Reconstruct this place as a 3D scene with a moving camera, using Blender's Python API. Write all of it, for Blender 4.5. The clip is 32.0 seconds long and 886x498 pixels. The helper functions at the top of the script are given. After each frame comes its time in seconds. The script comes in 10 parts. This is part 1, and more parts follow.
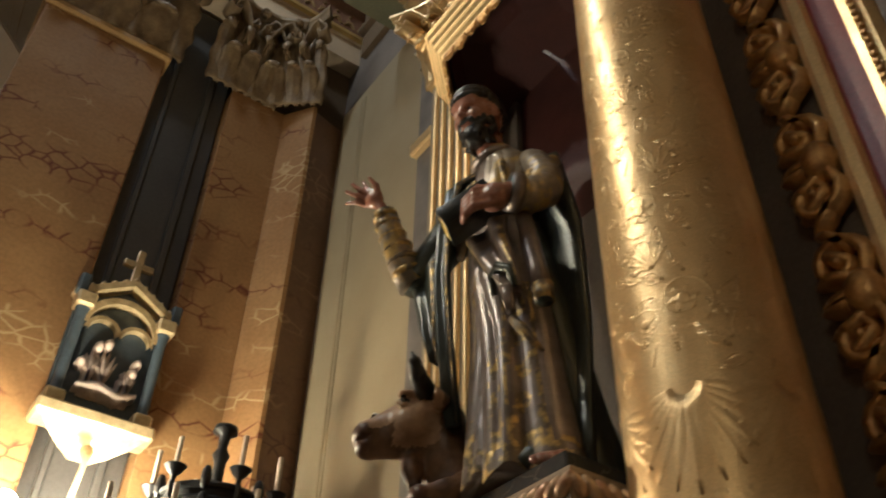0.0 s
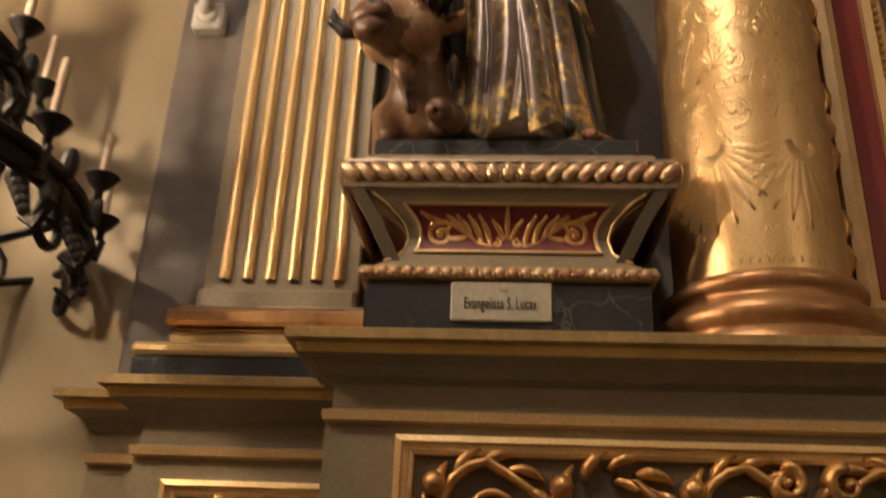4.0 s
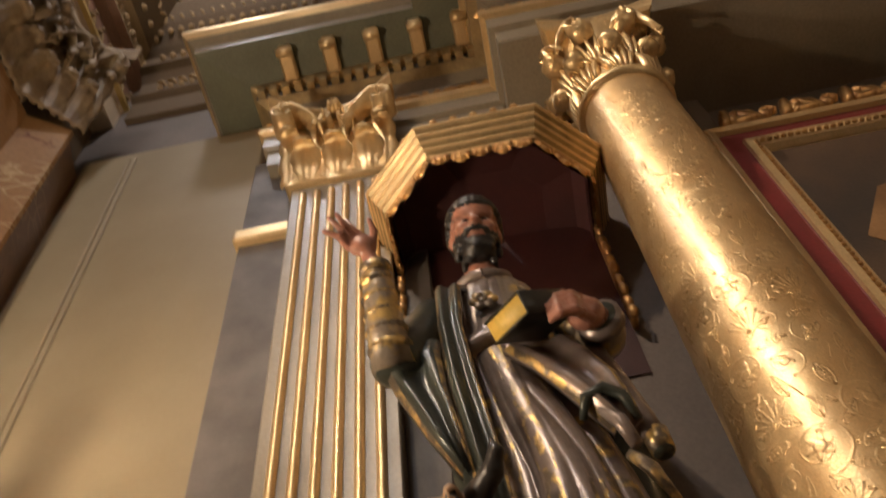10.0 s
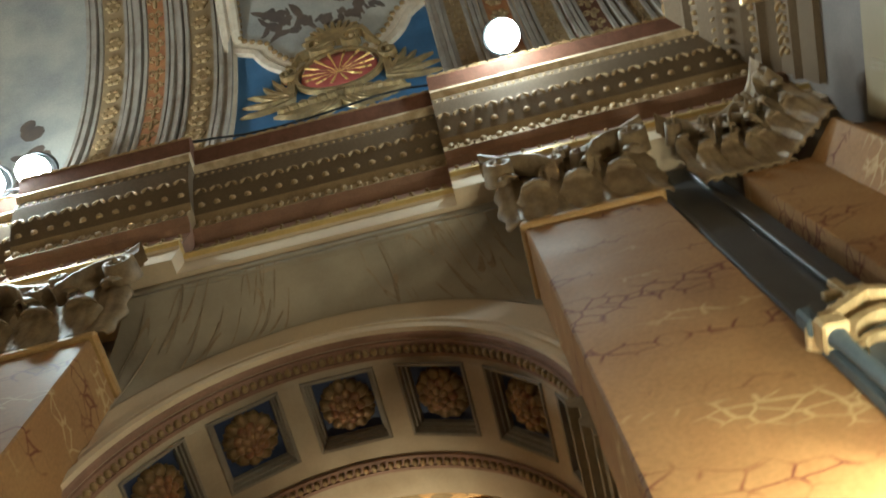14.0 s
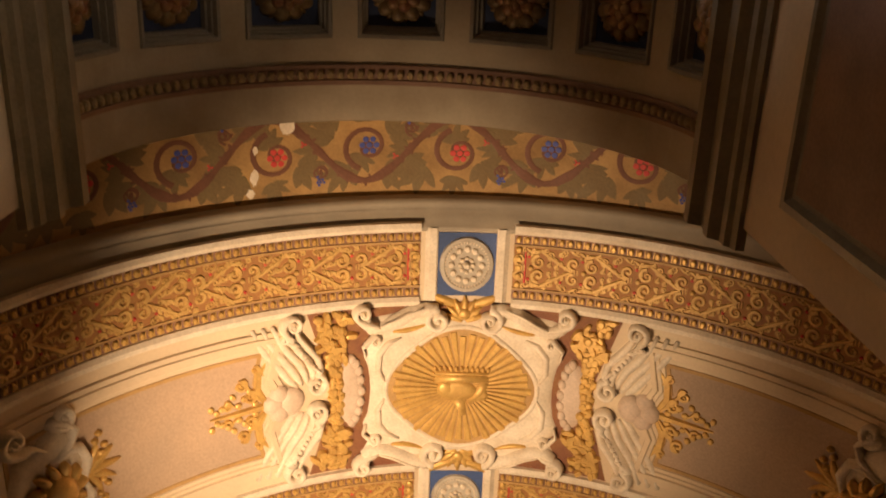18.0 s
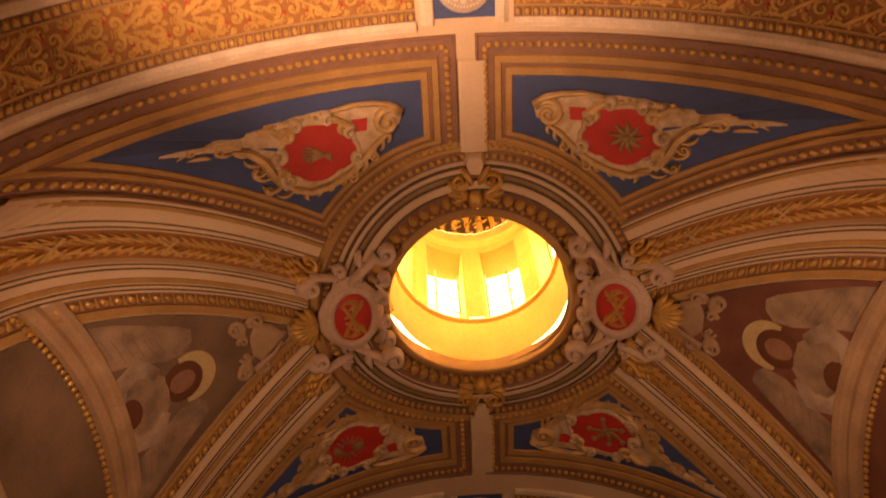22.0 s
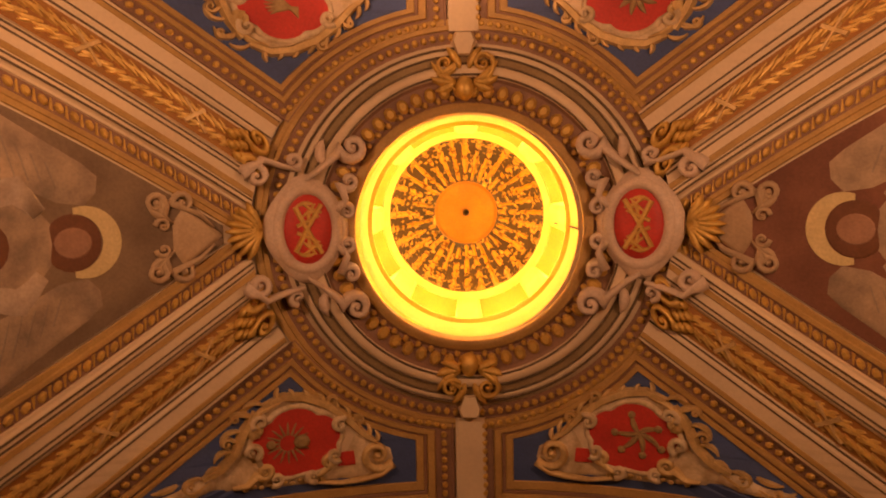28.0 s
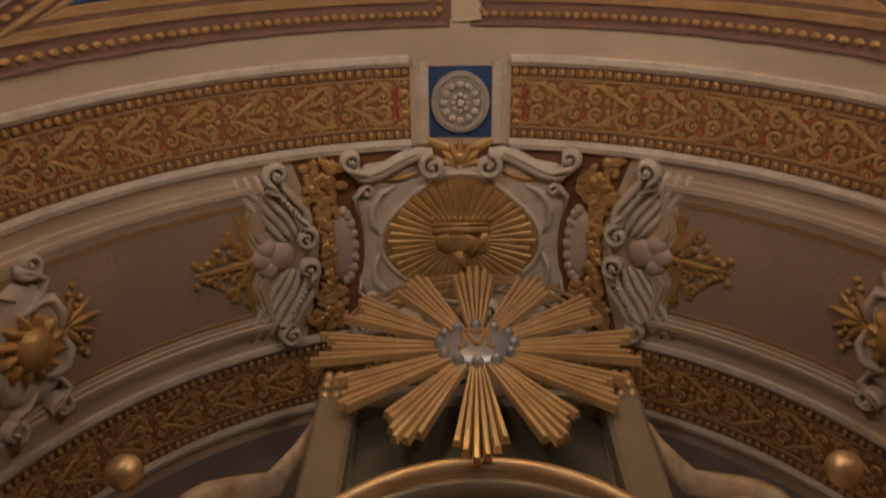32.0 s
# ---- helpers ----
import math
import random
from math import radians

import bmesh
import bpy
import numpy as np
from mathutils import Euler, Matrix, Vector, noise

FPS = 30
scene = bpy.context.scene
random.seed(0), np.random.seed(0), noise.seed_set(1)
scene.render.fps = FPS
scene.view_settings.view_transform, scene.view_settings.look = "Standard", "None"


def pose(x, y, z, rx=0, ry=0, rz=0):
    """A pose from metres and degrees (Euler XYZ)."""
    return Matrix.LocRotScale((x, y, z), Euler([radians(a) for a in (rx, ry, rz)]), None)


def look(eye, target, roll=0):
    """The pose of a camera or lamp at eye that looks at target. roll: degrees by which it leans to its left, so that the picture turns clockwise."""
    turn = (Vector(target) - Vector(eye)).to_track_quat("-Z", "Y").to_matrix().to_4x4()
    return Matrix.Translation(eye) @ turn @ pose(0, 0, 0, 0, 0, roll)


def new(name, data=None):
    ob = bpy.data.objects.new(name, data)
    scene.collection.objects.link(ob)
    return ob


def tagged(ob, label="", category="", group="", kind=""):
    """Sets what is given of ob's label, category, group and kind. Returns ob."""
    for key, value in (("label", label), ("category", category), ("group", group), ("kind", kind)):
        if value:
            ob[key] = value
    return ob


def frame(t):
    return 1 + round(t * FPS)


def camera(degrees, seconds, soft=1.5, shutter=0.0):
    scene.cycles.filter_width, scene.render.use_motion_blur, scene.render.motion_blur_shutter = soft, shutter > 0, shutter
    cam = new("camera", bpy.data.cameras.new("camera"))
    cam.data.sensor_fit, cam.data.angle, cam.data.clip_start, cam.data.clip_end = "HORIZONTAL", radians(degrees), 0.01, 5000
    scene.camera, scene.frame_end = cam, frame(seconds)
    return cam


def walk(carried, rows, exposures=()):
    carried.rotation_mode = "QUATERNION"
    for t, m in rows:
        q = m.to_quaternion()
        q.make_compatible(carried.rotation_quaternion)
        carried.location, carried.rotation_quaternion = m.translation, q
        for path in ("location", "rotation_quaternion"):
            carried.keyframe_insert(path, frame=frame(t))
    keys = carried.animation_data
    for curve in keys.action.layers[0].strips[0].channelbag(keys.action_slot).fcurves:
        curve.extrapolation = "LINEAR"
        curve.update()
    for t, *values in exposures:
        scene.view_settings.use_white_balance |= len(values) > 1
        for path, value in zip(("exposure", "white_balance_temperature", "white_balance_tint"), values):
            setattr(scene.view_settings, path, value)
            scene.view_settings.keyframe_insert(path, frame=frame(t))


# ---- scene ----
cam = camera(53.5, 32.0, 1.8, 0.4)
PATH = [
    (0.0, 0.000, 0.000, 1.500, 129.78, -1.15, -35.46),
    (0.5, -0.148, 0.248, 1.454, 129.46, -1.72, -34.34),
    (1.0, -0.304, 0.598, 1.450, 128.66, -3.15, -37.41),
    (1.5, -0.598, 0.849, 1.306, 126.66, -3.97, -45.03),
    (2.0, -0.826, 1.141, 1.275, 124.83, -3.75, -52.74),
    (2.5, -0.902, 1.448, 1.311, 122.13, -5.06, -62.67),
    (3.0, -1.022, 1.723, 1.311, 118.41, -3.91, -75.16),
    (3.5, -0.989, 1.895, 1.293, 115.50, -3.32, -82.66),
    (4.0, -0.723, 1.980, 1.296, 113.31, -2.21, -86.52),
    (4.5, -0.441, 2.049, 1.351, 109.42, -2.23, -89.19),
    (6.5, 0.089, 2.103, 1.552, 113.14, -1.13, -91.00),
    (7.0, 0.039, 2.112, 1.557, 118.58, -2.03, -90.55),
    (7.5, -0.016, 2.106, 1.562, 124.16, -1.83, -91.07),
    (8.0, -0.060, 2.100, 1.579, 128.10, -1.23, -91.29),
    (8.5, -0.106, 2.097, 1.591, 132.15, -0.69, -90.95),
    (9.0, -0.143, 2.101, 1.607, 136.15, 0.36, -89.53),
    (9.5, -0.177, 2.100, 1.611, 140.47, 2.52, -85.51),
    (10.0, -0.204, 2.086, 1.625, 147.03, 4.46, -79.50),
    (10.5, -0.216, 2.067, 1.621, 152.80, 4.21, -75.56),
    (11.0, -0.216, 2.067, 1.627, 156.61, 3.02, -73.58),
    (11.5, -0.209, 2.077, 1.629, 159.40, 2.00, -70.60),
    (12.0, -0.208, 2.097, 1.620, 162.93, 1.77, -61.44),
    (12.5, -0.232, 2.163, 1.625, 165.68, 1.49, -39.29),
    (13.0, -0.419, 2.317, 1.620, 165.49, 1.47, -9.92),
    (13.5, -0.553, 2.494, 1.530, 162.84, 2.25, 7.46),
    (14.0, -0.608, 2.755, 1.500, 160.73, 3.03, 13.64),
    (14.5, -0.801, 3.062, 1.426, 160.53, 4.63, 20.22),
    (15.0, -1.011, 3.352, 1.407, 160.25, 7.64, 26.80),
    (15.5, -1.151, 3.705, 1.358, 158.87, 7.90, 30.79),
    (17.5, -1.415, 4.991, 1.387, 158.44, 0.37, 1.08),
    (18.0, -1.537, 5.240, 1.528, 159.82, 0.88, -2.04),
    (18.5, -1.536, 5.545, 1.493, 157.26, 0.99, -4.04),
    (19.0, -1.514, 5.876, 1.462, 154.22, -0.73, -6.09),
    (19.5, -1.512, 6.241, 1.477, 152.21, -1.91, -8.41),
    (20.0, -1.416, 6.554, 1.455, 151.01, -1.04, -5.37),
    (20.5, -1.345, 6.903, 1.477, 151.11, -1.43, -0.03),
    (21.0, -1.403, 7.291, 1.507, 151.45, -1.28, 0.66),
    (21.5, -1.411, 7.639, 1.476, 150.57, 0.61, 1.45),
    (22.0, -1.454, 8.045, 1.491, 149.72, 1.77, 2.49),
    (22.5, -1.552, 8.417, 1.519, 149.98, 1.14, -0.20),
    (23.0, -1.539, 8.824, 1.512, 151.36, 0.21, -3.57),
    (23.5, -1.494, 9.182, 1.568, 152.07, -2.05, -4.19),
    (24.0, -1.503, 9.532, 1.614, 155.68, -2.30, -4.38),
    (24.5, -1.432, 9.802, 1.616, 158.14, -1.78, -5.42),
    (25.0, -1.365, 10.097, 1.658, 161.04, -2.72, -5.25),
    (25.5, -1.378, 10.388, 1.667, 162.40, -2.14, -5.55),
    (27.5, -1.289, 11.392, 1.712, 171.47, 0.24, -1.52),
    (28.0, -1.217, 11.609, 1.701, 175.65, -0.93, 1.08),
    (28.5, -1.218, 11.799, 1.699, 179.06, -1.85, 2.33),
    (29.0, -1.276, 11.978, 1.735, -179.09, -0.71, 2.67),
    (29.5, -1.250, 12.094, 1.717, 177.61, -0.53, 3.74),
    (30.0, -1.202, 12.231, 1.708, 167.64, -0.95, 5.09),
    (30.5, -1.201, 12.290, 1.677, 162.20, -1.08, 3.99),
    (31.0, -1.226, 12.417, 1.661, 159.95, -1.67, 2.20),
    (31.5, -1.289, 12.592, 1.704, 158.06, -1.28, 0.09),
    (32.0, -1.259, 12.746, 1.711, 154.57, -0.37, 0.65),
]
EXPOSURE = [
    (0.0, -0.45, 5100, 0), (1.0, -0.65, 5000, 6), (2.0, -1.42, 5000, 2), (3.0, -0.75, 5600, 12), (4.0, -0.05, 6200, 14), (7.0, 0.12, 5200, 16), (8.0, 0.08, 5900, 17), (9.0, -0.2, 5900, 18), (10.0, -0.25, 5700, 14), (11.0, 0.0, 5800, 4), (12.0, 0.05, 4700, -16), (13.0, 0.65, 4800, -12),
    (14.0, 0.15, 4900, -10), (15.0, 0.15, 5000, -14), (18.0, -0.95, 6000, 12), (19.0, -1.12, 6200, 16), (20.0, -1.3, 6300, 20), (21.0, -1.75, 7800, 42), (22.0, -0.7, 8200, 54), (23.0, 0.0, 8600, 58), (24.0, -0.2, 7600, 56), (25.0, -0.25, 5600, 34), (28.0, 0.0, 8900, 54), (29.0, -0.05, 8700, 62), (30.0, 0.0, 7400, 60), (31.0, 0.85, 5200, 28), (32.0, 0.9, 4400, 8),
]
walk(cam, [(t, pose(x, y, z, rx, ry, rz)) for t, x, y, z, rx, ry, rz in PATH], EXPOSURE)

# ---- light and air ----
world = bpy.data.worlds.new("world")
scene.world = world
world.use_nodes = True
bg = world.node_tree.nodes["Background"]
sky = world.node_tree.nodes.new("ShaderNodeTexSky")
sky.sky_type, sky.sun_disc, sky.sun_elevation, sky.sun_rotation = "NISHITA", False, radians(40), radians(200)
world.node_tree.links.new(sky.outputs[0], bg.inputs[0])
bg.inputs[1].default_value = 0.1


def lamp(name, place, power, size, colour, target=None, angle=None):
    """A lamp of the place or an added fill: a soft point, or a spot when it has a target."""
    data = bpy.data.lights.new(name, "SPOT" if target else "POINT")
    data.energy, data.color, data.shadow_soft_size = power, colour, size
    ob = new(name, data)
    if target:
        data.spot_size, data.spot_blend = radians(angle or 70), 1.0
        ob.matrix_world = look(place, target)
    else:
        ob.location = place
    return ob


WARM, AMBER, COOL = (1.0, 0.74, 0.45), (1.0, 0.66, 0.36), (1.0, 0.9, 0.78)
lamp("cornice_light", (0.12, 3.6, 9.2), 110, 0.12, COOL)
lamp("cornice_light", (-4.5, 3.75, 9.35), 300, 0.12, COOL)
lamp("nave_spot", (-2.6, 4.1, 9.0), 1250, 0.1, WARM, (1.7, 0.9, 3.8), 43)
lamp("sconce_light", (0.95, 4.22, 3.2), 98, 0.07, WARM)
lamp("sconce_light", (0.45, 4.15, 3.15), 115, 0.07, WARM)
# Unseen spot, placed from the bright patch it leaves on the arch crown.
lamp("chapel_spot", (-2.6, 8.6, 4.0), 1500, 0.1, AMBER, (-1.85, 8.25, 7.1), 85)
# Two added fills, unseen and without fixtures, that lift the chapel vault.
lamp("chapel_fill", (-3.0, 10.9, 4.3), 115, 0.15, AMBER, (-1.6, 11.5, 7.3), 174)
lamp("chapel_fill", (0.6, 11.1, 4.3), 115, 0.15, AMBER, (-0.9, 11.6, 7.3), 174)
# Added fill with no fixture; brightens the altar's right side from the nave.
lamp("nave_fill", (-3.2, -2.5, 4.4), 72, 0.3, WARM)

# ---- materials ----


def mat(name, colour, rough=0.6, metal=0.0, dirt=None, scale=3.0, amount=0.35, bump=0.15, fine=60.0, spec=0.5, contrast=(0.35, 0.7), grained=0.35):
    """Painted, gilt or stone surface: stains at one scale, grain at another, fine relief."""
    m = bpy.data.materials.new(name)
    m.use_nodes = True
    n, l = m.node_tree.nodes, m.node_tree.links
    b = n["Principled BSDF"]
    co = n.new("ShaderNodeTexCoord")
    big = n.new("ShaderNodeTexNoise")
    big.inputs["Scale"].default_value, big.inputs["Detail"].default_value = scale, 6
    small = n.new("ShaderNodeTexNoise")
    small.inputs["Scale"].default_value, small.inputs["Detail"].default_value = fine, 3
    l.new(co.outputs["Object"], big.inputs["Vector"])
    l.new(co.outputs["Object"], small.inputs["Vector"])
    ramp = n.new("ShaderNodeMapRange")
    ramp.inputs[1].default_value, ramp.inputs[2].default_value = contrast
    l.new(big.outputs[0], ramp.inputs[0])
    mix = n.new("ShaderNodeMix")
    mix.data_type = "RGBA"
    d = dirt or tuple(c * 0.55 for c in colour)
    mix.inputs[6].default_value, mix.inputs[7].default_value = (*colour, 1), (*d, 1)
    mul = n.new("ShaderNodeMath")
    mul.operation = "MULTIPLY"
    mul.inputs[1].default_value = amount
    l.new(ramp.outputs[0], mul.inputs[0])
    l.new(mul.outputs[0], mix.inputs[0])
    grain = n.new("ShaderNodeMix")
    grain.data_type, grain.blend_type = "RGBA", "MULTIPLY"
    grain.inputs[0].default_value = grained
    gr = n.new("ShaderNodeMapRange")
    gr.inputs[1].default_value, gr.inputs[2].default_value, gr.inputs[3].default_value, gr.inputs[4].default_value = 0.3, 0.7, 0.6, 1.15
    l.new(small.outputs[0], gr.inputs[0])
    l.new(mix.outputs[2], grain.inputs[6])
    l.new(gr.outputs[0], grain.inputs[7])
    l.new(grain.outputs[2], b.inputs["Base Color"])
    b.inputs["Metallic"].default_value = metal
    b.inputs["Specular IOR Level"].default_value = spec
    rr = n.new("ShaderNodeMapRange")
    rr.inputs[3].default_value, rr.inputs[4].default_value = rough * 0.8, min(1, rough * 1.3)
    l.new(big.outputs[0], rr.inputs[0])
    l.new(rr.outputs[0], b.inputs["Roughness"])
    bp = n.new("ShaderNodeBump")
    bp.inputs["Strength"].default_value, bp.inputs["Distance"].default_value = bump, 0.01
    l.new(small.outputs[0], bp.inputs["Height"])
    l.new(bp.outputs[0], b.inputs["Normal"])
    return m


def veined(name, colour, vein, scale=2.0, width=0.06, rough=0.35, dirt=None, pale=None):
    """Painted marble with nets of crack-like veins in level belts, some dark, some pale."""
    m = mat(name, colour, rough, 0, dirt, 2.2, 0.55, 0.1, 40, spec=0.5 if rough < 0.4 else 0.25)
    n, l = m.node_tree.nodes, m.node_tree.links
    b = n["Principled BSDF"]
    base = b.inputs["Base Color"].links[0].from_socket
    co = n.new("ShaderNodeTexCoord")
    warp = n.new("ShaderNodeTexNoise")
    warp.inputs["Scale"].default_value, warp.inputs["Detail"].default_value = 3.5, 5
    add = n.new("ShaderNodeMix")
    add.data_type, add.blend_type = "RGBA", "ADD"
    add.inputs[0].default_value = 0.12 if pale else 0.35
    l.new(co.outputs["Object"], warp.inputs["Vector"])
    flat = n.new("ShaderNodeMapping")
    flat.inputs["Scale"].default_value = (1, 1, 1.6) if pale else (1, 1, 1)
    l.new(co.outputs["Object"], flat.inputs["Vector"])
    l.new(flat.outputs[0], add.inputs[6])
    l.new(warp.outputs[1], add.inputs[7])
    v = n.new("ShaderNodeTexVoronoi")
    v.feature = "DISTANCE_TO_EDGE"
    v.inputs["Scale"].default_value = scale
    l.new(add.outputs[2], v.inputs["Vector"])
    k = n.new("ShaderNodeMapRange")
    k.inputs[1].default_value, k.inputs[2].default_value, k.inputs[3].default_value, k.inputs[4].default_value = 0, width, 1, 0
    l.new(v.outputs[0], k.inputs[0])
    patch = n.new("ShaderNodeTexNoise")
    patch.inputs["Scale"].default_value = 1.3
    belt = n.new("ShaderNodeMapping")
    belt.inputs["Scale"].default_value = (0.5, 0.5, 2.1) if pale else (1, 1, 1)
    l.new(co.outputs["Object"], belt.inputs["Vector"])
    l.new(belt.outputs[0], patch.inputs["Vector"])
    pr = n.new("ShaderNodeMapRange")
    pr.inputs[1].default_value, pr.inputs[2].default_value = (0.54, 0.6) if pale else (0.45, 0.6)
    l.new(patch.outputs[0], pr.inputs[0])
    f = n.new("ShaderNodeMath")
    f.operation = "MULTIPLY"
    l.new(k.outputs[0], f.inputs[0])
    l.new(pr.outputs[0], f.inputs[1])
    mx = n.new("ShaderNodeMix")
    mx.data_type = "RGBA"
    l.new(f.outputs[0], mx.inputs[0])
    l.new(base, mx.inputs[6])
    mx.inputs[7].default_value = (*vein, 1)
    l.new(mx.outputs[2], b.inputs["Base Color"])
    if pale:
        pp = n.new("ShaderNodeMapRange")
        pp.inputs[1].default_value, pp.inputs[2].default_value = 0.43, 0.38
        l.new(patch.outputs[0], pp.inputs[0])
        g = n.new("ShaderNodeMath")
        g.operation = "MULTIPLY"
        l.new(k.outputs[0], g.inputs[0])
        l.new(pp.outputs[0], g.inputs[1])
        px = n.new("ShaderNodeMix")
        px.data_type = "RGBA"
        l.new(g.outputs[0], px.inputs[0])
        l.new(mx.outputs[2], px.inputs[6])
        px.inputs[7].default_value = (*pale, 1)
        l.new(px.outputs[2], b.inputs["Base Color"])
    return m


def glow(name, colour, strength):
    m = bpy.data.materials.new(name)
    m.use_nodes = True
    b = m.node_tree.nodes["Principled BSDF"]
    b.inputs["Base Color"].default_value = (*colour, 1)
    b.inputs["Emission Color"].default_value = (*colour, 1)
    b.inputs["Emission Strength"].default_value = strength
    return m


CREAM = mat("cream_plaster", (0.71, 0.57, 0.38), 0.65, 0, (0.46, 0.33, 0.22), 1.4, 0.5, 0.06, 45, grained=0.14)
WHITE = mat("white_stucco", (0.8, 0.7, 0.55), 0.55, 0, (0.5, 0.38, 0.24), 7, 0.5, 0.1)
TAN = mat("tan_field", (0.5, 0.35, 0.23), 0.75, 0, (0.34, 0.26, 0.19), 1.2, 0.6)
OCHRE = mat("ochre_paint", (0.5, 0.31, 0.11), 0.6, 0, (0.32, 0.18, 0.06), 5, 0.6)
RUST = mat("rust_ground", (0.34, 0.15, 0.045), 0.65, 0, (0.42, 0.22, 0.06), 8, 0.6)
BROWN = mat("brown_moulding", (0.29, 0.16, 0.1), 0.6, 0, None, 6, 0.5)
STUCCO_GOLD = mat("gold_paint", (0.72, 0.46, 0.13), 0.42, 0.35, (0.4, 0.22, 0.06), 9, 0.6, 0.2)
GOLD = mat("worn_gilding", (0.88, 0.66, 0.34), 0.34, 0.7, (0.58, 0.38, 0.16), 6, 0.5, 0.15, 110)
BLUE = mat("blue_paint", (0.055, 0.1, 0.27), 0.6, 0, (0.035, 0.06, 0.14), 2.5, 0.6)
RED = mat("red_paint", (0.62, 0.055, 0.04), 0.55, 0, (0.38, 0.03, 0.025), 5, 0.5)
BURGUNDY = mat("burgundy_paint", (0.16, 0.02, 0.022), 0.4, 0, (0.1, 0.012, 0.012), 5, 0.5)
OLIVE = mat("olive_grey_paint", (0.29, 0.24, 0.165), 0.36, 0, (0.19, 0.155, 0.105), 3, 0.5)
GREYWALL = mat("grey_painted_stone", (0.19, 0.165, 0.145), 0.55, 0, (0.085, 0.073, 0.066), 3.5, 0.9, grained=0.12)
DARKBOARD = mat("dark_niche_paint", (0.2, 0.165, 0.14), 0.6, 0, None, 2, 0.5)
BLACKSTONE = veined("black_marble", (0.035, 0.04, 0.048), (0.11, 0.11, 0.11), 9, 0.025, 0.25)
MARBLE = veined("orange_marble", (0.36, 0.205, 0.08), (0.13, 0.035, 0.016), 7, 0.09, 0.6, (0.27, 0.13, 0.047), (0.52, 0.37, 0.18))
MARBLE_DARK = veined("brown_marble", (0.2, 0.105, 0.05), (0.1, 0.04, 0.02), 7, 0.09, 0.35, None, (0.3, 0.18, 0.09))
IRON = mat("black_iron", (0.012, 0.012, 0.013), 0.45, 0.4, (0.03, 0.025, 0.02), 20, 0.5)
CANDLE = mat("pale_candle", (0.62, 0.52, 0.4), 0.5, 0, (0.5, 0.38, 0.26), 20, 0.4)
SKIN = mat("painted_flesh", (0.4, 0.19, 0.13), 0.26, 0, (0.3, 0.13, 0.08), 12, 0.5)
BEARD = mat("black_beard", (0.02, 0.017, 0.015), 0.4)
ROBE = mat("silvered_robe", (0.29, 0.235, 0.205), 0.3, 0.3, (0.115, 0.085, 0.072), 9, 0.8, 0.12, 50)
MUZZLE = mat("dark_muzzle", (0.13, 0.06, 0.035), 0.35, 0, None, 9, 0.5)
BROCADE = mat("brocade_sleeve", (0.3, 0.25, 0.19), 0.35, 0.3, (0.55, 0.38, 0.12), 14, 0.9, 0.2, 60, 0.5, (0.5, 0.62))
MANTLE = mat("dark_green_mantle", (0.055, 0.062, 0.05), 0.3, 0.25, (0.02, 0.022, 0.018), 5, 0.6)
HIDE = mat("brown_hide", (0.2, 0.11, 0.058), 0.36, 0, (0.06, 0.03, 0.016), 9, 0.9, contrast=(0.4, 0.6))
PALEHIDE = mat("pale_face_hide", (0.5, 0.33, 0.2), 0.35, 0, (0.27, 0.145, 0.07), 11, 0.75, contrast=(0.42, 0.6))
PAGE = mat("yellow_page_edge", (0.7, 0.48, 0.08), 0.5)
PLASTIC = mat("white_plastic", (0.72, 0.72, 0.7), 0.35, 0, None, 8, 0.2, 0.03)
LENS = mat("dark_lens", (0.01, 0.01, 0.012), 0.1)
PLATE = mat("brushed_plate", (0.55, 0.52, 0.42), 0.4, 0.3, None, 10, 0.3, 0.05)
INK = mat("black_letters", (0.02, 0.015, 0.012), 0.5)
DRUM = mat("yellow_drum_plaster", (0.88, 0.62, 0.19), 0.6, 0, (0.68, 0.42, 0.1), 3, 0.5)
STONEFLOOR = mat("floor_stone", (0.14, 0.12, 0.1), 0.35, 0, (0.09, 0.075, 0.06), 1, 0.6)
TURQUOISE = mat("turquoise_paint", (0.085, 0.11, 0.135), 0.5, 0, None, 6, 0.5)
FRESCO = mat("fresco_sky", (0.5, 0.48, 0.42), 0.7, 0, (0.27, 0.27, 0.28), 1.6, 0.9)
FRESCO_DARK = mat("fresco_shadow", (0.1, 0.08, 0.07), 0.7, 0, (0.2, 0.14, 0.1), 3, 0.7)
SILVER = mat("silvered_disc", (0.55, 0.56, 0.62), 0.35, 0.6, (0.3, 0.3, 0.36), 9, 0.5)
OCHRE_DIM = mat("dull_ochre_paint", (0.36, 0.26, 0.14), 0.6, 0, (0.22, 0.15, 0.08), 6, 0.6, spec=0.15)
OCHRE_BRIGHT = mat("orange_disc_paint", (0.6, 0.32, 0.09), 0.6, 0, (0.42, 0.2, 0.05), 4, 0.6)
STUCCO_DULL = mat("dull_gold_paint", (0.4, 0.28, 0.13), 0.6, 0.15, (0.22, 0.13, 0.05), 14, 0.7)
FLAKED = mat("flaked_dark_paint", (0.06, 0.045, 0.025), 0.6, 0, (0.85, 0.6, 0.2), 20, 1.0, 0.3, 60, 0.5, (0.58, 0.61))
FLAKED_GOLD = mat("flaked_gilding", (0.9, 0.6, 0.18), 0.4, 0.3, (0.3, 0.16, 0.05), 20, 1.0, 0.3, 60, 0.5, (0.56, 0.6))
IMPOST = mat("olive_impost_paint", (0.27, 0.21, 0.12), 0.5, 0, (0.16, 0.12, 0.07), 8, 0.6)
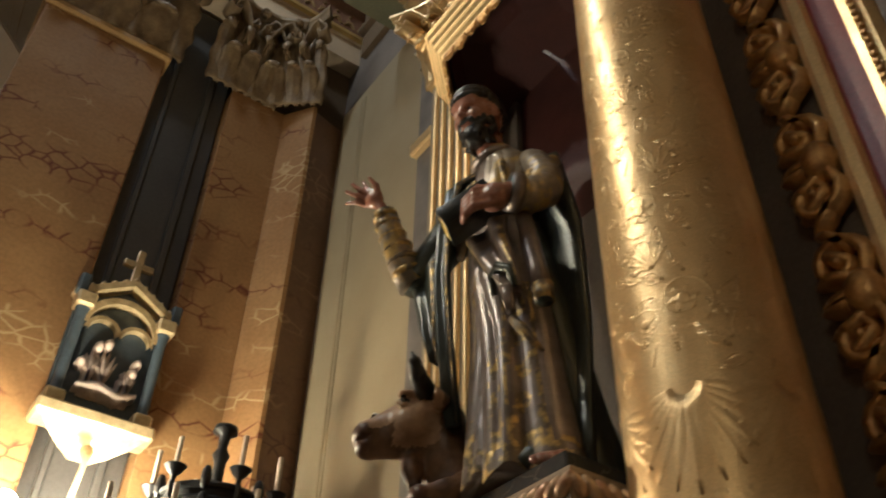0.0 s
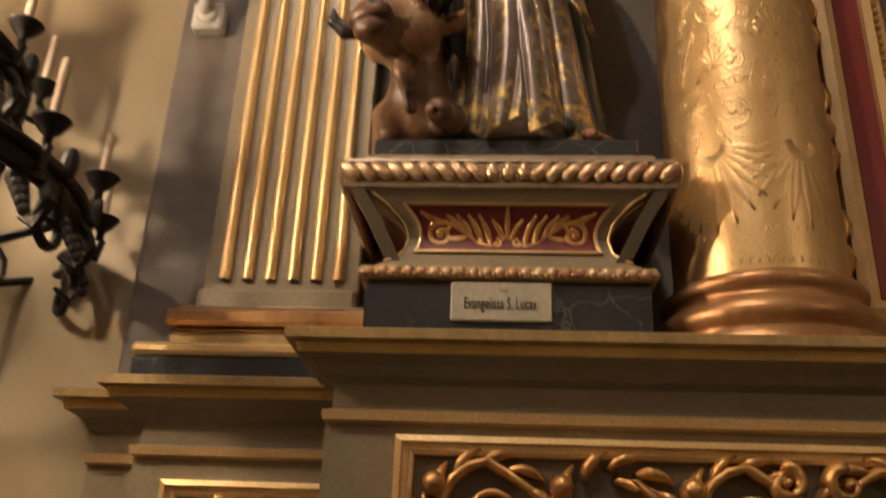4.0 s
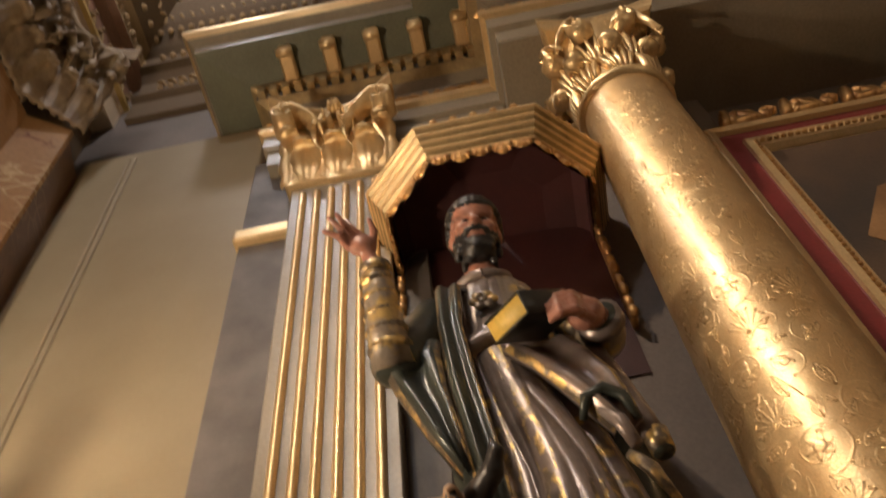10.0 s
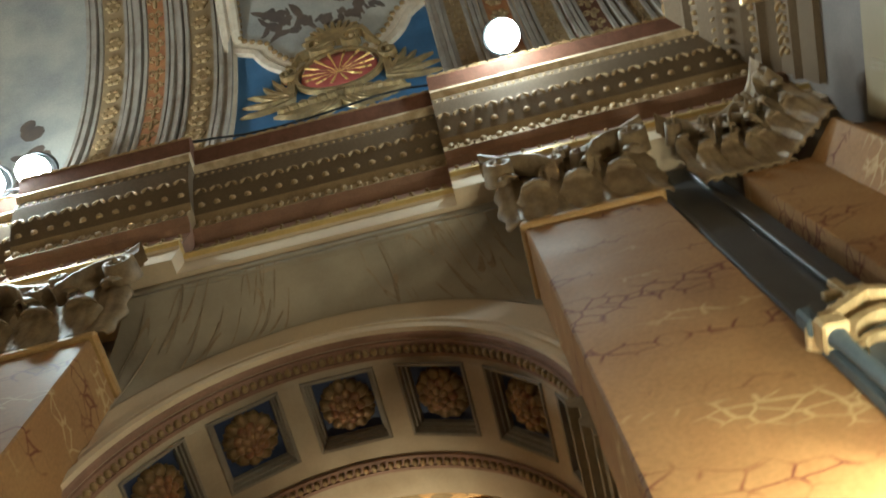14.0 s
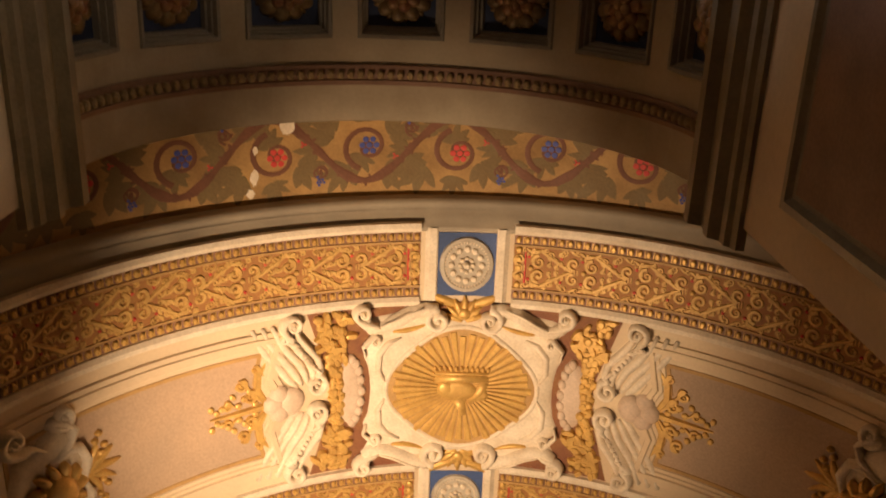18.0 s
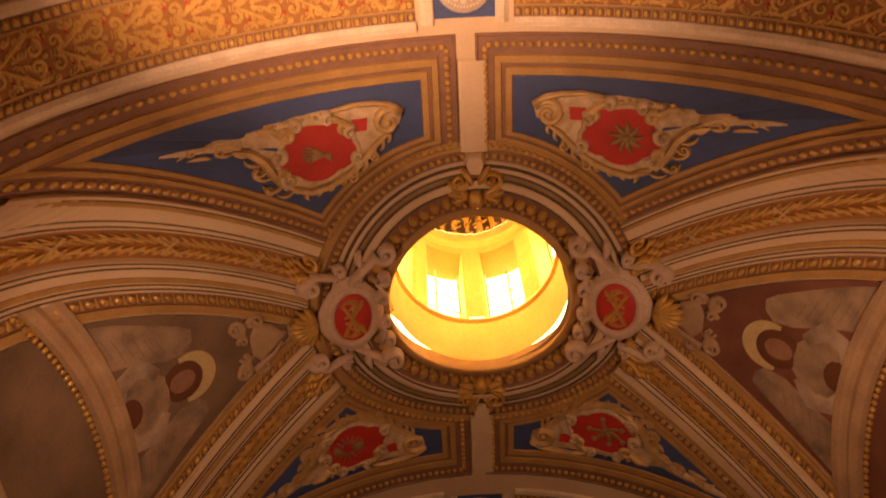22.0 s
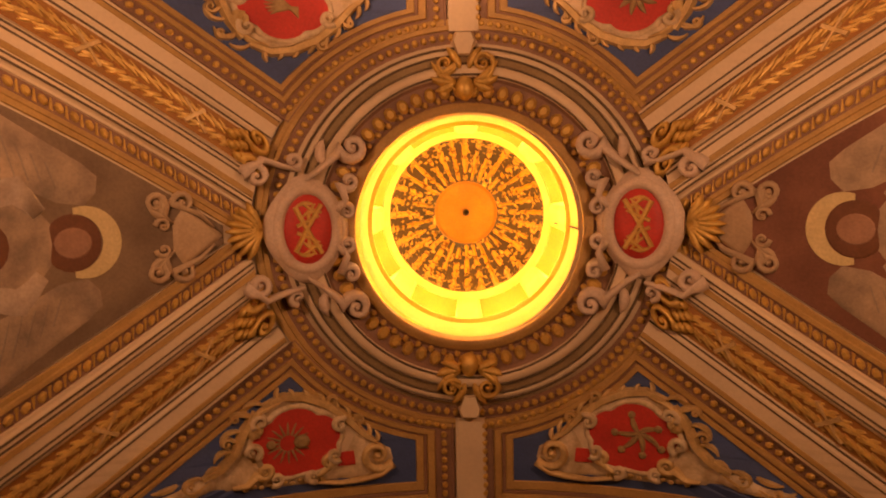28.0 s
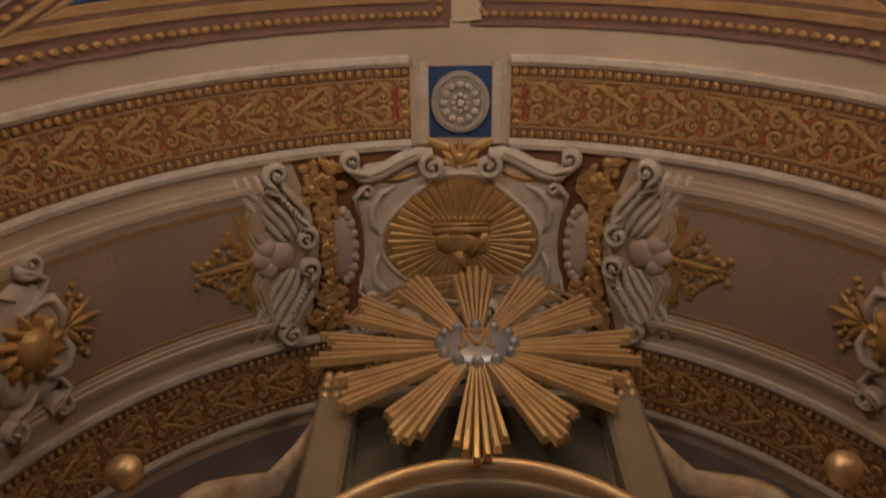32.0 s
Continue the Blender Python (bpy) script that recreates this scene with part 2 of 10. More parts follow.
GREYDARK = mat("blue_grey_paint", (0.1, 0.095, 0.09), 0.4, 0, (0.06, 0.05, 0.045), 1.5, 0.7)
CREAMWALL = mat("smooth_cream_wall", (0.36, 0.295, 0.185), 0.5, 0, (0.25, 0.19, 0.105), 1.1, 0.6, 0.03, 45, grained=0.07)
FADED = mat("faded_leaf_paint", (0.3, 0.22, 0.14), 0.7, 0, (0.45, 0.36, 0.25), 9, 0.8)
SPANDREL = mat("grey_cream_plaster", (0.4, 0.34, 0.25), 0.65, 0, (0.25, 0.21, 0.16), 2.5, 0.7, 0.05, 45, grained=0.12)
GOLDLINE = mat("gilt_fillet", (0.75, 0.55, 0.2), 0.4, 0.5, (0.45, 0.3, 0.1), 5, 0.6)
UMBER = mat("umber_moulding", (0.16, 0.115, 0.07), 0.75, 0, (0.12, 0.085, 0.055), 2, 0.6, spec=0.15)
CARVED_RED = mat("russet_carving", (0.17, 0.08, 0.05), 0.65, 0, (0.1, 0.05, 0.03), 9, 0.7, spec=0.15)
FLORAL = mat("painted_flower_band", (0.45, 0.22, 0.08), 0.6, 0, (0.3, 0.1, 0.05), 9, 0.9)
SKYBLUE = mat("bright_blue_paint", (0.07, 0.17, 0.34), 0.6, 0, (0.045, 0.1, 0.2), 3, 0.6)
SHELLRED = mat("rose_red_paint", (0.45, 0.1, 0.08), 0.5, 0, (0.3, 0.06, 0.045), 6, 0.5)
SOFFITGREEN = mat("sage_green_panel", (0.135, 0.135, 0.08), 0.5, 0, (0.09, 0.088, 0.052), 4, 0.5)
OLIVE_GILT = mat("worn_gilt_on_olive", (0.5, 0.36, 0.16), 0.38, 0.5, (0.27, 0.2, 0.1), 12, 0.8)
PANELDARK = mat("dark_olive_panel", (0.12, 0.095, 0.065), 0.45, 0, None, 3, 0.5)
CARVEDGOLD = mat("carved_gilding", (0.74, 0.46, 0.17), 0.34, 0.7, (0.36, 0.17, 0.07), 18, 0.75, 0.25)
PALEGILT_OLIVE = mat("greyed_gilt_moulding", (0.42, 0.35, 0.26), 0.33, 0.3, (0.26, 0.17, 0.1), 14, 0.7)
PEDGOLD = mat("rubbed_pedestal_gilding", (0.82, 0.62, 0.4), 0.3, 0.65, (0.42, 0.2, 0.12), 16, 0.8, 0.2)
COPPERGILT = mat("coppery_gilding", (0.58, 0.34, 0.15), 0.32, 0.6, (0.3, 0.13, 0.06), 7, 0.7)
COLUMNGOLD = mat("column_gilding", (0.88, 0.64, 0.32), 0.33, 0.7, (0.66, 0.42, 0.17), 5, 0.7, 0.12, 160)
GOLDTRIM = mat("gilt_brocade", (0.6, 0.42, 0.15), 0.35, 0.6, (0.14, 0.115, 0.09), 24, 0.95, 0.3, 80, 0.5, (0.4, 0.54))
DEEPRED = mat("deep_red_frame", (0.24, 0.03, 0.03), 0.4, 0, None, 5, 0.4)
EYEWHITE = mat("painted_eye", (0.5, 0.42, 0.34), 0.25)
LINING = mat("dark_red_lining", (0.055, 0.012, 0.01), 0.6, 0, (0.03, 0.008, 0.007), 4, 0.6)
COVER = mat("black_book_cover", (0.02, 0.022, 0.02), 0.35)
CANVAS = mat("dark_canvas", (0.06, 0.05, 0.045), 0.35, 0, (0.16, 0.1, 0.06), 1.6, 0.9)
CANVAS_BROWN = mat("brown_canvas_paint", (0.42, 0.24, 0.1), 0.4, 0, (0.14, 0.07, 0.03), 3, 0.8)
PALEGILT = mat("pale_gilding", (0.74, 0.58, 0.32), 0.36, 0.4, (0.38, 0.28, 0.14), 14, 0.7)
PALESTONE = mat("pale_figures", (0.55, 0.46, 0.38), 0.5, 0, (0.35, 0.22, 0.17), 9, 0.6)
DARKPANEL = mat("dark_green_panel", (0.09, 0.085, 0.06), 0.5, 0, None, 3, 0.5)
VINEGROUND = mat("mottled_ochre_ground", (0.42, 0.25, 0.08), 0.65, 0, (0.2, 0.11, 0.035), 3.5, 0.8)
VINE = mat("brown_vine_paint", (0.16, 0.062, 0.03), 0.65, 0, None, 8, 0.4)
VINELEAF = mat("olive_leaf_paint", (0.17, 0.115, 0.042), 0.65, 0, (0.16, 0.1, 0.04), 8, 0.6)
FLOWERBLUE = mat("flower_blue_paint", (0.06, 0.08, 0.33), 0.6)
SKYGLOW = glow("sky_beyond", (1.0, 0.86, 0.46), 9.0)
BULB = glow("lit_bulb", (1.0, 0.93, 0.82), 40.0)
WARMBULB = glow("warm_bulb", (1.0, 0.8, 0.5), 60.0)

# ---- mesh tools ----


lay = [None]        # when set, a matrix that lays what is drawn at its place


def mesh_ob(name, verts, faces, material, parent=None, label="", smooth=False, slots=None):
    if lay[0]:
        verts = [lay[0] @ Vector(v) for v in verts]
    me = bpy.data.meshes.new(name)
    me.from_pydata([tuple(v) for v in verts], [], faces)
    for mt in (material if isinstance(material, (list, tuple)) else [material]):
        me.materials.append(mt)
    if slots:
        me.polygons.foreach_set("material_index", slots)
    if smooth:
        me.polygons.foreach_set("use_smooth", [True] * len(me.polygons))
    me.update()
    bm = bmesh.new()
    bm.from_mesh(me)
    bmesh.ops.recalc_face_normals(bm, faces=bm.faces)
    bm.to_mesh(me)
    bm.free()
    ob = new(name, me)
    if parent:
        ob.parent = parent
        if parent.type == "EMPTY":
            ob.matrix_parent_inverse = Matrix.Translation(-parent.location)
    if label:
        ob["label"] = label
    return ob


class Shape:
    """Gathers pieces of one mesh: verts and faces, laid through a mapping at the end."""

    def __init__(self):
        self.v, self.f, self.s, self.slot = [], [], [], 0

    def add(self, verts, faces):
        k = len(self.v)
        self.v += [tuple(p) for p in verts]
        self.f += [tuple(i + k for i in q) for q in faces]
        self.s += [self.slot] * len(faces)
        return self

    def box(self, x0, x1, y0, y1, z0, z1, c=0.0):
        """A block with its upright or level edges chamfered by c at the top and bottom."""
        if c <= 0:
            v = [(x, y, z) for z in (z0, z1) for x, y in ((x0, y0), (x1, y0), (x1, y1), (x0, y1))]
            return self.add(v, [(3, 2, 1, 0), (4, 5, 6, 7), (0, 1, 5, 4), (1, 2, 6, 5), (2, 3, 7, 6), (3, 0, 4, 7)])
        rings = []
        for z, d in ((z0, c), (z0 + c, 0), (z1 - c, 0), (z1, c)):
            a, b, p, q = x0 + d, x1 - d, y0 + d, y1 - d
            rings += [[(a + (c if d == 0 else 0), p, z), (b - (c if d == 0 else 0), p, z), (b, p + (c if d == 0 else 0), z), (b, q - (c if d == 0 else 0), z),
                       (b - (c if d == 0 else 0), q, z), (a + (c if d == 0 else 0), q, z), (a, q - (c if d == 0 else 0), z), (a, p + (c if d == 0 else 0), z)]]
        return self.loft(rings, True, True)

    def loft(self, rings, closed=True, caps=False):
        n = len(rings[0])
        v = [p for r in rings for p in r]
        f = []
        for i in range(len(rings) - 1):
            for j in range(n if closed else n - 1):
                k = (j + 1) % n
                f.append((i * n + j, i * n + k, (i + 1) * n + k, (i + 1) * n + j))
        if caps:
            f += [tuple(range(n - 1, -1, -1)), tuple(range((len(rings) - 1) * n, len(rings) * n))]
        return self.add(v, f)

    def lathe(self, profile, n=24, at=(0, 0, 0), squash=(1, 1), start=0.0, sweep=2 * math.pi):
        full = sweep > 6.28
        m = n if full else n + 1
        rings = [[(at[0] + r * squash[0] * math.cos(start + sweep * i / n), at[1] + r * squash[1] * math.sin(start + sweep * i / n), at[2] + z) for i in range(m)] for r, z in profile]
        return self.loft(rings, full, False)

    def ball(self, c, r, n=8, m=5, stretch=(1, 1, 1)):
        rings = []
        for i in range(m + 1):
            a = math.pi * i / m
            rr, z = max(math.sin(a), 0.02), math.cos(a)
            rings.append([(c[0] + r * stretch[0] * rr * math.cos(2 * math.pi * j / n), c[1] + r * stretch[1] * rr * math.sin(2 * math.pi * j / n), c[2] + r * stretch[2] * z) for j in range(n)])
        return self.loft(rings, True, False)

    def tube(self, pts, radii, n=8, caps=True, flat=1.0):
        """A round bar through pts, its radius changing along it."""
        pts = [Vector(p) for p in pts]
        rings = []
        side = None
        for i, p in enumerate(pts):
            d = (pts[min(i + 1, len(pts) - 1)] - pts[max(i - 1, 0)]).normalized()
            if side is None:
                side = d.orthogonal().normalized()
            side = (side - d * side.dot(d)).normalized()
            up = d.cross(side)
            r = radii[i] if isinstance(radii, (list, tuple)) else radii
            rings.append([p + side * (r * math.cos(2 * math.pi * j / n)) + up * (r * flat * math.sin(2 * math.pi * j / n)) for j in range(n)])
        return self.loft(rings, True, caps)

    # flat ornament in (a, b) with height h, to be laid on a surface by a map
    def stroke(self, pts, widths, h=0.02, base=0.0):
        """A raised ribbon with a rounded back; widths: half width along it."""
        v, f = [], []
        n = len(pts)
        for i, p in enumerate(pts):
            q0, q1 = pts[max(i - 1, 0)], pts[min(i + 1, n - 1)]
            dx, dy = q1[0] - q0[0], q1[1] - q0[1]
            k = math.hypot(dx, dy) or 1
            nx, ny = -dy / k, dx / k
            w = widths[i] if isinstance(widths, (list, tuple)) else widths
            hh = base + h * min(1, 0.35 + w / 0.03)
            v += [(p[0] + nx * w, p[1] + ny * w, base), (p[0] + nx * w * 0.55, p[1] + ny * w * 0.55, hh), (p[0] - nx * w * 0.55, p[1] - ny * w * 0.55, hh), (p[0] - nx * w, p[1] - ny * w, base)]
            if i:
                k = 4 * (i - 1)
                f += [(k, k + 1, k + 5, k + 4), (k + 1, k + 2, k + 6, k + 5), (k + 2, k + 3, k + 7, k + 6)]
        f += [(0, 3, 2, 1), (4 * n - 4, 4 * n - 3, 4 * n - 2, 4 * n - 1)]
        return self.add(v, f)

    def scroll(self, c, r, turns, start, w, h=0.02, hand=1, n=18, base=0.0, tail=None):
        """A spiral that winds inwards from radius r; tail: points that lead to it."""
        pts, ws = [], []
        for i in range(n + 1):
            k = i / n
            a = start + hand * turns * 2 * math.pi * k
            rr = r * (1 - 0.86 * k)
            pts.append((c[0] + rr * math.cos(a), c[1] + rr * math.sin(a)))
            ws.append(w * (1 - 0.55 * k))
        if tail:
            m = len(tail)
            pts = list(tail) + pts
            ws = [w * (0.35 + 0.65 * i / m) for i in range(m)] + ws
        self.stroke(pts, ws, h, base)
        return self.disc(c, r * 0.24, r * 0.24, h * 1.2, 8, base)

    def leaf(self, p, angle, length, width, h=0.02, bend=0.0, base=0.0):
        pts, ws = [], []
        a = angle
        x, y = p
        for i in range(7):
            k = i / 6
            pts.append((x, y))
            ws.append(max(0.004, width * math.sin(math.pi * (0.12 + 0.86 * k)) ** 0.8))
            x, y = x + math.cos(a) * length / 6, y + math.sin(a) * length / 6
            a += bend / 6
        return self.stroke(pts, ws, h, base)

    def disc(self, c, rx, ry, h=0.02, n=14, base=0.0, turn=0.0, dome=0.6):
        ca, sa = math.cos(turn), math.sin(turn)
        v = []
        rows = ((1, base), (0.94, base + h * dome), (0.55, base + h)) + (((0.3, base + h), (0.02, base + h)) if max(rx, ry) > 0.15 else ())
        for k, z in rows:
            for i in range(n):
                t = 2 * math.pi * i / n
                x, y = rx * k * math.cos(t), ry * k * math.sin(t)
                v.append((c[0] + x * ca - y * sa, c[1] + x * sa + y * ca, z))
        f = [(r * n + i, r * n + (i + 1) % n, (r + 1) * n + (i + 1) % n, (r + 1) * n + i) for r in range(len(rows) - 1) for i in range(n)]
        f.append(tuple(range((len(rows) - 1) * n, len(rows) * n)))
        return self.add(v, f)

    def slab(self, pts, h=0.02, base=0.0, bevel=0.0):
        """A plate with the outline pts."""
        q = []
        for (x0, y0), (x1, y1) in zip(pts, list(pts[1:]) + [pts[0]]):
            m = max(1, int(math.hypot(x1 - x0, y1 - y0) / 0.12))
            q += [(x0 + (x1 - x0) * i / m, y0 + (y1 - y0) * i / m) for i in range(m)]
        top = inset(q, bevel) if bevel else q
        cx, cy = sum(x for x, y in top) / len(top), sum(y for x, y in top) / len(top)
        rings = [[(x, y, base) for x, y in q]]
        for k in (1, 0.8, 0.6, 0.4, 0.2, 0.01):
            rings.append([(cx + (x - cx) * k, cy + (y - cy) * k, base + h) for x, y in top])
        return self.loft(rings, True)

    def rim(self, pts, profile, close=True):
        """A moulding along the outline pts; profile: pairs of inward distance and height."""
        rings = []
        for d, h in profile:
            rings.append([(x, y, h) for x, y in inset(pts, d, close)])
        return self.loft(rings, close, False)

    def eggs(self, pts, step, rx, ry, h=0.02, base=0.0, close=False):
        """Egg moulding: one bead each step along pts, turned along the way."""
        for x, y, a in along(pts, step, close):
            self.disc((x, y), rx, ry, h, 6, base, a, 0.7)
        return self

    def ob(self, name, material, parent=None, label="", fold=None, smooth=False):
        v = [fold(*p) for p in self.v] if fold else self.v
        multi = isinstance(material, (list, tuple))
        return mesh_ob(name, v, self.f, material, parent, label, smooth, self.s if multi else None)


def inset(pts, d, close=True):
    n = len(pts)
    area = sum(pts[i][0] * pts[(i + 1) % n][1] - pts[(i + 1) % n][0] * pts[i][1] for i in range(n))
    s = 1 if area > 0 or not close else -1
    out = []
    for i in range(n):
        p0, p, p1 = pts[i - 1], pts[i], pts[(i + 1) % n]
        if not close and i == 0:
            p0 = (2 * p[0] - p1[0], 2 * p[1] - p1[1])
        if not close and i == n - 1:
            p1 = (2 * p[0] - p0[0], 2 * p[1] - p0[1])
        a = Vector((p[0] - p0[0], p[1] - p0[1])).normalized()
        b = Vector((p1[0] - p[0], p1[1] - p[1])).normalized()
        na, nb = Vector((-a.y, a.x)), Vector((-b.y, b.x))
        m = na + nb
        m = m / max(0.45, m.dot(na) if m.length else 1)
        out.append((p[0] + s * d * m.x, p[1] + s * d * m.y))
    return out


def along(pts, step, close=False):
    q = list(pts) + ([pts[0]] if close else [])
    out, left = [], step / 2
    for (x0, y0), (x1, y1) in zip(q, q[1:]):
        d = math.hypot(x1 - x0, y1 - y0)
        while left <= d and d > 0:
            k = left / d
            out.append((x0 + (x1 - x0) * k, y0 + (y1 - y0) * k, math.atan2(y1 - y0, x1 - x0)))
            left += step
        left -= d
    return out


def arc(c, r, a0, a1, n=16, ry=None):
    return [(c[0] + r * math.cos(a0 + (a1 - a0) * i / n), c[1] + (ry or r) * math.sin(a0 + (a1 - a0) * i / n)) for i in range(n + 1)]


class Sculpt:
    """Carved form: rounded bars and blobs melted together on a grid, then skinned."""

    def __init__(self, lo, hi, step):
        self.lo, self.step = np.array(lo), step
        n = [int((b - a) / step) + 2 for a, b in zip(lo, hi)]
        self.d = np.full(n, 9.0)
        self.s = np.zeros(n, dtype=np.int8)

    def window(self, lo, hi):
        i0 = np.maximum(0, ((np.array(lo) - self.lo) / self.step).astype(int))
        i1 = np.minimum(self.d.shape, ((np.array(hi) - self.lo) / self.step).astype(int) + 2)
        w = tuple(slice(a, max(a + 1, b)) for a, b in zip(i0, i1))
        g = np.meshgrid(*[self.lo[k] + self.step * np.arange(w[k].start, min(w[k].stop, self.d.shape[k])) for k in range(3)], indexing="ij")
        return w, g

    def join(self, w, d, k, slot):
        """Melt a form into the rest over the width k; a slot below zero carves it away."""
        old = self.d[w].copy()
        if slot < 0:
            d = -d
            h = np.clip(0.5 - 0.5 * (old - d) / k, 0, 1)
            self.d[w] = old + (d - old) * h + k * h * (1 - h)
            if slot < -1:
                self.s[w] = np.where(h > 0.4, -slot - 2, self.s[w])
            return
        h = np.clip(0.5 + 0.5 * (old - d) / k, 0, 1)
        self.d[w] = old + (d - old) * h - k * h * (1 - h)
        self.s[w] = np.where(d < old, slot, self.s[w])

    def bar(self, a, b, r0, r1, k=0.02, slot=0):
        a, b = np.array(a, float), np.array(b, float)
        m = max(r0, r1) + 2 * k + 3 * self.step
        w, g = self.window(np.minimum(a, b) - m, np.maximum(a, b) + m)
        v = b - a
        t = np.clip(sum((g[i] - a[i]) * v[i] for i in range(3)) / max(1e-9, v.dot(v)), 0, 1)
        d = np.sqrt(sum((g[i] - a[i] - t * v[i]) ** 2 for i in range(3))) - (r0 + (r1 - r0) * t)
        self.join(w, d, k, slot)

    def chain(self, pts, radii, k=0.02, slot=0):
        for i in range(len(pts) - 1):
            self.bar(pts[i], pts[i + 1], radii[i], radii[i + 1], k, slot)

    def blob(self, c, r, k=0.02, slot=0, axes=None):
        """An ellipsoid; axes: three unit vectors for its radii."""
        m = max(r) + 2 * k + 3 * self.step
        w, g = self.window(np.array(c) - m, np.array(c) + m)
        q = [g[i] - c[i] for i in range(3)]
        if axes:
            q = [sum(q[i] * ax[i] for i in range(3)) for ax in axes]
        e = np.sqrt(sum((q[i] / r[i]) ** 2 for i in range(3)))
        e2 = np.sqrt(sum((q[i] / r[i] ** 2) ** 2 for i in range(3)))
        self.join(w, e * (e - 1) / np.maximum(e2, 1e-6), k, slot)

    def skin(self):
        """Vertices, quads and the slot of each quad."""
        F = self.d
        inside = F < 0
        c = [slice(0, -1), slice(1, None)]
        corners = [(i, j, k) for i in (0, 1) for j in (0, 1) for k in (0, 1)]
        total = sum(inside[c[i], c[j], c[k]].astype(int) for i, j, k in corners)
        cell = np.argwhere((total > 0) & (total < 8))
        ids = np.full([n - 1 for n in F.shape], -1)
        ids[tuple(cell.T)] = np.arange(len(cell))
        pos, cnt = np.zeros((len(cell), 3)), np.zeros(len(cell))
        for a in corners:
            for ax in range(3):
                if a[ax]:
                    continue
                b = list(a)
                b[ax] = 1
                fa, fb = F[tuple((cell + a).T)], F[tuple((cell + b).T)]
                hit = (fa < 0) != (fb < 0)
                t = np.where(hit, fa / np.where(fa == fb, 1, fa - fb), 0)
                pt = np.array(a, float)[None, :].repeat(len(cell), 0)
                pt[:, ax] = t
                pos += pt * hit[:, None]
                cnt += hit
        pos = self.lo + self.step * (cell + pos / cnt[:, None])
        quads, slots = [], []
        for ax in range(3):
            u, v = (ax + 1) % 3, (ax + 2) % 3
            n = list(F.shape)
            lo_, hi_ = [slice(None)] * 3, [slice(None)] * 3
            lo_[ax], hi_[ax] = slice(0, -1), slice(1, None)
            e = np.argwhere(inside[tuple(lo_)] != inside[tuple(hi_)])
            e = e[(e[:, u] > 0) & (e[:, v] > 0) & (e[:, u] < n[u] - 1) & (e[:, v] < n[v] - 1)]
            q = []
            for du, dv in ((0, 0), (1, 0), (1, 1), (0, 1)):
                k = e.copy()
                k[:, u] -= du
                k[:, v] -= dv
                q.append(ids[tuple(k.T)])
            quads.append(np.stack(q, 1))
            far = e.copy()
            far[:, ax] += 1
            slots.append(np.where(inside[tuple(e.T)], self.s[tuple(far.T)], self.s[tuple(e.T)]))
        return pos.tolist(), np.concatenate(quads).tolist(), np.concatenate(slots).tolist()


def thing(name, label, category, group="", kind="", at=(0, 0, 0)):
    ob = new(name)
    ob.location = at
    return tagged(ob, label, category, group, kind)

# ---- chapel: barrel vault with a lantern ----
X0, ZC, R = -1.2, 4.45, 2.9          # axis, springing height and radius of the chapel vault
YC = 11.9                            # centre of the lantern
XA, ZA, RA = -1.68, 5.35, 1.47       # coffered arch between nave and chapel


def on_vault(a, y, h):
    """a: radians from the crown."""
    return (X0 + (R - h) * math.sin(a), y, ZC + (R - h) * math.cos(a))


def on_plan(x, y, h):
    """x, y from the lantern's centre, in plan, laid up on the vault."""
    a = math.asin(max(-1, min(1, x / R)))
    return (X0 + (R - h) * math.sin(a), YC + y, ZC + (R - h) * math.cos(a))


def on_arc(u, y, h):
    """u: metres along the curve from the crown."""
    return on_vault(u / R, y, h)


def vault_sheet(name, y0, y1, r, material, label, a0=-1.5708, a1=1.5708, n=48, hole=None):
    s = Shape()
    if not hole:
        s.loft([[(X0 + r * math.sin(a0 + (a1 - a0) * i / n), y, ZC + r * math.cos(a0 + (a1 - a0) * i / n)) for i in range(n + 1)] for y in (y0, y1)], False)
        s.loft([[(X0 + (r + 0.15) * math.sin(a0 + (a1 - a0) * i / n), y, ZC + (r + 0.15) * math.cos(a0 + (a1 - a0) * i / n)) for i in range(n + 1)] for y in (y0, y1)], False)
    else:
        # rings round the hole out to a rectangle in plan
        k = 128
        inner = [(hole * math.cos(2 * math.pi * i / k), hole * math.sin(2 * math.pi * i / k)) for i in range(k)]
        rings = []
        for t in [j / 30 for j in range(31)]:
            ring = []
            for x, y in inner:
                d = math.hypot(x, y)
                ux, uy = x / d, y / d
                half = (y1 - y0) / 2
                e = min((R - 0.004) / abs(ux) if ux else 9e9, half / abs(uy) if uy else 9e9)
                rr = hole + (e - hole) * t
                ring.append(on_plan(ux * rr, uy * rr, -0.008))
            rings.append(ring)
        s.loft(rings, True)
        for sx in (-1, 1):
            for sy in (-1, 1):
                g = []
                for i in range(25):
                    xx = sx * R * math.sin(math.pi / 2 * (0.2 + 0.8 * i / 24))
                    g.append([on_plan(xx, sy * (y1 - y0) / 2 * q, -0.012) for q in (0.3, 0.5, 0.7, 0.85, 1)])
                s.loft(g, False)
    return tagged(s.ob(name, material, smooth=True), label, "vault", kind="structure")


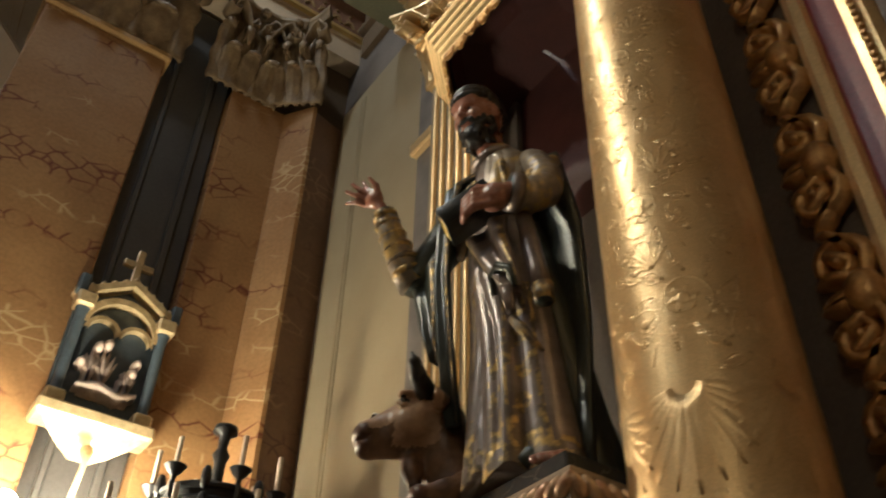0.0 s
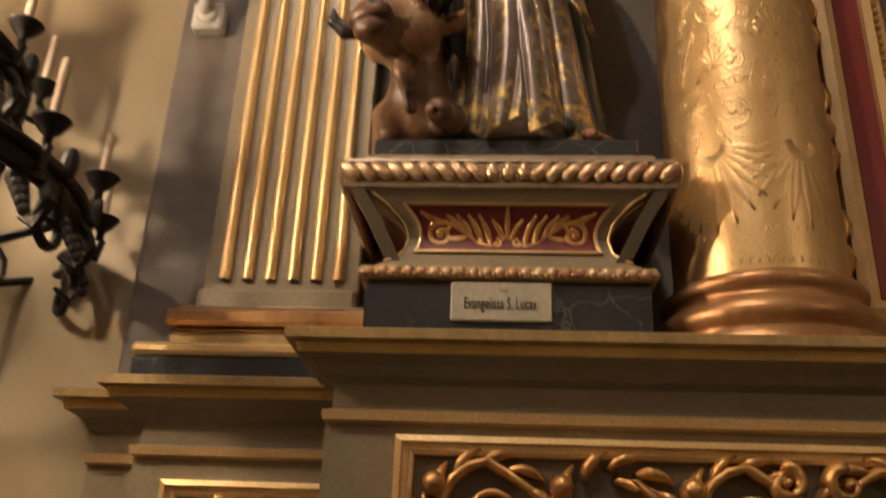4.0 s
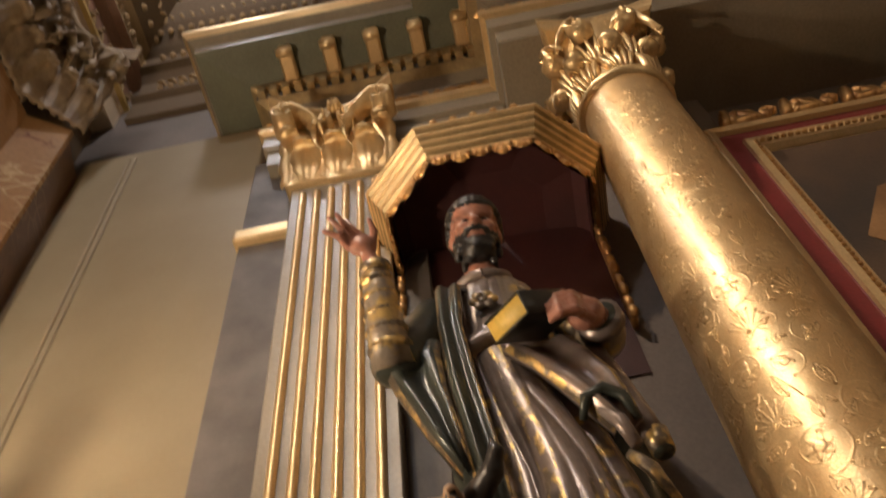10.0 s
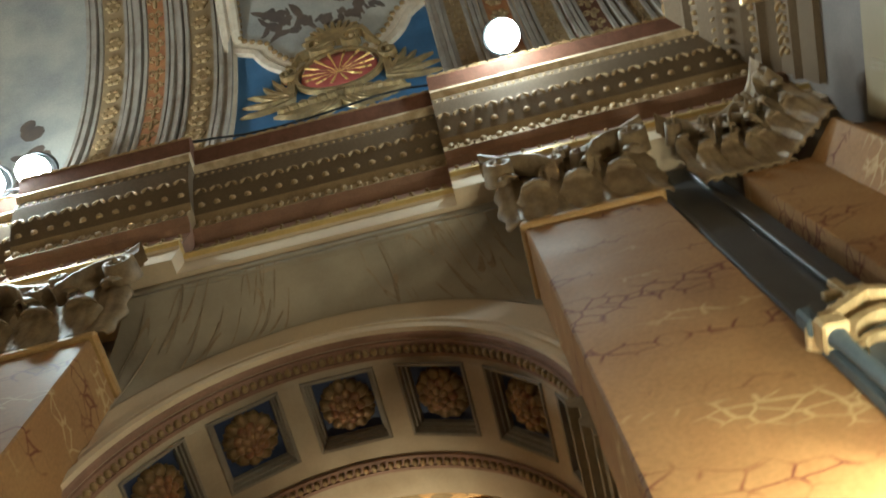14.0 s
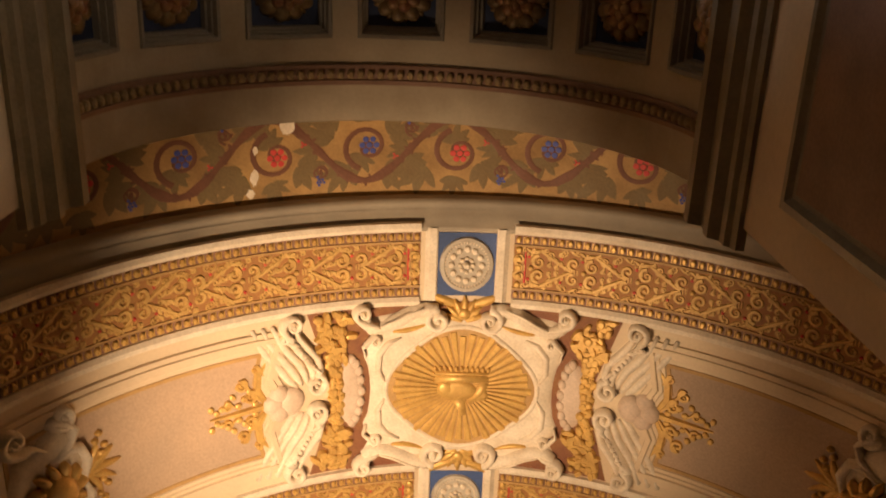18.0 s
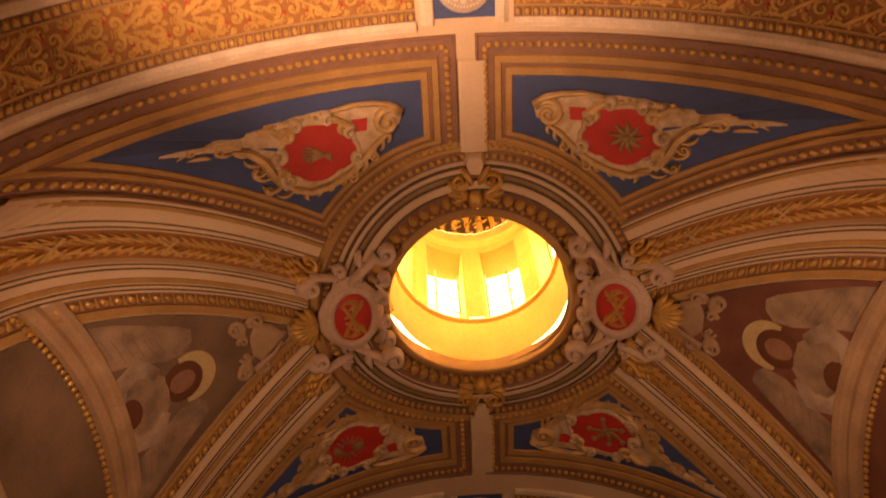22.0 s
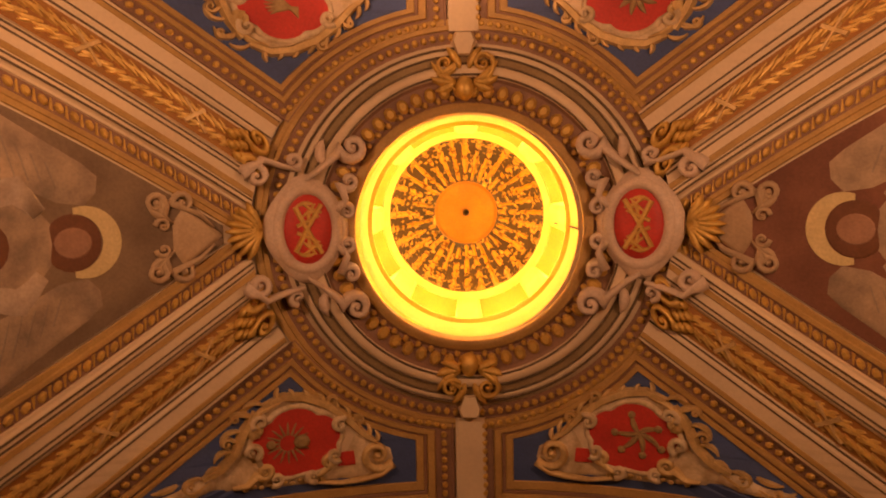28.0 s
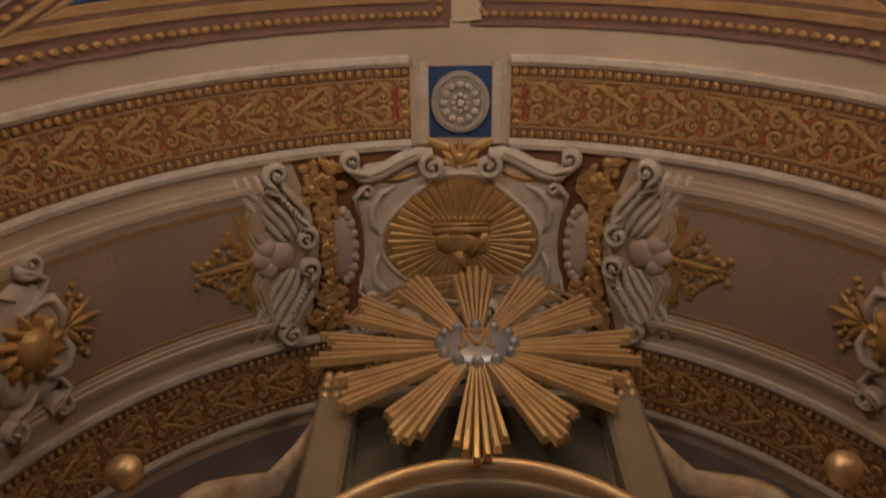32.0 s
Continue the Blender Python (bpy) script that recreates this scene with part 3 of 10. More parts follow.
vault_sheet("ceiling", YC - 1.93, YC + 1.93, R, CREAM, "cream plaster barrel vault pierced by a round lantern", hole=0.74)
vault_sheet("ceiling_arch_near", 7.2, YC - 1.93, R, CREAM, "cream plaster arch at the mouth of the chapel")
vault_sheet("ceiling_arch_far", YC + 1.93, 16.75, R, CREAM, "cream plaster arch over the chapel altar")
vault_sheet("ceiling_arch_painted", 6.36, 7.02, R + 0.16, VINEGROUND, "ochre painted soffit with flaking plaster")
t = thing("vine_frieze", "painted vine with blue and red flowers on an ochre soffit", "painting", at=(X0, 6.7, ZC + R))
fv = lambda u, y, h: (X0 + (R + 0.16 - h) * math.sin(u / R), y, ZC + (R + 0.16 - h) * math.cos(u / R))
vine, fb, fred, lvs = Shape(), Shape(), Shape(), Shape()
rnd = random.Random(31)
WAVE, MID = 1.2, 6.69


def lobed(p, ang, ln):
    """A broad vine leaf of five lobes."""
    for k in (-2, -1, 0, 1, 2):
        lvs.leaf(p, ang + 0.52 * k + rnd.uniform(-0.1, 0.1), ln * 1.3 * (1 - 0.16 * abs(k)), ln * 0.24, 0.0016, 0.2 * k, 0.0008 + 0.0002 * k)


def blossom(target, u, y, r, n):
    for k in range(n):
        a = 2 * math.pi * k / max(1, n - 1)
        d = 0 if k == n - 1 else r
        target.disc((u + d * math.cos(a), y + d * math.sin(a)), r * 0.46, r * 0.46, 0.002, 8, 0.0045)


for i in range(-8, 9):
    u, q = i * WAVE / 2 - 0.1, 1 if i % 2 else -1
    stem = [(u - WAVE / 4 + WAVE / 2 * k / 12, MID + q * 0.22 * math.sin(math.pi * k / 12)) for k in range(13)]
    vine.stroke(stem, [0.028 + 0.008 * math.sin(5 * k) for k in range(13)], 0.0018, 0.0022)
    vine.scroll((u + 0.02, MID - q * 0.02), 0.165, 1.35, q * 1.9, 0.02, 0.0016, q, 26, 0.0026)
    vine.scroll((u - 0.29, MID + q * 0.14), 0.05, 1.3, 1.57, 0.008, 0.0014, -q, 16, 0.003)
    vine.scroll((u + 0.3, MID - q * 0.16), 0.05, 1.3, 0.0, 0.008, 0.0014, q, 16, 0.003)
    for du, dy, an, ln in ((-0.12, 0.12, 2.2, 0.17), (0.14, 0.15, 0.6, 0.16), (0.17, -0.1, -0.5, 0.17), (-0.2, -0.13, 3.9, 0.19), (0.0, -0.2, -1.4, 0.12), (-0.02, 0.04, 1.7, 0.13), (0.3, 0.06, 1.2, 0.12), (-0.31, 0.0, 3.3, 0.12)):
        lobed((u + du, MID + q * dy), q * an + rnd.uniform(-0.3, 0.3), ln)
    for k in range(26):
        a = rnd.choice(stem)
        vine.leaf((a[0], a[1]), rnd.uniform(0, 6.28), 0.045, 0.011, 0.0014, 0.8, 0.0024)
    blossom(fb if i % 2 else fred, u + 0.03, MID - q * 0.03, 0.046, 7)
    blossom(fb, u - 0.3, MID + q * 0.2, 0.022, 4)
    blossom(fred if i % 2 else fb, u + 0.31, MID - q * 0.22, 0.022, 4)
    blossom(fred, u + 0.2, MID + q * 0.05, 0.016, 4)
vine.ob("vine", VINE, t, fold=fv)
tagged(lvs.ob("vine_leaf", VINELEAF, t, fold=fv), kind="stuff")
tagged(fb.ob("blue_flower", FLOWERBLUE, t, fold=fv), kind="stuff")
tagged(fred.ob("red_flower", RED, t, fold=fv), kind="stuff")
for u, y, ru, ry in ((-1.2, 6.5, 0.045, 0.085), (-1.17, 6.43, 0.06, 0.05), (-1.42, 6.84, 0.03, 0.06), (-1.45, 6.95, 0.03, 0.04), (-1.41, 6.66, 0.02, 0.03), (0.3, 6.38, 0.07, 0.015)):
    rag = [(u + ru * rnd.uniform(0.6, 1.15) * math.cos(a), y + ry * rnd.uniform(0.6, 1.15) * math.sin(a)) for a in [2 * math.pi * k / 16 for k in range(16)]]
    Shape().slab(rag, 0.001, 0.0062).ob("flaked_patch", WHITE, t, "bare flaked plaster", fold=fv)

s = Shape()
prof = [(7.02, 0.16), (7.02, 0.1), (7.06, 0.05), (7.1, 0.07), (7.12, 0.02), (7.17, 0.03), (7.2, -0.012), (7.235, -0.012), (7.235, 0.0)]
s.loft([[(X0 + (R + d) * math.sin(-1.57 + 3.14 * i / 60), y, ZC + (R + d) * math.cos(-1.57 + 3.14 * i / 60)) for i in range(61)] for y, d in prof], False)
tagged(s.ob("trim", SPANDREL, smooth=True), "stepped grey-cream plaster moulding round the chapel arch", "moulding", kind="structure")


def frieze(y0, y1):
    """Gilt scrollwork band across the vault between egg mouldings, with a rosette at the crown."""
    t = thing("arch_frieze", "ochre band of gilt scrollwork with egg mouldings and a crown rosette", "frieze", "arch friezes", at=(X0, (y0 + y1) / 2, ZC + R))
    m = (y0 + y1) / 2
    span, gap = 3.9, 0.33
    field, bed, fil, egg, orn, redp, strip = Shape(), Shape(), Shape(), Shape(), Shape(), Shape(), Shape()
    for sgn in (-1, 1):
        us = [sgn * (gap + (span - gap) * i / 40) for i in range(41)]
        field.loft([[(u, y, 0.003) for u in us] for y in (y0 + 0.085, y1 - 0.085)], False)
        for y, d in ((y0, 1), (y1, -1)):
            bed.loft([[(u, y + d * o, h) for u in us] for o, h in ((0.0, 0.002), (0.0, 0.008), (0.085, 0.004))], False)
            fil.loft([[(u, y + d * o, h) for u in us] for o, h in ((0.07, 0.004), (0.072, 0.014), (0.088, 0.014), (0.09, 0.003))], False)
            strip.loft([[(u, y + d * o, h) for u in us] for o, h in ((-0.07, 0.0), (-0.065, 0.03), (-0.03, 0.036), (-0.012, 0.026), (0.0, 0.02), (0.004, 0.004))], False)
            egg.eggs([(sgn * gap, y + d * 0.037), (sgn * span, y + d * 0.037)], 0.06, 0.019, 0.027, 0.022, 0.007)
            for x, yy, a in along([(sgn * (gap + 0.035), y + d * 0.037), (sgn * span, y + d * 0.037)], 0.06):
                egg.stroke([(x, yy - 0.026), (x, yy + 0.026)], [0.004, 0.006], 0.014, 0.007)
        egg.eggs([(sgn * (gap + 0.035), y0 + 0.08), (sgn * (gap + 0.035), y1 - 0.08)], 0.066, 0.026, 0.024, 0.02, 0.005)
        redp.stroke([(sgn * (gap + 0.085), y0 + 0.1), (sgn * (gap + 0.085), y1 - 0.1)], 0.007, 0.01, 0.003)
        fil.stroke([(sgn * (gap + 0.07), y0 + 0.085), (sgn * (gap + 0.07), y1 - 0.085)], 0.006, 0.012, 0.003)
        u = gap + 0.21
        while u < span - 0.15:
            X = lambda k: sgn * (u + k)
            for q in (-1, 1):
                # chevron of leaves that opens outwards
                orn.stroke([(X(0.2), m), (X(0.1), m + q * 0.06), (X(-0.01), m + q * 0.13)], [0.01, 0.017, 0.013], 0.014, 0.004)
                for k in range(5):
                    orn.leaf((X(0.18 - 0.04 * k), m + q * (0.012 + 0.026 * k)), (1.2 if sgn * q > 0 else 1.94) * q, 0.045, 0.014, 0.011, q * sgn * 1.4, 0.004)
                    orn.leaf((X(0.17 - 0.04 * k), m + q * (0.012 + 0.026 * k)), (math.pi if sgn > 0 else 0) - sgn * q * 0.35, 0.042, 0.013, 0.01, -q * sgn * 1.4, 0.004)
                orn.scroll((X(-0.03), m + q * 0.052), 0.052, 1.3, q * 1.57, 0.018, 0.015, q * sgn, 14, 0.004)
                orn.scroll((X(-0.16), m + q * 0.06), 0.046, 1.2, -q * 1.57, 0.017, 0.015, -q * sgn, 13, 0.004)
                orn.scroll((X(0.06), m + q * 0.105), 0.034, 1.1, -q * 1.57, 0.013, 0.012, -q * sgn, 11, 0.004)
                orn.leaf((X(-0.08), m + q * 0.12), math.pi / 2 * (1 - sgn) + sgn * q * 0.2, 0.08, 0.019, 0.012, 0, 0.004)
                redp.disc((X(-0.1), m + q * 0.085), 0.013, 0.013, 0.01, 8, 0.003)
                redp.disc((X(0.13), m + q * 0.09), 0.011, 0.011, 0.01, 8, 0.003)
                orn.scroll((X(-0.1), m + q * 0.105), 0.026, 1.2, q * 1.57, 0.009, 0.012, -q * sgn, 10, 0.004)
                orn.scroll((X(0.15), m + q * 0.14), 0.024, 1.2, -q * 1.57, 0.009, 0.012, q * sgn, 10, 0.004)
                orn.leaf((X(-0.06), m + q * 0.03), q * 1.57, 0.09, 0.012, 0.011, q * 0.8, 0.004)
            for dx, dy, r in ((0.13, 0.115, 0.022), (0.02, 0.135, 0.018), (-0.06, 0.125, 0.02), (-0.13, 0.135, 0.02), (0.1, 0.02, 0.02), (0.05, 0.03, 0.018)):
                for q in (-1, 1):
                    orn.scroll((X(dx), m + q * dy), r, 1.1, 1.57 * q, 0.011, 0.012, q * sgn, 8, 0.004)
                    orn.leaf((X(dx - 0.02), m + q * (dy - 0.01)), q * (0.8 if dx > 0 else 2.2), 0.055, 0.013, 0.011, q * 0.8, 0.004)
            for k in range(3):
                orn.stroke([(X(-0.13 - 0.02 * k), m - 0.022), (X(-0.13 - 0.02 * k), m + 0.022)], 0.006, 0.016, 0.004)
            orn.disc((X(-0.085), m), 0.02, 0.02, 0.02, 8, 0.004)
            u += 0.375
    field.ob("field", RUST, t, fold=on_arc)
    tagged(bed.ob("egg_bed", BROWN, t, fold=on_arc), kind="stuff")
    tagged(fil.ob("fillet", OCHRE, t, fold=on_arc), kind="stuff")
    tagged(strip.ob("white_strip", WHITE, t, fold=on_arc), kind="stuff")
    tagged(egg.ob("egg_moulding", STUCCO_GOLD, t, fold=on_arc), kind="stuff")
    tagged(orn.ob("scrollwork", FRIEZE_GOLD, t, "gilt spiral scrolls and leaves", fold=on_arc), kind="stuff")
    tagged(redp.ob("red_lining", RED, t, fold=on_arc), kind="stuff")
    Shape().slab([(-0.21, y0 + 0.005), (0.21, y0 + 0.005), (0.21, y1 - 0.005), (-0.21, y1 - 0.005)], 0.006).ob("blue_square", BLUE, t, fold=on_arc)
    for q in (-1, 1):
        Shape().loft([[(q * x, y, h) for y in (y0 - 0.03, y1 + 0.03)] for x, h in ((0.205, 0.0), (0.207, 0.016), (0.218, 0.026), (0.265, 0.026), (0.28, 0.014), (0.3, 0.0))], False).ob("side_bar", WHITE, t, fold=on_arc)
    Shape().rim(arc((0, m), 0.195, 0, 6.2832, 32, 0.21)[:-1], [(0.0, 0.004), (0.006, 0.026), (0.03, 0.03), (0.04, 0.018), (0.1, 0.018), (0.17, 0.02)]).ob("rosette", GREYISH, t, "grey stucco rosette", fold=on_arc)
    pet = Shape()
    for r, n, w in ((0.11, 12, 0.024), (0.048, 8, 0.016)):
        for i in range(n):
            a = 2 * math.pi * i / n
            pet.disc((r * math.cos(a), m + r * 1.1 * math.sin(a)), w, w * 1.05, 0.02, 8, 0.018, a)
    for i in range(44):
        a = 2 * math.pi * i / 44
        pet.stroke([(0.148 * math.cos(a), m + 0.16 * math.sin(a)), (0.178 * math.cos(a), m + 0.19 * math.sin(a))], 0.006, 0.014, 0.02)
    pet.disc((0, m), 0.026, 0.028, 0.035, 10, 0.018)
    tagged(pet.ob("petal", WHITE, t, fold=on_arc), kind="stuff")
    return t


GREYISH = mat("grey_stucco", (0.5, 0.45, 0.37), 0.7, 0, (0.34, 0.28, 0.2), 12, 0.6)
FRIEZE_GOLD = mat("frieze_gilding", (0.68, 0.44, 0.14), 0.5, 0.2, (0.4, 0.23, 0.06), 10, 0.6, 0.2)
for y0, y1 in ((7.24, 7.73), (9.2, 9.69), (14.11, 14.6), (16.08, 16.57)):
    frieze(y0, y1)


def crown_cartouche(ym):
    """Stucco cartouche with a gilt sunburst at the crown of an arch."""
    t = thing("crown_cartouche", "white stucco scroll cartouche round a gilt sunburst on the arch crown", "cartouche", "crown cartouches", at=(X0, ym, ZC + R))
    f = lambda x, y, h: on_arc(x, ym + y, h * 0.62)
    quarter = [(0.0, 0.6), (0.12, 0.56), (0.3, 0.6), (0.5, 0.6), (0.66, 0.58), (0.74, 0.52), (0.7, 0.45), (0.66, 0.42), (0.72, 0.36), (0.735, 0.28), (0.7, 0.2), (0.685, 0.1), (0.68, 0.0)]
    right = quarter + [(x, -y) for x, y in quarter[-2::-1]]
    ring = right + [(-x, y) for x, y in right[-2:0:-1]]
    Shape().slab([(-0.86, -0.69), (0.86, -0.69), (0.86, 0.69), (-0.86, 0.69)], 0.003, 0.0005).ob("dark_ground", RUSTRED, t, "brown-red ground behind the scrolls", fold=f)
    Shape().slab(ring, 0.05, 0.002, 0.03).ob("field", WHITE, t, fold=f, smooth=True)
    # lobed opening of the gold ground
    lob = []
    for i in range(64):
        a = 2 * math.pi * i / 64
        k = 1 + 0.05 * math.cos(4 * a)
        lob.append((0.53 * k * math.cos(a), 0.46 * k * math.sin(a)))
    Shape().slab(lob, 0.004, 0.057).ob("gold_ground", OCHRE, t, fold=f)
    Shape().rim(lob, [(-0.035, 0.052), (-0.028, 0.074), (-0.008, 0.078), (0.004, 0.058)]).ob("opening_rim", WHITE, t, fold=f, smooth=True)
    rays = Shape()
    for i in range(44):
        a = 2 * math.pi * i / 44
        r1 = (1.0, 0.93, 0.97, 0.95)[i % 4]
        rays.stroke([(0.1 * math.cos(a), 0.09 * math.sin(a)), (r1 * 0.53 * math.cos(a), r1 * 0.46 * math.sin(a))], [0.005, 0.03], 0.018, 0.06)
    tagged(rays.ob("sun_ray", STUCCO_GOLD, t, "raised gilt rays", fold=f), kind="stuff")
    em = Shape().disc((-0.03, 0.02), 0.15, 0.085, 0.028, 18, 0.072)
    em.stroke([(-0.2, -0.075), (0.2, -0.085)], 0.03, 0.025, 0.07)
    em.stroke([(-0.2, -0.13), (0.0, -0.125), (0.2, -0.14)], 0.014, 0.04, 0.07)
    for i in range(11):
        em.disc((-0.2 + 0.04 * i, -0.165), 0.014, 0.024, 0.04, 7, 0.07)
    em.stroke([(-0.02, 0.08), (0.03, 0.22)], [0.06, 0.018], 0.025, 0.07)
    em.stroke([(0.18, -0.06), (0.15, 0.02), (0.06, 0.12)], [0.03, 0.035, 0.02], 0.025, 0.075)
    em.disc((0.15, 0.05), 0.06, 0.05, 0.025, 10, 0.07)
    em.disc((-0.12, 0.0), 0.06, 0.06, 0.03, 10, 0.075)
    em.ob("emblem", STUCCO_GOLD, t, "gilt crowned emblem in relief", fold=f, smooth=True)
    for sy in (-1, 1):
        for sx in (-1, 1):
            hd = sx * sy
            Shape().stroke([(sx * 0.7, sy * 0.6), (sx * 0.72, sy * 0.53), (sx * 0.66, sy * 0.5), (sx * 0.56, sy * 0.515), (sx * 0.46, sy * 0.565), (sx * 0.36, sy * 0.62), (sx * 0.27, sy * 0.645), (sx * 0.19, sy * 0.645)], [0.02, 0.04, 0.05, 0.056, 0.058, 0.056, 0.046, 0.03], 0.1, 0.03).ob("scroll_band", WHITE, t, fold=f, smooth=True)
            Shape().stroke([(sx * 0.62, sy * 0.53), (sx * 0.52, sy * 0.565), (sx * 0.42, sy * 0.62), (sx * 0.3, sy * 0.665)], [0.006, 0.012, 0.012, 0.006], 0.03, 0.125).ob("scroll_ridge", WHITE, t, fold=f, smooth=True)
            Shape().scroll((sx * 0.19, sy * 0.56), 0.092, 1.5, sy * 1.57, 0.034, 0.13, -hd, 24, 0.03).ob("scroll", WHITE, t, fold=f, smooth=True)
            Shape().scroll((sx * 0.74, sy * 0.635), 0.07, 1.4, sy * -1.57, 0.028, 0.13, hd, 18, 0.03, [(sx * 0.6, sy * 0.51), (sx * 0.66, sy * 0.54)]).ob("corner_scroll", WHITE, t, fold=f, smooth=True)
            Shape().scroll((sx * 0.655, sy * 0.405), 0.045, 1.1, sy * 1.57, 0.018, 0.09, hd, 14, 0.04, [(sx * 0.72, sy * 0.28), (sx * 0.74, sy * 0.36)]).ob("side_curl", WHITE, t, fold=f, smooth=True)
            Shape().stroke([(sx * 0.575, sy * 0.07), (sx * 0.625, sy * 0.16), (sx * 0.62, sy * 0.29), (sx * 0.55, sy * 0.38), (sx * 0.46, sy * 0.42)], [0.008, 0.024, 0.028, 0.024, 0.008], 0.05, 0.05).ob("oval_curl", WHITE, t, fold=f, smooth=True)
            Shape().leaf((sx * 0.52, sy * 0.47), math.pi if sx > 0 else 0, 0.26, 0.02, 0.03, -hd * 0.5, 0.055).ob("gilt_leaf", STUCCO_GOLD, t, fold=f, smooth=True)
        pal = Shape().disc((0, sy * 0.6), 0.05, 0.05, 0.06, 10, 0.02)
        for i in range(-3, 4):
            pal.leaf((0, sy * 0.54), sy * 1.57 + i * 0.42, 0.2 - 0.014 * abs(i), 0.03, 0.045, 0, 0.012)
        for q in (-1, 1):
            pal.leaf((q * 0.03, sy * 0.66), 0.2 * sy if q > 0 else math.pi - 0.2 * sy, 0.26, 0.035, 0.03, q * sy * 0.5, 0.01)
        tagged(pal.ob("palmette", STUCCO_GOLD, t, fold=f, smooth=True), kind="stuff")
    for sx in (-1, 1):
        rnd = random.Random(4 + sx)
        Shape().slab([(sx * 0.84, 0.66), (sx * 1.14, 0.66), (sx * 0.98, 0.2), (sx * 0.96, 0), (sx * 0.98, -0.2), (sx * 1.14, -0.66), (sx * 0.84, -0.66), (sx * 0.8, -0.4), (sx * 0.86, 0), (sx * 0.8, 0.4)], 0.004, 0.001).ob("garland_ground", RUSTRED, t, "brown-red ground behind the garland", fold=f)
        g = Shape()
        for i in range(120):
            y = -0.62 + 1.24 * i / 119
            wide = 0.035 + 0.16 * max(0, abs(y) - 0.22)
            x = sx * (0.93 + 0.06 * abs(y) + rnd.uniform(-wide, wide))
            g.disc((x, y), rnd.uniform(0.022, 0.046), rnd.uniform(0.02, 0.042), rnd.uniform(0.04, 0.085), 9, 0.004, rnd.uniform(0, 3), 0.75)
        for i in range(40):
            y = (-1 if i % 2 else 1) * rnd.uniform(0.3, 0.62)
            g.leaf((sx * (0.95 + rnd.uniform(-0.1, 0.1)), y), rnd.uniform(0, 6.28), rnd.uniform(0.07, 0.12), 0.034, 0.06, rnd.uniform(-1.6, 1.6), 0.01)
        tagged(g.ob("fruit_garland", STUCCO_GOLD, t, "gilt garland of fruit and leaves", fold=f), kind="stuff")
        sh = Shape().disc((sx * 0.835, 0), 0.1, 0.27, 0.045, 24, 0.004)
        for k in range(9):
            a = (k - 4) * 0.34
            sh.disc((sx * (0.835 - 0.085 * math.cos(a)), 0.265 * math.sin(a)), 0.034, 0.042, 0.055, 10, 0.004)
        tagged(sh.ob("side_shell", SHELLPLASTER, t, "pale scalloped side shell", fold=f, smooth=True), kind="stuff")
        for q in (-1, 1):
            # ribbed S-shaped bracket: parallel reeds between two volutes
            near = [(1.25, 0.6), (1.21, 0.5), (1.14, 0.4), (1.07, 0.31), (1.05, 0.22), (1.08, 0.15)]
            far = [(1.53, 0.6), (1.49, 0.48), (1.41, 0.35), (1.33, 0.24), (1.27, 0.15), (1.22, 0.1)]
            for k in range(5):
                pts = [(sx * (a + (c - a) * k / 4), q * (b + (d - b) * k / 4)) for (a, b), (c, d) in zip(near, far)]
                Shape().stroke(pts, [0.016, 0.027, 0.03, 0.029, 0.024, 0.014], 0.09 - 0.014 * k, 0.003).ob("bracket_reed", WHITE, t, fold=f, smooth=True)
            Shape().scroll((sx * 1.09, q * 0.115), 0.08, 1.5, q * 1.57, 0.026, 0.12, q * sx, 22, 0.02, [(sx * 1.14, q * 0.28), (sx * 1.06, q * 0.22)]).ob("bracket_scroll", WHITE, t, fold=f, smooth=True)
            Shape().scroll((sx * 1.25, q * 0.6), 0.085, 1.5, q * -1.57, 0.028, 0.12, q * sx, 22, 0.02, [(sx * 1.2, q * 0.44), (sx * 1.33, q * 0.5)]).ob("bracket_scroll", WHITE, t, fold=f, smooth=True)
            for k in range(7):
                Shape().disc((sx * (1.13 + 0.022 * k), q * (0.28 + 0.034 * k)), 0.017, 0.02, 0.03, 9, 0.085).ob("bracket_bead", WHITE, t, fold=f, smooth=True)
        sh = Shape().disc((sx * 1.27, 0), 0.1, 0.11, 0.06, 18, 0.02, 0, 0.4)
        for x, y, r in ((1.36, 0.075, 0.075), (1.36, -0.075, 0.075), (1.4, 0.0, 0.08)):
            sh.disc((sx * x, y), r, r, 0.06, 16, 0.018, 0, 0.4)
        tagged(sh.ob("shell", SHELLPLASTER, t, fold=f, smooth=True), kind="stuff")
        sp = Shape()
        sp.stroke([(sx * 1.46, 0), (sx * 1.65, 0.01), (sx * 1.86, 0)], [0.03, 0.026, 0.008], 0.035, 0.004)
        for q in (-1, 1):
            sp.stroke([(sx * 1.44, q * 0.34), (sx * 1.5, q * 0.26), (sx * 1.51, q * 0.14), (sx * 1.46, q * 0.05)], [0.012, 0.032, 0.034, 0.02], 0.03, 0.004)
            for x, y, r in ((1.57, 0.1, 0.055), (1.63, 0.2, 0.05), (1.74, 0.07, 0.04), (1.52, 0.3, 0.035)):
                sp.scroll((sx * x, q * y), r, 1.2, 1.57 * q, r * 0.42, 0.035, q * sx, 14, 0.004, [(sx * (x - 0.1), q * y * 0.3), (sx * (x - 0.06), q * y * 0.8)])
            for i in range(9):
                sp.disc((sx * (1.53 + 0.04 * i), q * (0.04 + 0.16 * ((i * 5) % 7) / 7 * (1 - i / 12))), 0.026, 0.022, 0.035, 8, 0.004, i, 0.75)
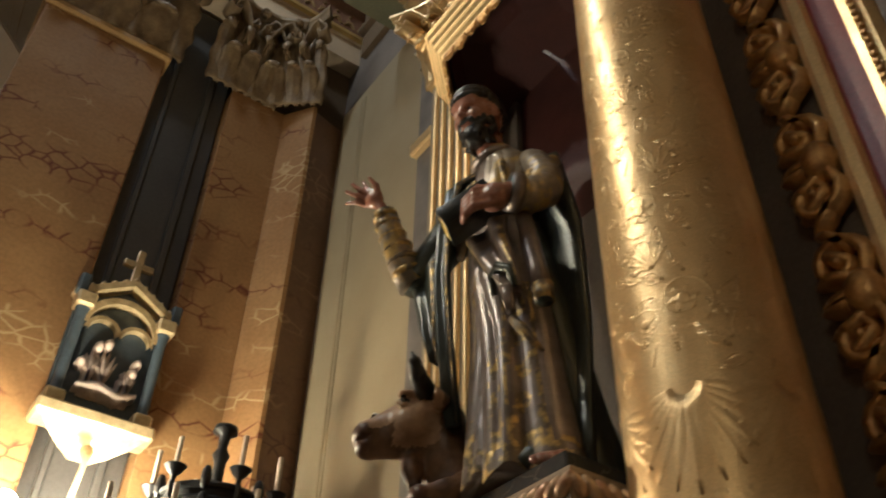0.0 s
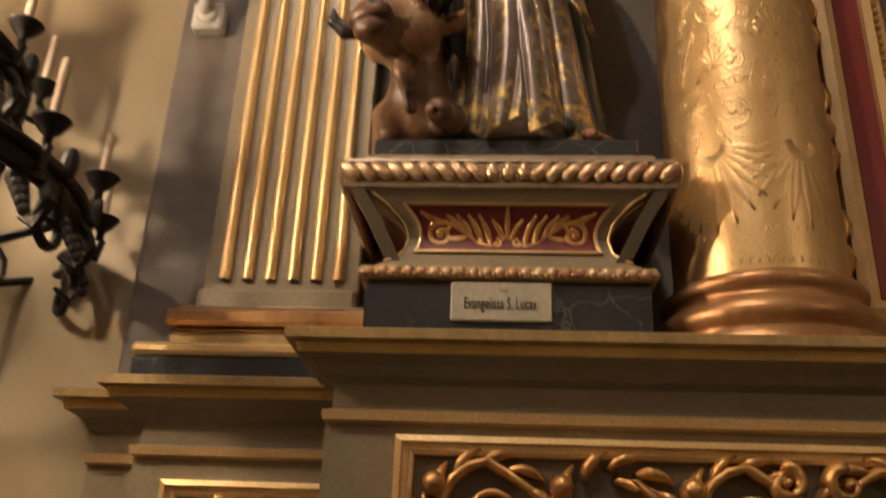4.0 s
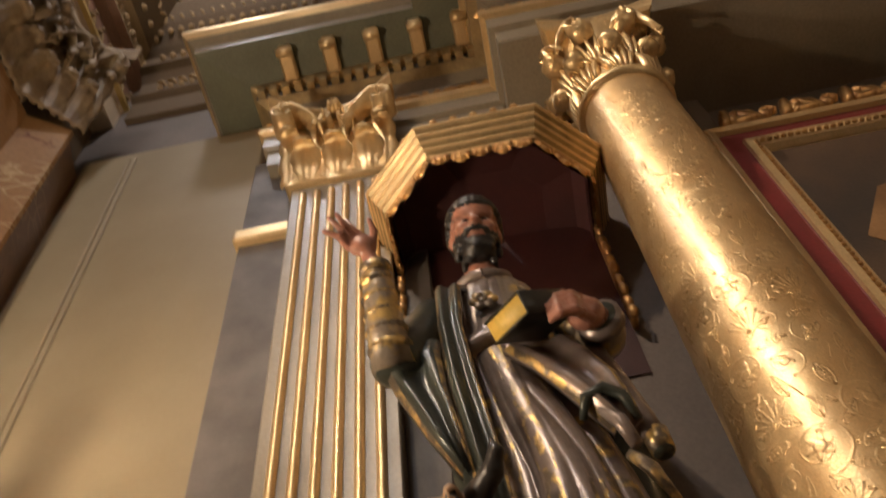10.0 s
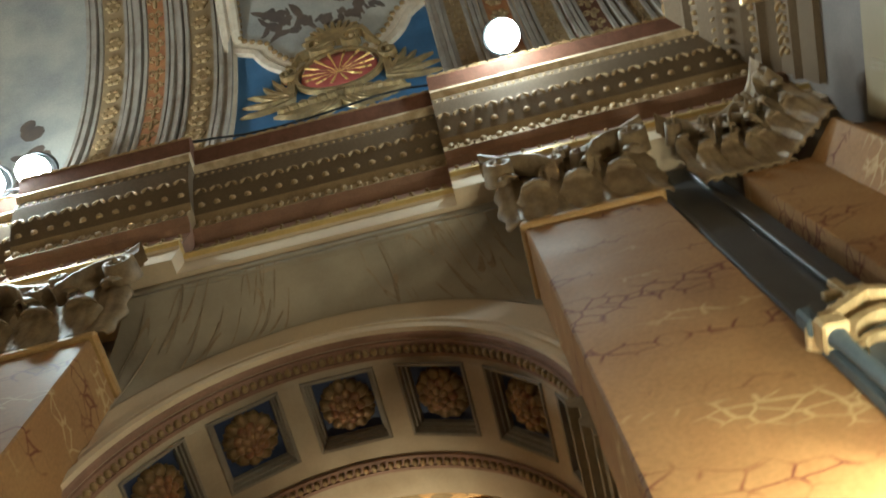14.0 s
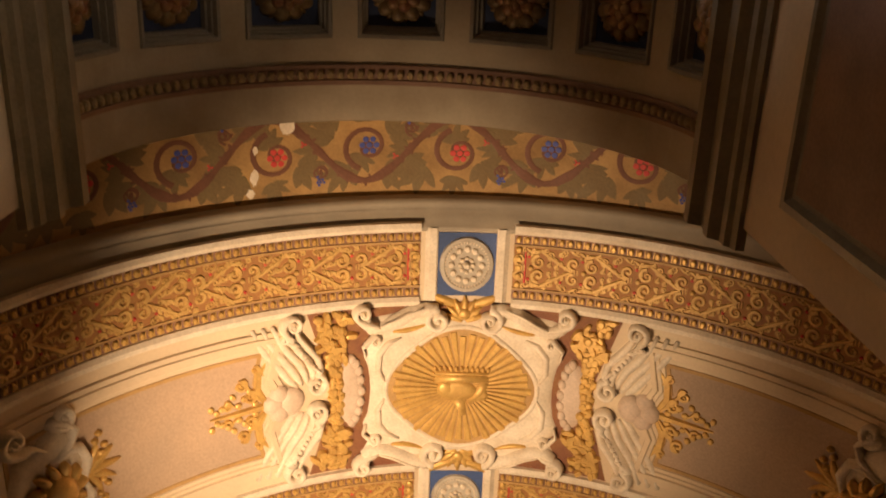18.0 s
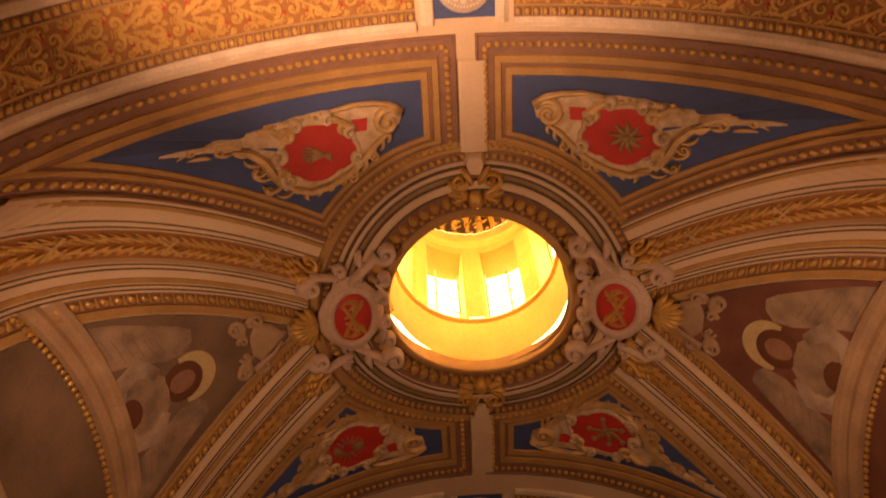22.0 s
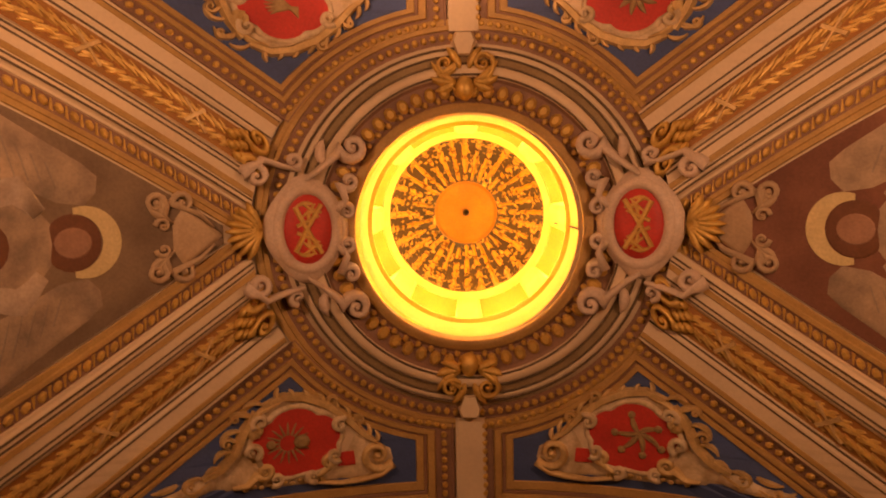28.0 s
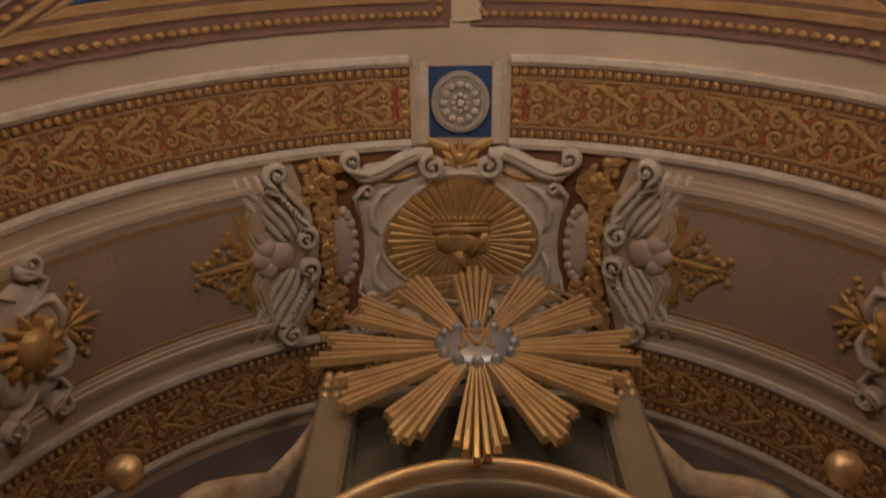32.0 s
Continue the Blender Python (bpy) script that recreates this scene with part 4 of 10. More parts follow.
        tagged(sp.ob("gilt_sprig", STUCCO_GOLD, t, fold=f), kind="stuff")
    return t


SHELLPLASTER = mat("rosy_plaster", (0.66, 0.52, 0.4), 0.55, 0, (0.46, 0.33, 0.22), 7, 0.5)
RUSTRED = mat("brown_red_ground", (0.2, 0.075, 0.035), 0.7, 0, (0.3, 0.15, 0.05), 9, 0.7)


def sunk_panel(ym, sx):
    """Tan panel with a stepped frame beside the crown cartouche."""
    t = thing("sunk_panel", "tan arch panel in a stepped cream frame with ochre line", "panel", "sunk panels", at=(X0 + sx * 1.6, ym, ZC + 1.6))
    f = lambda x, y, h: on_arc(x, ym + y, h)
    o = [(sx * 1.4, 0.47), (sx * 3.3, 0.47), (sx * 3.3, -0.47), (sx * 1.4, -0.47), (sx * 1.46, -0.2), (sx * 1.36, 0), (sx * 1.46, 0.2)]
    o2 = []
    for i in range(len(o)):
        (x0, y0), (x1, y1) = o[i], o[(i + 1) % len(o)]
        n = 16 if abs(x1 - x0) > 0.5 else 6
        o2 += [(x0 + (x1 - x0) * k / n, y0 + (y1 - y0) * k / n) for k in range(n)]
    Shape().rim(o2, [(-0.1, 0.002), (-0.095, 0.02), (-0.06, 0.022), (-0.055, 0.034), (-0.02, 0.036), (-0.012, 0.02), (0.012, 0.022), (0.02, 0.012), (0.045, 0.012), (0.05, 0.004)]).ob("frame", CREAM, t, fold=f)
    Shape().rim(o2, [(0.052, 0.003), (0.055, 0.008), (0.08, 0.008), (0.083, 0.003)]).ob("ochre_line", OCHRE, t, fold=f)
    xs = [sx * (1.35 + 1.95 * i / 20) for i in range(21)]
    Shape().loft([[(x, y, 0.0025) for x in xs] for y in (-0.46, 0, 0.46)], False).ob("field", TAN, t, fold=f)
    return t


def side_cartouche(ym, sx):
    """Smaller stucco cartouche with a gilt boss low on the arch."""
    t = thing("side_cartouche", "white stucco scroll cartouche with a gilt boss low on the arch", "cartouche", "side cartouches", at=(X0 + sx * 2.1, ym, ZC + 1.0))
    f = lambda x, y, h: on_arc(sx * x, ym + y, h)
    Shape().slab([(2.74, 0.1), (2.8, 0.3), (2.95, 0.4), (3.2, 0.3), (3.3, 0.0), (3.2, -0.3), (2.95, -0.4), (2.8, -0.3), (2.74, -0.1)], 0.04, 0.006, 0.03).ob("field", WHITE, t, fold=f, smooth=True)
    for q in (-1, 1):
        Shape().scroll((2.87, q * 0.47), 0.085, 1.35, 0, 0.03, 0.07, -q, 18, 0.01, [(3.02, q * 0.2), (2.94, q * 0.22), (2.84, q * 0.28), (2.8, q * 0.36), (2.86, q * 0.42)]).ob("upper_scroll", WHITE, t, fold=f, smooth=True)
        Shape().scroll((3.2, q * 0.46), 0.09, 1.35, 1.57, 0.028, 0.07, q, 18, 0.01, [(3.0, q * 0.3), (3.08, q * 0.36), (3.16, q * 0.36)]).ob("lower_scroll", WHITE, t, fold=f, smooth=True)
        Shape().stroke([(2.78, q * 0.02), (2.74, q * 0.12), (2.78, q * 0.22), (2.86, q * 0.24), (2.98, q * 0.2)], [0.02, 0.035, 0.035, 0.03, 0.015], 0.05, 0.03).ob("inner_curl", WHITE, t, fold=f, smooth=True)
    g = Shape().disc((2.98, 0), 0.13, 0.14, 0.12, 16, 0.04)
    for i in range(12):
        a = 2 * math.pi * i / 12
        g.leaf((2.98 + 0.08 * math.cos(a), 0.09 * math.sin(a)), a, 0.13, 0.035, 0.07, 0.6, 0.04)
    for a in (2.0, 2.4, 2.8, 3.14, 3.5, 3.9, 4.3):
        g.leaf((2.76, 0.0), a, 0.26 - 0.05 * abs(a - 3.14), 0.028, 0.03, 0.9 * (a - 3.14), 0.006)
    for q in (-1, 1):
        for i in range(5):
            g.disc((2.66 - 0.03 * (i % 3), q * (0.05 + 0.045 * i)), 0.026, 0.022, 0.03, 7, 0.005)
    tagged(g.ob("boss", STUCCO_GOLD, t, "gilt boss with curled leaves", fold=f, smooth=True), kind="stuff")
    return t


for ym in (8.46, 15.34):
    crown_cartouche(ym)
    for sx in (-1, 1):
        sunk_panel(ym, sx)
        side_cartouche(ym, sx)

# mouldings of the lantern bay
s, e = Shape(), Shape()
m1 = [(0.0, 0.004), (0.004, 0.02), (0.03, 0.024), (0.045, 0.014), (0.075, 0.014), (0.085, 0.026), (0.105, 0.02), (0.11, 0.004)]


def blue_outline(d, sx, sy):
    """Outline of a spandrel panel, grown by d."""
    r = 1.42 - d
    x_in, y_out = 0.32 - 1.5 * d, (1.66 if sy > 0 else 1.8) + 1.8 * d
    a_in = math.acos(x_in / r)
    g = lambda x: 0.75 * x + 0.09 - 1.25 * d
    # where the diagonal meets the ring and the outer edge
    x = 1.1
    for _ in range(40):
        x += (r - math.hypot(x, g(x))) * 0.5
    xa = x
    xt = min(2.88, (y_out - 0.09 + 1.25 * d) / 0.75)
    pts = [(x_in, y_out)]
    a0 = math.atan2(g(xa), xa)
    pts += [(r * math.cos(a_in + (a0 - a_in) * i / 12), r * math.sin(a_in + (a0 - a_in) * i / 12)) for i in range(13)]
    n = 8
    pts += [(xa + (xt - xa) * i / n, g(xa + (xt - xa) * i / n)) for i in range(1, n + 1)]
    pts += [(xt + (x_in - xt) * i / n, y_out) for i in range(1, n)]
    return [(sx * px, sy * py) for px, py in pts]


def spandrel(sx, sy):
    t = thing("spandrel_panel", "blue vault panel with a painted cream cartouche round a red medallion", "panel", "spandrel panels", at=(X0 + sx * 1.0, YC + sy * 1.3, ZC + 2.0))
    f = lambda x, y, h: on_plan(sx * x, sy * y, h)
    fo = on_plan
    o = blue_outline(0, sx, sy)
    n = len(o)
    c = (sx * 0.95, sy * 1.35)
    b = Shape()
    b.loft([[(x, y, 0.004) for x, y in o], [(c[0] + (x - c[0]) * 0.5, c[1] + (y - c[1]) * 0.5, 0.004) for x, y in o], [(c[0] + (x - c[0]) * 0.02, c[1] + (y - c[1]) * 0.02, 0.004) for x, y in o]], True)
    b.ob("field", BLUE, t, "blue painted ground", fold=fo)
    for d0, d1, h, mt, nm in ((0.0, 0.035, 0.014, OCHRE, "inner_fillet"), (0.035, 0.05, 0.006, BROWN, "brown_line"), (0.05, 0.085, 0.02, OCHRE, "fillet"), (0.085, 0.095, 0.006, BROWN, "brown_line"), (0.155, 0.17, 0.012, BROWN, "outer_line")):
        rings = [[(x, y, hh) for x, y in blue_outline(d, sx, sy)] for d, hh in ((d0, 0.003), (d0 + 0.004, h), (d1 - 0.004, h), (d1, 0.003))]
        Shape().loft(rings, True).ob(nm, mt, t, fold=fo)
    bed = [[(x, y, 0.003) for x, y in blue_outline(d, sx, sy)] for d in (0.095, 0.155)]
    Shape().loft(bed, True).ob("egg_bed", BROWN, t, fold=fo)
    Shape().eggs(blue_outline(0.125, sx, sy), 0.056, 0.021, 0.021, 0.026, 0.003, True).ob("egg_moulding", STUCCO_GOLD, t, fold=fo)
    # cartouche
    up = 0.0 if sy > 0 else 0.07
    f = lambda x, y, h: on_plan(sx * x, sy * (y + up), h)
    body = [(0.46, 1.5), (0.48, 1.42), (0.56, 1.38), (0.63, 1.34), (0.74, 1.22), (0.89, 1.1), (1.0, 1.05), (1.12, 1.03), (1.24, 1.06), (1.33, 1.13), (1.37, 1.24), (1.43, 1.35), (1.5, 1.44), (1.58, 1.48), (1.62, 1.53), (1.58, 1.565), (1.48, 1.585), (1.25, 1.6), (1.05, 1.61), (0.8, 1.6), (0.62, 1.61), (0.5, 1.58)]
    Shape().slab(body, 0.018, 0.004, 0.03).ob("cartouche", CREAM_SHADE, t, "painted cream scroll cartouche", fold=f, smooth=True)
    Shape().slab([(0.7, 1.3), (0.86, 1.16), (1.1, 1.09), (1.28, 1.16), (1.34, 1.3), (1.32, 1.45), (1.15, 1.55), (0.92, 1.53), (0.78, 1.45)], 0.008, 0.022, 0.03).ob("inner_field", CREAM, t, fold=f, smooth=True)
    for c, r, st, hd, tail in (((0.57, 1.46), 0.105, 2.6, -1, [(0.95, 1.6), (0.8, 1.62), (0.66, 1.61), (0.55, 1.585), (0.47, 1.53)]), ((1.26, 1.48), 0.05, 0.5, 1, [(1.44, 1.56), (1.36, 1.56)]), ((0.88, 1.47), 0.04, 3.0, 1, [(1.02, 1.56), (0.94, 1.55)]), ((1.3, 1.22), 0.04, 1.5, -1, [(1.16, 1.06), (1.27, 1.1), (1.33, 1.18)])):
        Shape().scroll(c, r, 1.4, st, 0.03, 0.045, hd, 18, 0.018, tail).ob("gilt_scroll", CARTGOLD, t, fold=f, smooth=True)
    g = Shape()
    g.stroke([(1.3, 1.1), (1.36, 1.2), (1.42, 1.34), (1.5, 1.43), (1.6, 1.47)], [0.016, 0.03, 0.03, 0.028, 0.016], 0.05, 0.01)
    for x, y, r, st, hd, tl in ((1.66, 1.5, 0.045, 2.4, -1, (1.52, 1.46)), (1.82, 1.545, 0.03, 2.4, -1, (1.7, 1.52)), (1.46, 1.28, 0.035, 3.6, 1, (1.38, 1.3)), (1.41, 1.13, 0.035, 3.6, 1, (1.32, 1.14)), (0.68, 1.22, 0.03, 5.5, -1, (0.74, 1.26)), (0.84, 1.08, 0.03, 5.8, -1, (0.88, 1.13))):
        g.scroll((x, y), r, 1.2, st, 0.014, 0.045, hd, 14, 0.012, [tl])
    for x, y, a in ((1.6, 1.54, 0.3), (1.68, 1.565, 0.1), (1.72, 1.47, 0.5), (1.78, 1.57, -0.1)):
        g.leaf((x, y), a, 0.13, 0.02, 0.035, -0.7, 0.006)
    g.stroke([(0.58, 1.37), (0.66, 1.31), (0.76, 1.2), (0.89, 1.1), (1.02, 1.045), (1.14, 1.03), (1.26, 1.07)], [0.014, 0.026, 0.032, 0.034, 0.034, 0.03, 0.014], 0.04, 0.01)
    for x, y, a, ln, bd in ((0.58, 1.38, -2.3, 0.12, 0.9), (0.63, 1.34, -2.2, 0.14, 0.9), (0.69, 1.28, -2.1, 0.15, 0.9), (0.75, 1.21, -2.0, 0.14, 0.9), (0.82, 1.15, -1.9, 0.12, 0.8), (0.9, 1.1, -1.8, 0.11, 0.8), (0.99, 1.06, -1.6, 0.09, 0.6), (1.08, 1.04, -1.5, 0.08, 0.4), (1.17, 1.04, -1.2, 0.1, -0.6), (1.26, 1.07, -0.7, 0.16, 0.9), (1.33, 1.12, -0.5, 0.2, 1.1), (1.38, 1.22, -0.4, 0.22, 1.2), (1.43, 1.33, -0.3, 0.18, 1.0), (1.5, 1.42, -0.2, 0.15, 0.9), (1.6, 1.46, -0.15, 0.14, 0.5)):
        g.leaf((x, y), a, ln * 0.75, 0.017, 0.04, bd * 1.9, 0.005)
    for i in range(11):
        g.disc((0.92 + 0.045 * i, 1.585 - 0.012 * (i % 2)), 0.018, 0.014, 0.016, 7, 0.02)
    tagged(g.ob("gilt_edge", CARTGOLD, t, fold=f), kind="stuff")
    lob = []
    for i in range(36):
        a = 2 * math.pi * i / 36
        rr = 0.2 + 0.034 * abs(math.cos(2.5 * a + 0.5)) ** 0.6 - 0.012
        lob.append((1.06 + rr * 1.22 * math.cos(a), 1.325 + rr * math.sin(a)))
    Shape().slab(lob, 0.008, 0.03).ob("medallion", RED, t, "red medallion", fold=f)
    for c, r, st, hd in (((1.33, 1.35), 0.055, 2.0, 1), ((1.28, 1.17), 0.05, 0.8, -1), ((0.8, 1.24), 0.05, 4.0, 1), ((0.84, 1.43), 0.045, 2.4, -1), ((1.2, 1.54), 0.04, 1.0, 1), ((0.98, 1.55), 0.04, 2.2, -1)):
        Shape().scroll(c, r, 1.2, st, 0.026, 0.05, hd, 16, 0.022).ob("cream_curl", CREAM_SHADE, t, fold=f, smooth=True)
    tailp = Shape().stroke([(1.54, 1.5), (1.66, 1.535), (1.76, 1.55), (1.86, 1.575), (1.98, 1.59)], [0.05, 0.06, 0.035, 0.05, 0.01], 0.035, 0.005)
    tailp.ob("cream_tail", CREAM_SHADE, t, fold=f, smooth=True)
    Shape().slab([(0.72, 1.42), (0.81, 1.42), (0.82, 1.51), (0.71, 1.51)], 0.008, 0.022).ob("red_square", RED, t, fold=f)
    Shape().rim(lob, [(-0.03, 0.028), (-0.02, 0.046), (-0.004, 0.046), (0.006, 0.036)]).ob("medallion_rim", CREAM_SHADE, t, fold=f, smooth=True)
    f = lambda x, y, h: on_plan(sx * (x + 0.12), sy * (y + up + 0.02), h + 0.012)
    em = Shape()
    kind = (sx > 0) * 2 + (sy > 0)
    if kind == 0:
        for i in range(7):
            em.leaf((0.86, 1.22 + 0.01 * i), 0.9 - 0.16 * i, 0.24 - 0.012 * i, 0.012, 0.014, -0.5, 0.027)
    elif kind == 2:
        for i in range(9):
            em.leaf((0.98, 1.3), 2 * math.pi * i / 9, 0.12, 0.02, 0.016, 0.5, 0.027)
        em.disc((0.98, 1.3), 0.035, 0.035, 0.03, 9, 0.027)
    elif kind == 1:
        for i in range(16):
            a = 2 * math.pi * i / 16
            em.stroke([(1.0 + 0.05 * math.cos(a), 1.3 + 0.05 * math.sin(a)), (1.0 + 0.13 * math.cos(a), 1.3 + 0.13 * math.sin(a))], [0.009, 0.004], 0.012, 0.027)
        em.disc((0.92, 1.3), 0.05, 0.045, 0.03, 10, 0.027)
        em.disc((1.1, 1.3), 0.03, 0.03, 0.02, 8, 0.027)
    else:
        for a, ln in ((0.3, 0.16), (1.1, 0.14), (2.0, 0.15), (2.8, 0.14), (-0.6, 0.12), (-2.2, 0.12)):
            em.leaf((0.98, 1.27), a, ln, 0.018, 0.016, 0.8, 0.027)
            em.disc((0.98 + ln * math.cos(a + 0.3), 1.27 + ln * math.sin(a + 0.3)), 0.024, 0.024, 0.02, 7, 0.027)
    tagged(em.ob("emblem", STUCCO_DULL, t, "dull gilt emblem on the medallion", fold=f), kind="stuff")
    return t


CREAM_SHADE = mat("shaded_cream_paint", (0.72, 0.58, 0.38), 0.6, 0, (0.34, 0.22, 0.1), 11, 0.75)
CARTGOLD = mat("old_gold_paint", (0.74, 0.53, 0.25), 0.45, 0.25, (0.34, 0.2, 0.07), 9, 0.6)
for sx in (-1, 1):
    for sy in (-1, 1):
        spandrel(sx, sy)

# diagonal ribs between spandrels and side panels


def rib(sx, sy):
    t = thing("diagonal_rib", "cream vault rib with a gilt leaf garland and egg mouldings", "rib", "diagonal ribs", at=(X0 + sx * 1.8, YC + sy * 0.9, ZC + 1.5))

    def f(x, q, h):
        y = 0.75 * x + 0.09 - 1.13 * q
        return on_plan(sx * x, sy * y, h)

    def start(q):
        x = 0.9
        for _ in range(60):
            y = 0.75 * x + 0.09 - 1.13 * q
            x += (1.3 - math.hypot(x, y)) * 0.4
        return max(x, (1.13 * q - 0.09 + 0.02) / 0.75)

    def strip(name, material, prof, label=""):
        rows = []
        for q, h in prof:
            a = start(q)
            end = min(2.86, (1.8 - 0.09 + 1.13 * q) / 0.75)
            rows.append([(a + (end - a) * i / 24, q, h) for i in range(25)])
        Shape().loft(rows, False).ob(name, material, t, label, fold=f)

    strip("fascia", CREAM, [(0.19, 0.003), (0.2, 0.05), (0.36, 0.05), (0.38, 0.035), (0.4, 0.03)])
    strip("garland_bed", RUST, [(0.4, 0.03), (0.41, 0.028), (0.57, 0.028), (0.58, 0.03)])
    strip("lower_fascia", CREAM, [(0.58, 0.03), (0.6, 0.055), (0.78, 0.055), (0.79, 0.03), (0.8, 0.02), (0.815, 0.02), (0.82, 0.004)])
    # Dark lines: painted edges, and groove shade put in as colour.
    for a, h in ((0.215, 0.052), (0.335, 0.052), (0.375, 0.038), (0.605, 0.057), (0.635, 0.057), (0.745, 0.057), (0.775, 0.057)):
        strip("brown_line", UMBER, [(a, h - 0.004), (a + 0.002, h + 0.002), (a + 0.012, h + 0.002), (a + 0.014, h - 0.004)])
    strip("ochre_fillet", OCHRE, [(0.222, 0.05), (0.226, 0.058), (0.252, 0.058), (0.256, 0.05)])
    strip("ochre_fillet", OCHRE, [(0.7, 0.054), (0.704, 0.062), (0.735, 0.062), (0.739, 0.054)])
    strip("egg_bed", BROWN, [(0.82, 0.004), (0.9, 0.004)])
    strip("inner_fillet", OCHRE, [(0.9, 0.004), (0.905, 0.022), (0.93, 0.022), (0.935, 0.012), (0.965, 0.014), (0.97, 0.003)])
    g, rb = Shape(), Shape()
    x = start(0.49) + 0.14
    end = 2.84
    k = 0
    while x < end:
        for d in (-1, 1):
            g.leaf((x, 0.49 + d * 0.01), d * 0.55, 0.1, 0.015, 0.03, -d * 0.5, 0.028)
            g.leaf((x + 0.03, 0.49 + d * 0.015), d * 0.95, 0.075, 0.012, 0.024, -d * 0.4, 0.028)
            if k % 3 == 0:
                g.disc((x + 0.02, 0.49 + d * 0.035), 0.013, 0.012, 0.024, 6, 0.028)
            if k % 9 == 4:
                rb.stroke([(x - 0.05, 0.49 - d * 0.06), (x, 0.49), (x + 0.05, 0.49 + d * 0.06)], 0.012, 0.04, 0.03)
        x += 0.052
        k += 1
    tagged(g.ob("leaf_garland", GARLAND, t, "gilt laurel garland", fold=f), kind="stuff")
    tagged(rb.ob("ribbon", CARTGOLD, t, "crossed ribbons on the garland", fold=f), kind="stuff")
    e = Shape()
    for q, st in ((0.86, 0.05),):
        x = start(q) + 0.06
        while x < 2.84:
            e.disc((x, q), 0.017, 0.026, 0.026, 7, 0.004)
            e.stroke([(x + 0.028, q - 0.03), (x + 0.028, q + 0.03)], [0.003, 0.008], 0.016, 0.004)
            x += 0.056
    tagged(e.ob("egg_moulding", STUCCO_GOLD, t, fold=f), kind="stuff")
    # scroll at the head of the rib
    c = Shape()
    xs = start(0.49)
    c.scroll((xs + 0.02, 0.4), 0.075, 1.3, 0, 0.022, 0.07, 1, 14, 0.03)
    c.scroll((xs + 0.04, 0.58), 0.075, 1.3, 0, 0.022, 0.07, -1, 14, 0.03)
    for i in range(8):
        c.disc((xs + 0.1 + 0.03 * (i % 3), 0.42 + 0.02 * i), 0.03, 0.026, 0.06, 7, 0.03)
    tagged(c.ob("head_scroll", STUCCO_GOLD, t, fold=f, smooth=True), kind="stuff")
    return t


GARLAND = mat("garland_gilding", (0.84, 0.58, 0.2), 0.38, 0.4, (0.4, 0.2, 0.05), 14, 0.6)
for sx in (-1, 1):
    for sy in (-1, 1):
        rib(sx, sy)

# mouldings round the lantern opening
on_ring = lambda x, y, h: on_plan(x + 0.05, y, h)
t = thing("oculus_surround", "round cream and gilt moulded surround of the lantern opening", "moulding", at=(X0, YC, ZC + R))
circle = lambda r: arc((0, 0), r, 0, 2 * math.pi, 72)[:-1]
ringshape = lambda prof: Shape().loft([[(x, y, h) for x, y in circle(r)] for r, h in prof], True)
ringshape([(0.725, -0.12), (0.725, 0.05), (0.735, 0.065), (0.76, 0.06), (0.79, 0.04)]).ob("inner_lip", OCHRE, t, fold=on_ring, smooth=True)
ringshape([(0.79, 0.04), (0.81, 0.02), (0.93, 0.035), (0.95, 0.055)]).ob("carved_bed", BROWN, t, fold=on_ring)
g = Shape()
for i in range(58):
    a = 2 * math.pi * i / 58
    g.disc((0.87 * math.cos(a), 0.87 * math.sin(a)), 0.038, 0.05, 0.045, 8, 0.022, a + 1.57)
    g.disc((0.82 * math.cos(a + 0.05), 0.82 * math.sin(a + 0.05)), 0.024, 0.02, 0.03, 6, 0.025, a)
tagged(g.ob("fruit_ring", STUCCO_GOLD, t, "dull gilt carved fruit ring", fold=on_ring), kind="stuff")
ringshape([(0.95, 0.055), (0.96, 0.075), (0.99, 0.08), (1.02, 0.072), (1.03, 0.05)]).ob("cream_roll", CREAM, t, fold=on_ring, smooth=True)
ringshape([(1.03, 0.05), (1.04, 0.044), (1.075, 0.05), (1.085, 0.04)]).ob("ochre_cove", OCHRE_DIM, t, fold=on_ring, smooth=True)
ringshape([(1.085, 0.04), (1.09, 0.05), (1.12, 0.046), (1.13, 0.02), (1.16, 0.02), (1.165, 0.004)]).ob("cream_fillet", CREAM, t, fold=on_ring, smooth=True)
# Dark rings, partly painted lines, partly the grooves' shade drawn in colour.
for r, h in ((0.956, 0.08), (1.026, 0.06), (1.078, 0.055), (1.125, 0.048)):
    ringshape([(r, 0.03), (r + 0.001, h), (r + 0.014, h), (r + 0.015, 0.02)]).ob("brown_line", UMBER, t, fold=on_ring, smooth=True)
ringshape([(1.165, 0.005), (1.25, 0.005)]).ob("egg_bed", BROWN, t, fold=on_ring)
Shape().eggs(circle(1.208), 0.058, 0.021, 0.024, 0.028, 0.005, True).ob("egg_moulding", STUCCO_GOLD, t, fold=on_ring)
ringshape([(1.25, 0.005), (1.255, 0.02), (1.28, 0.02), (1.285, 0.01), (1.31, 0.012), (1.325, 0.004)]).ob("outer_fillet", OCHRE, t, fold=on_ring)

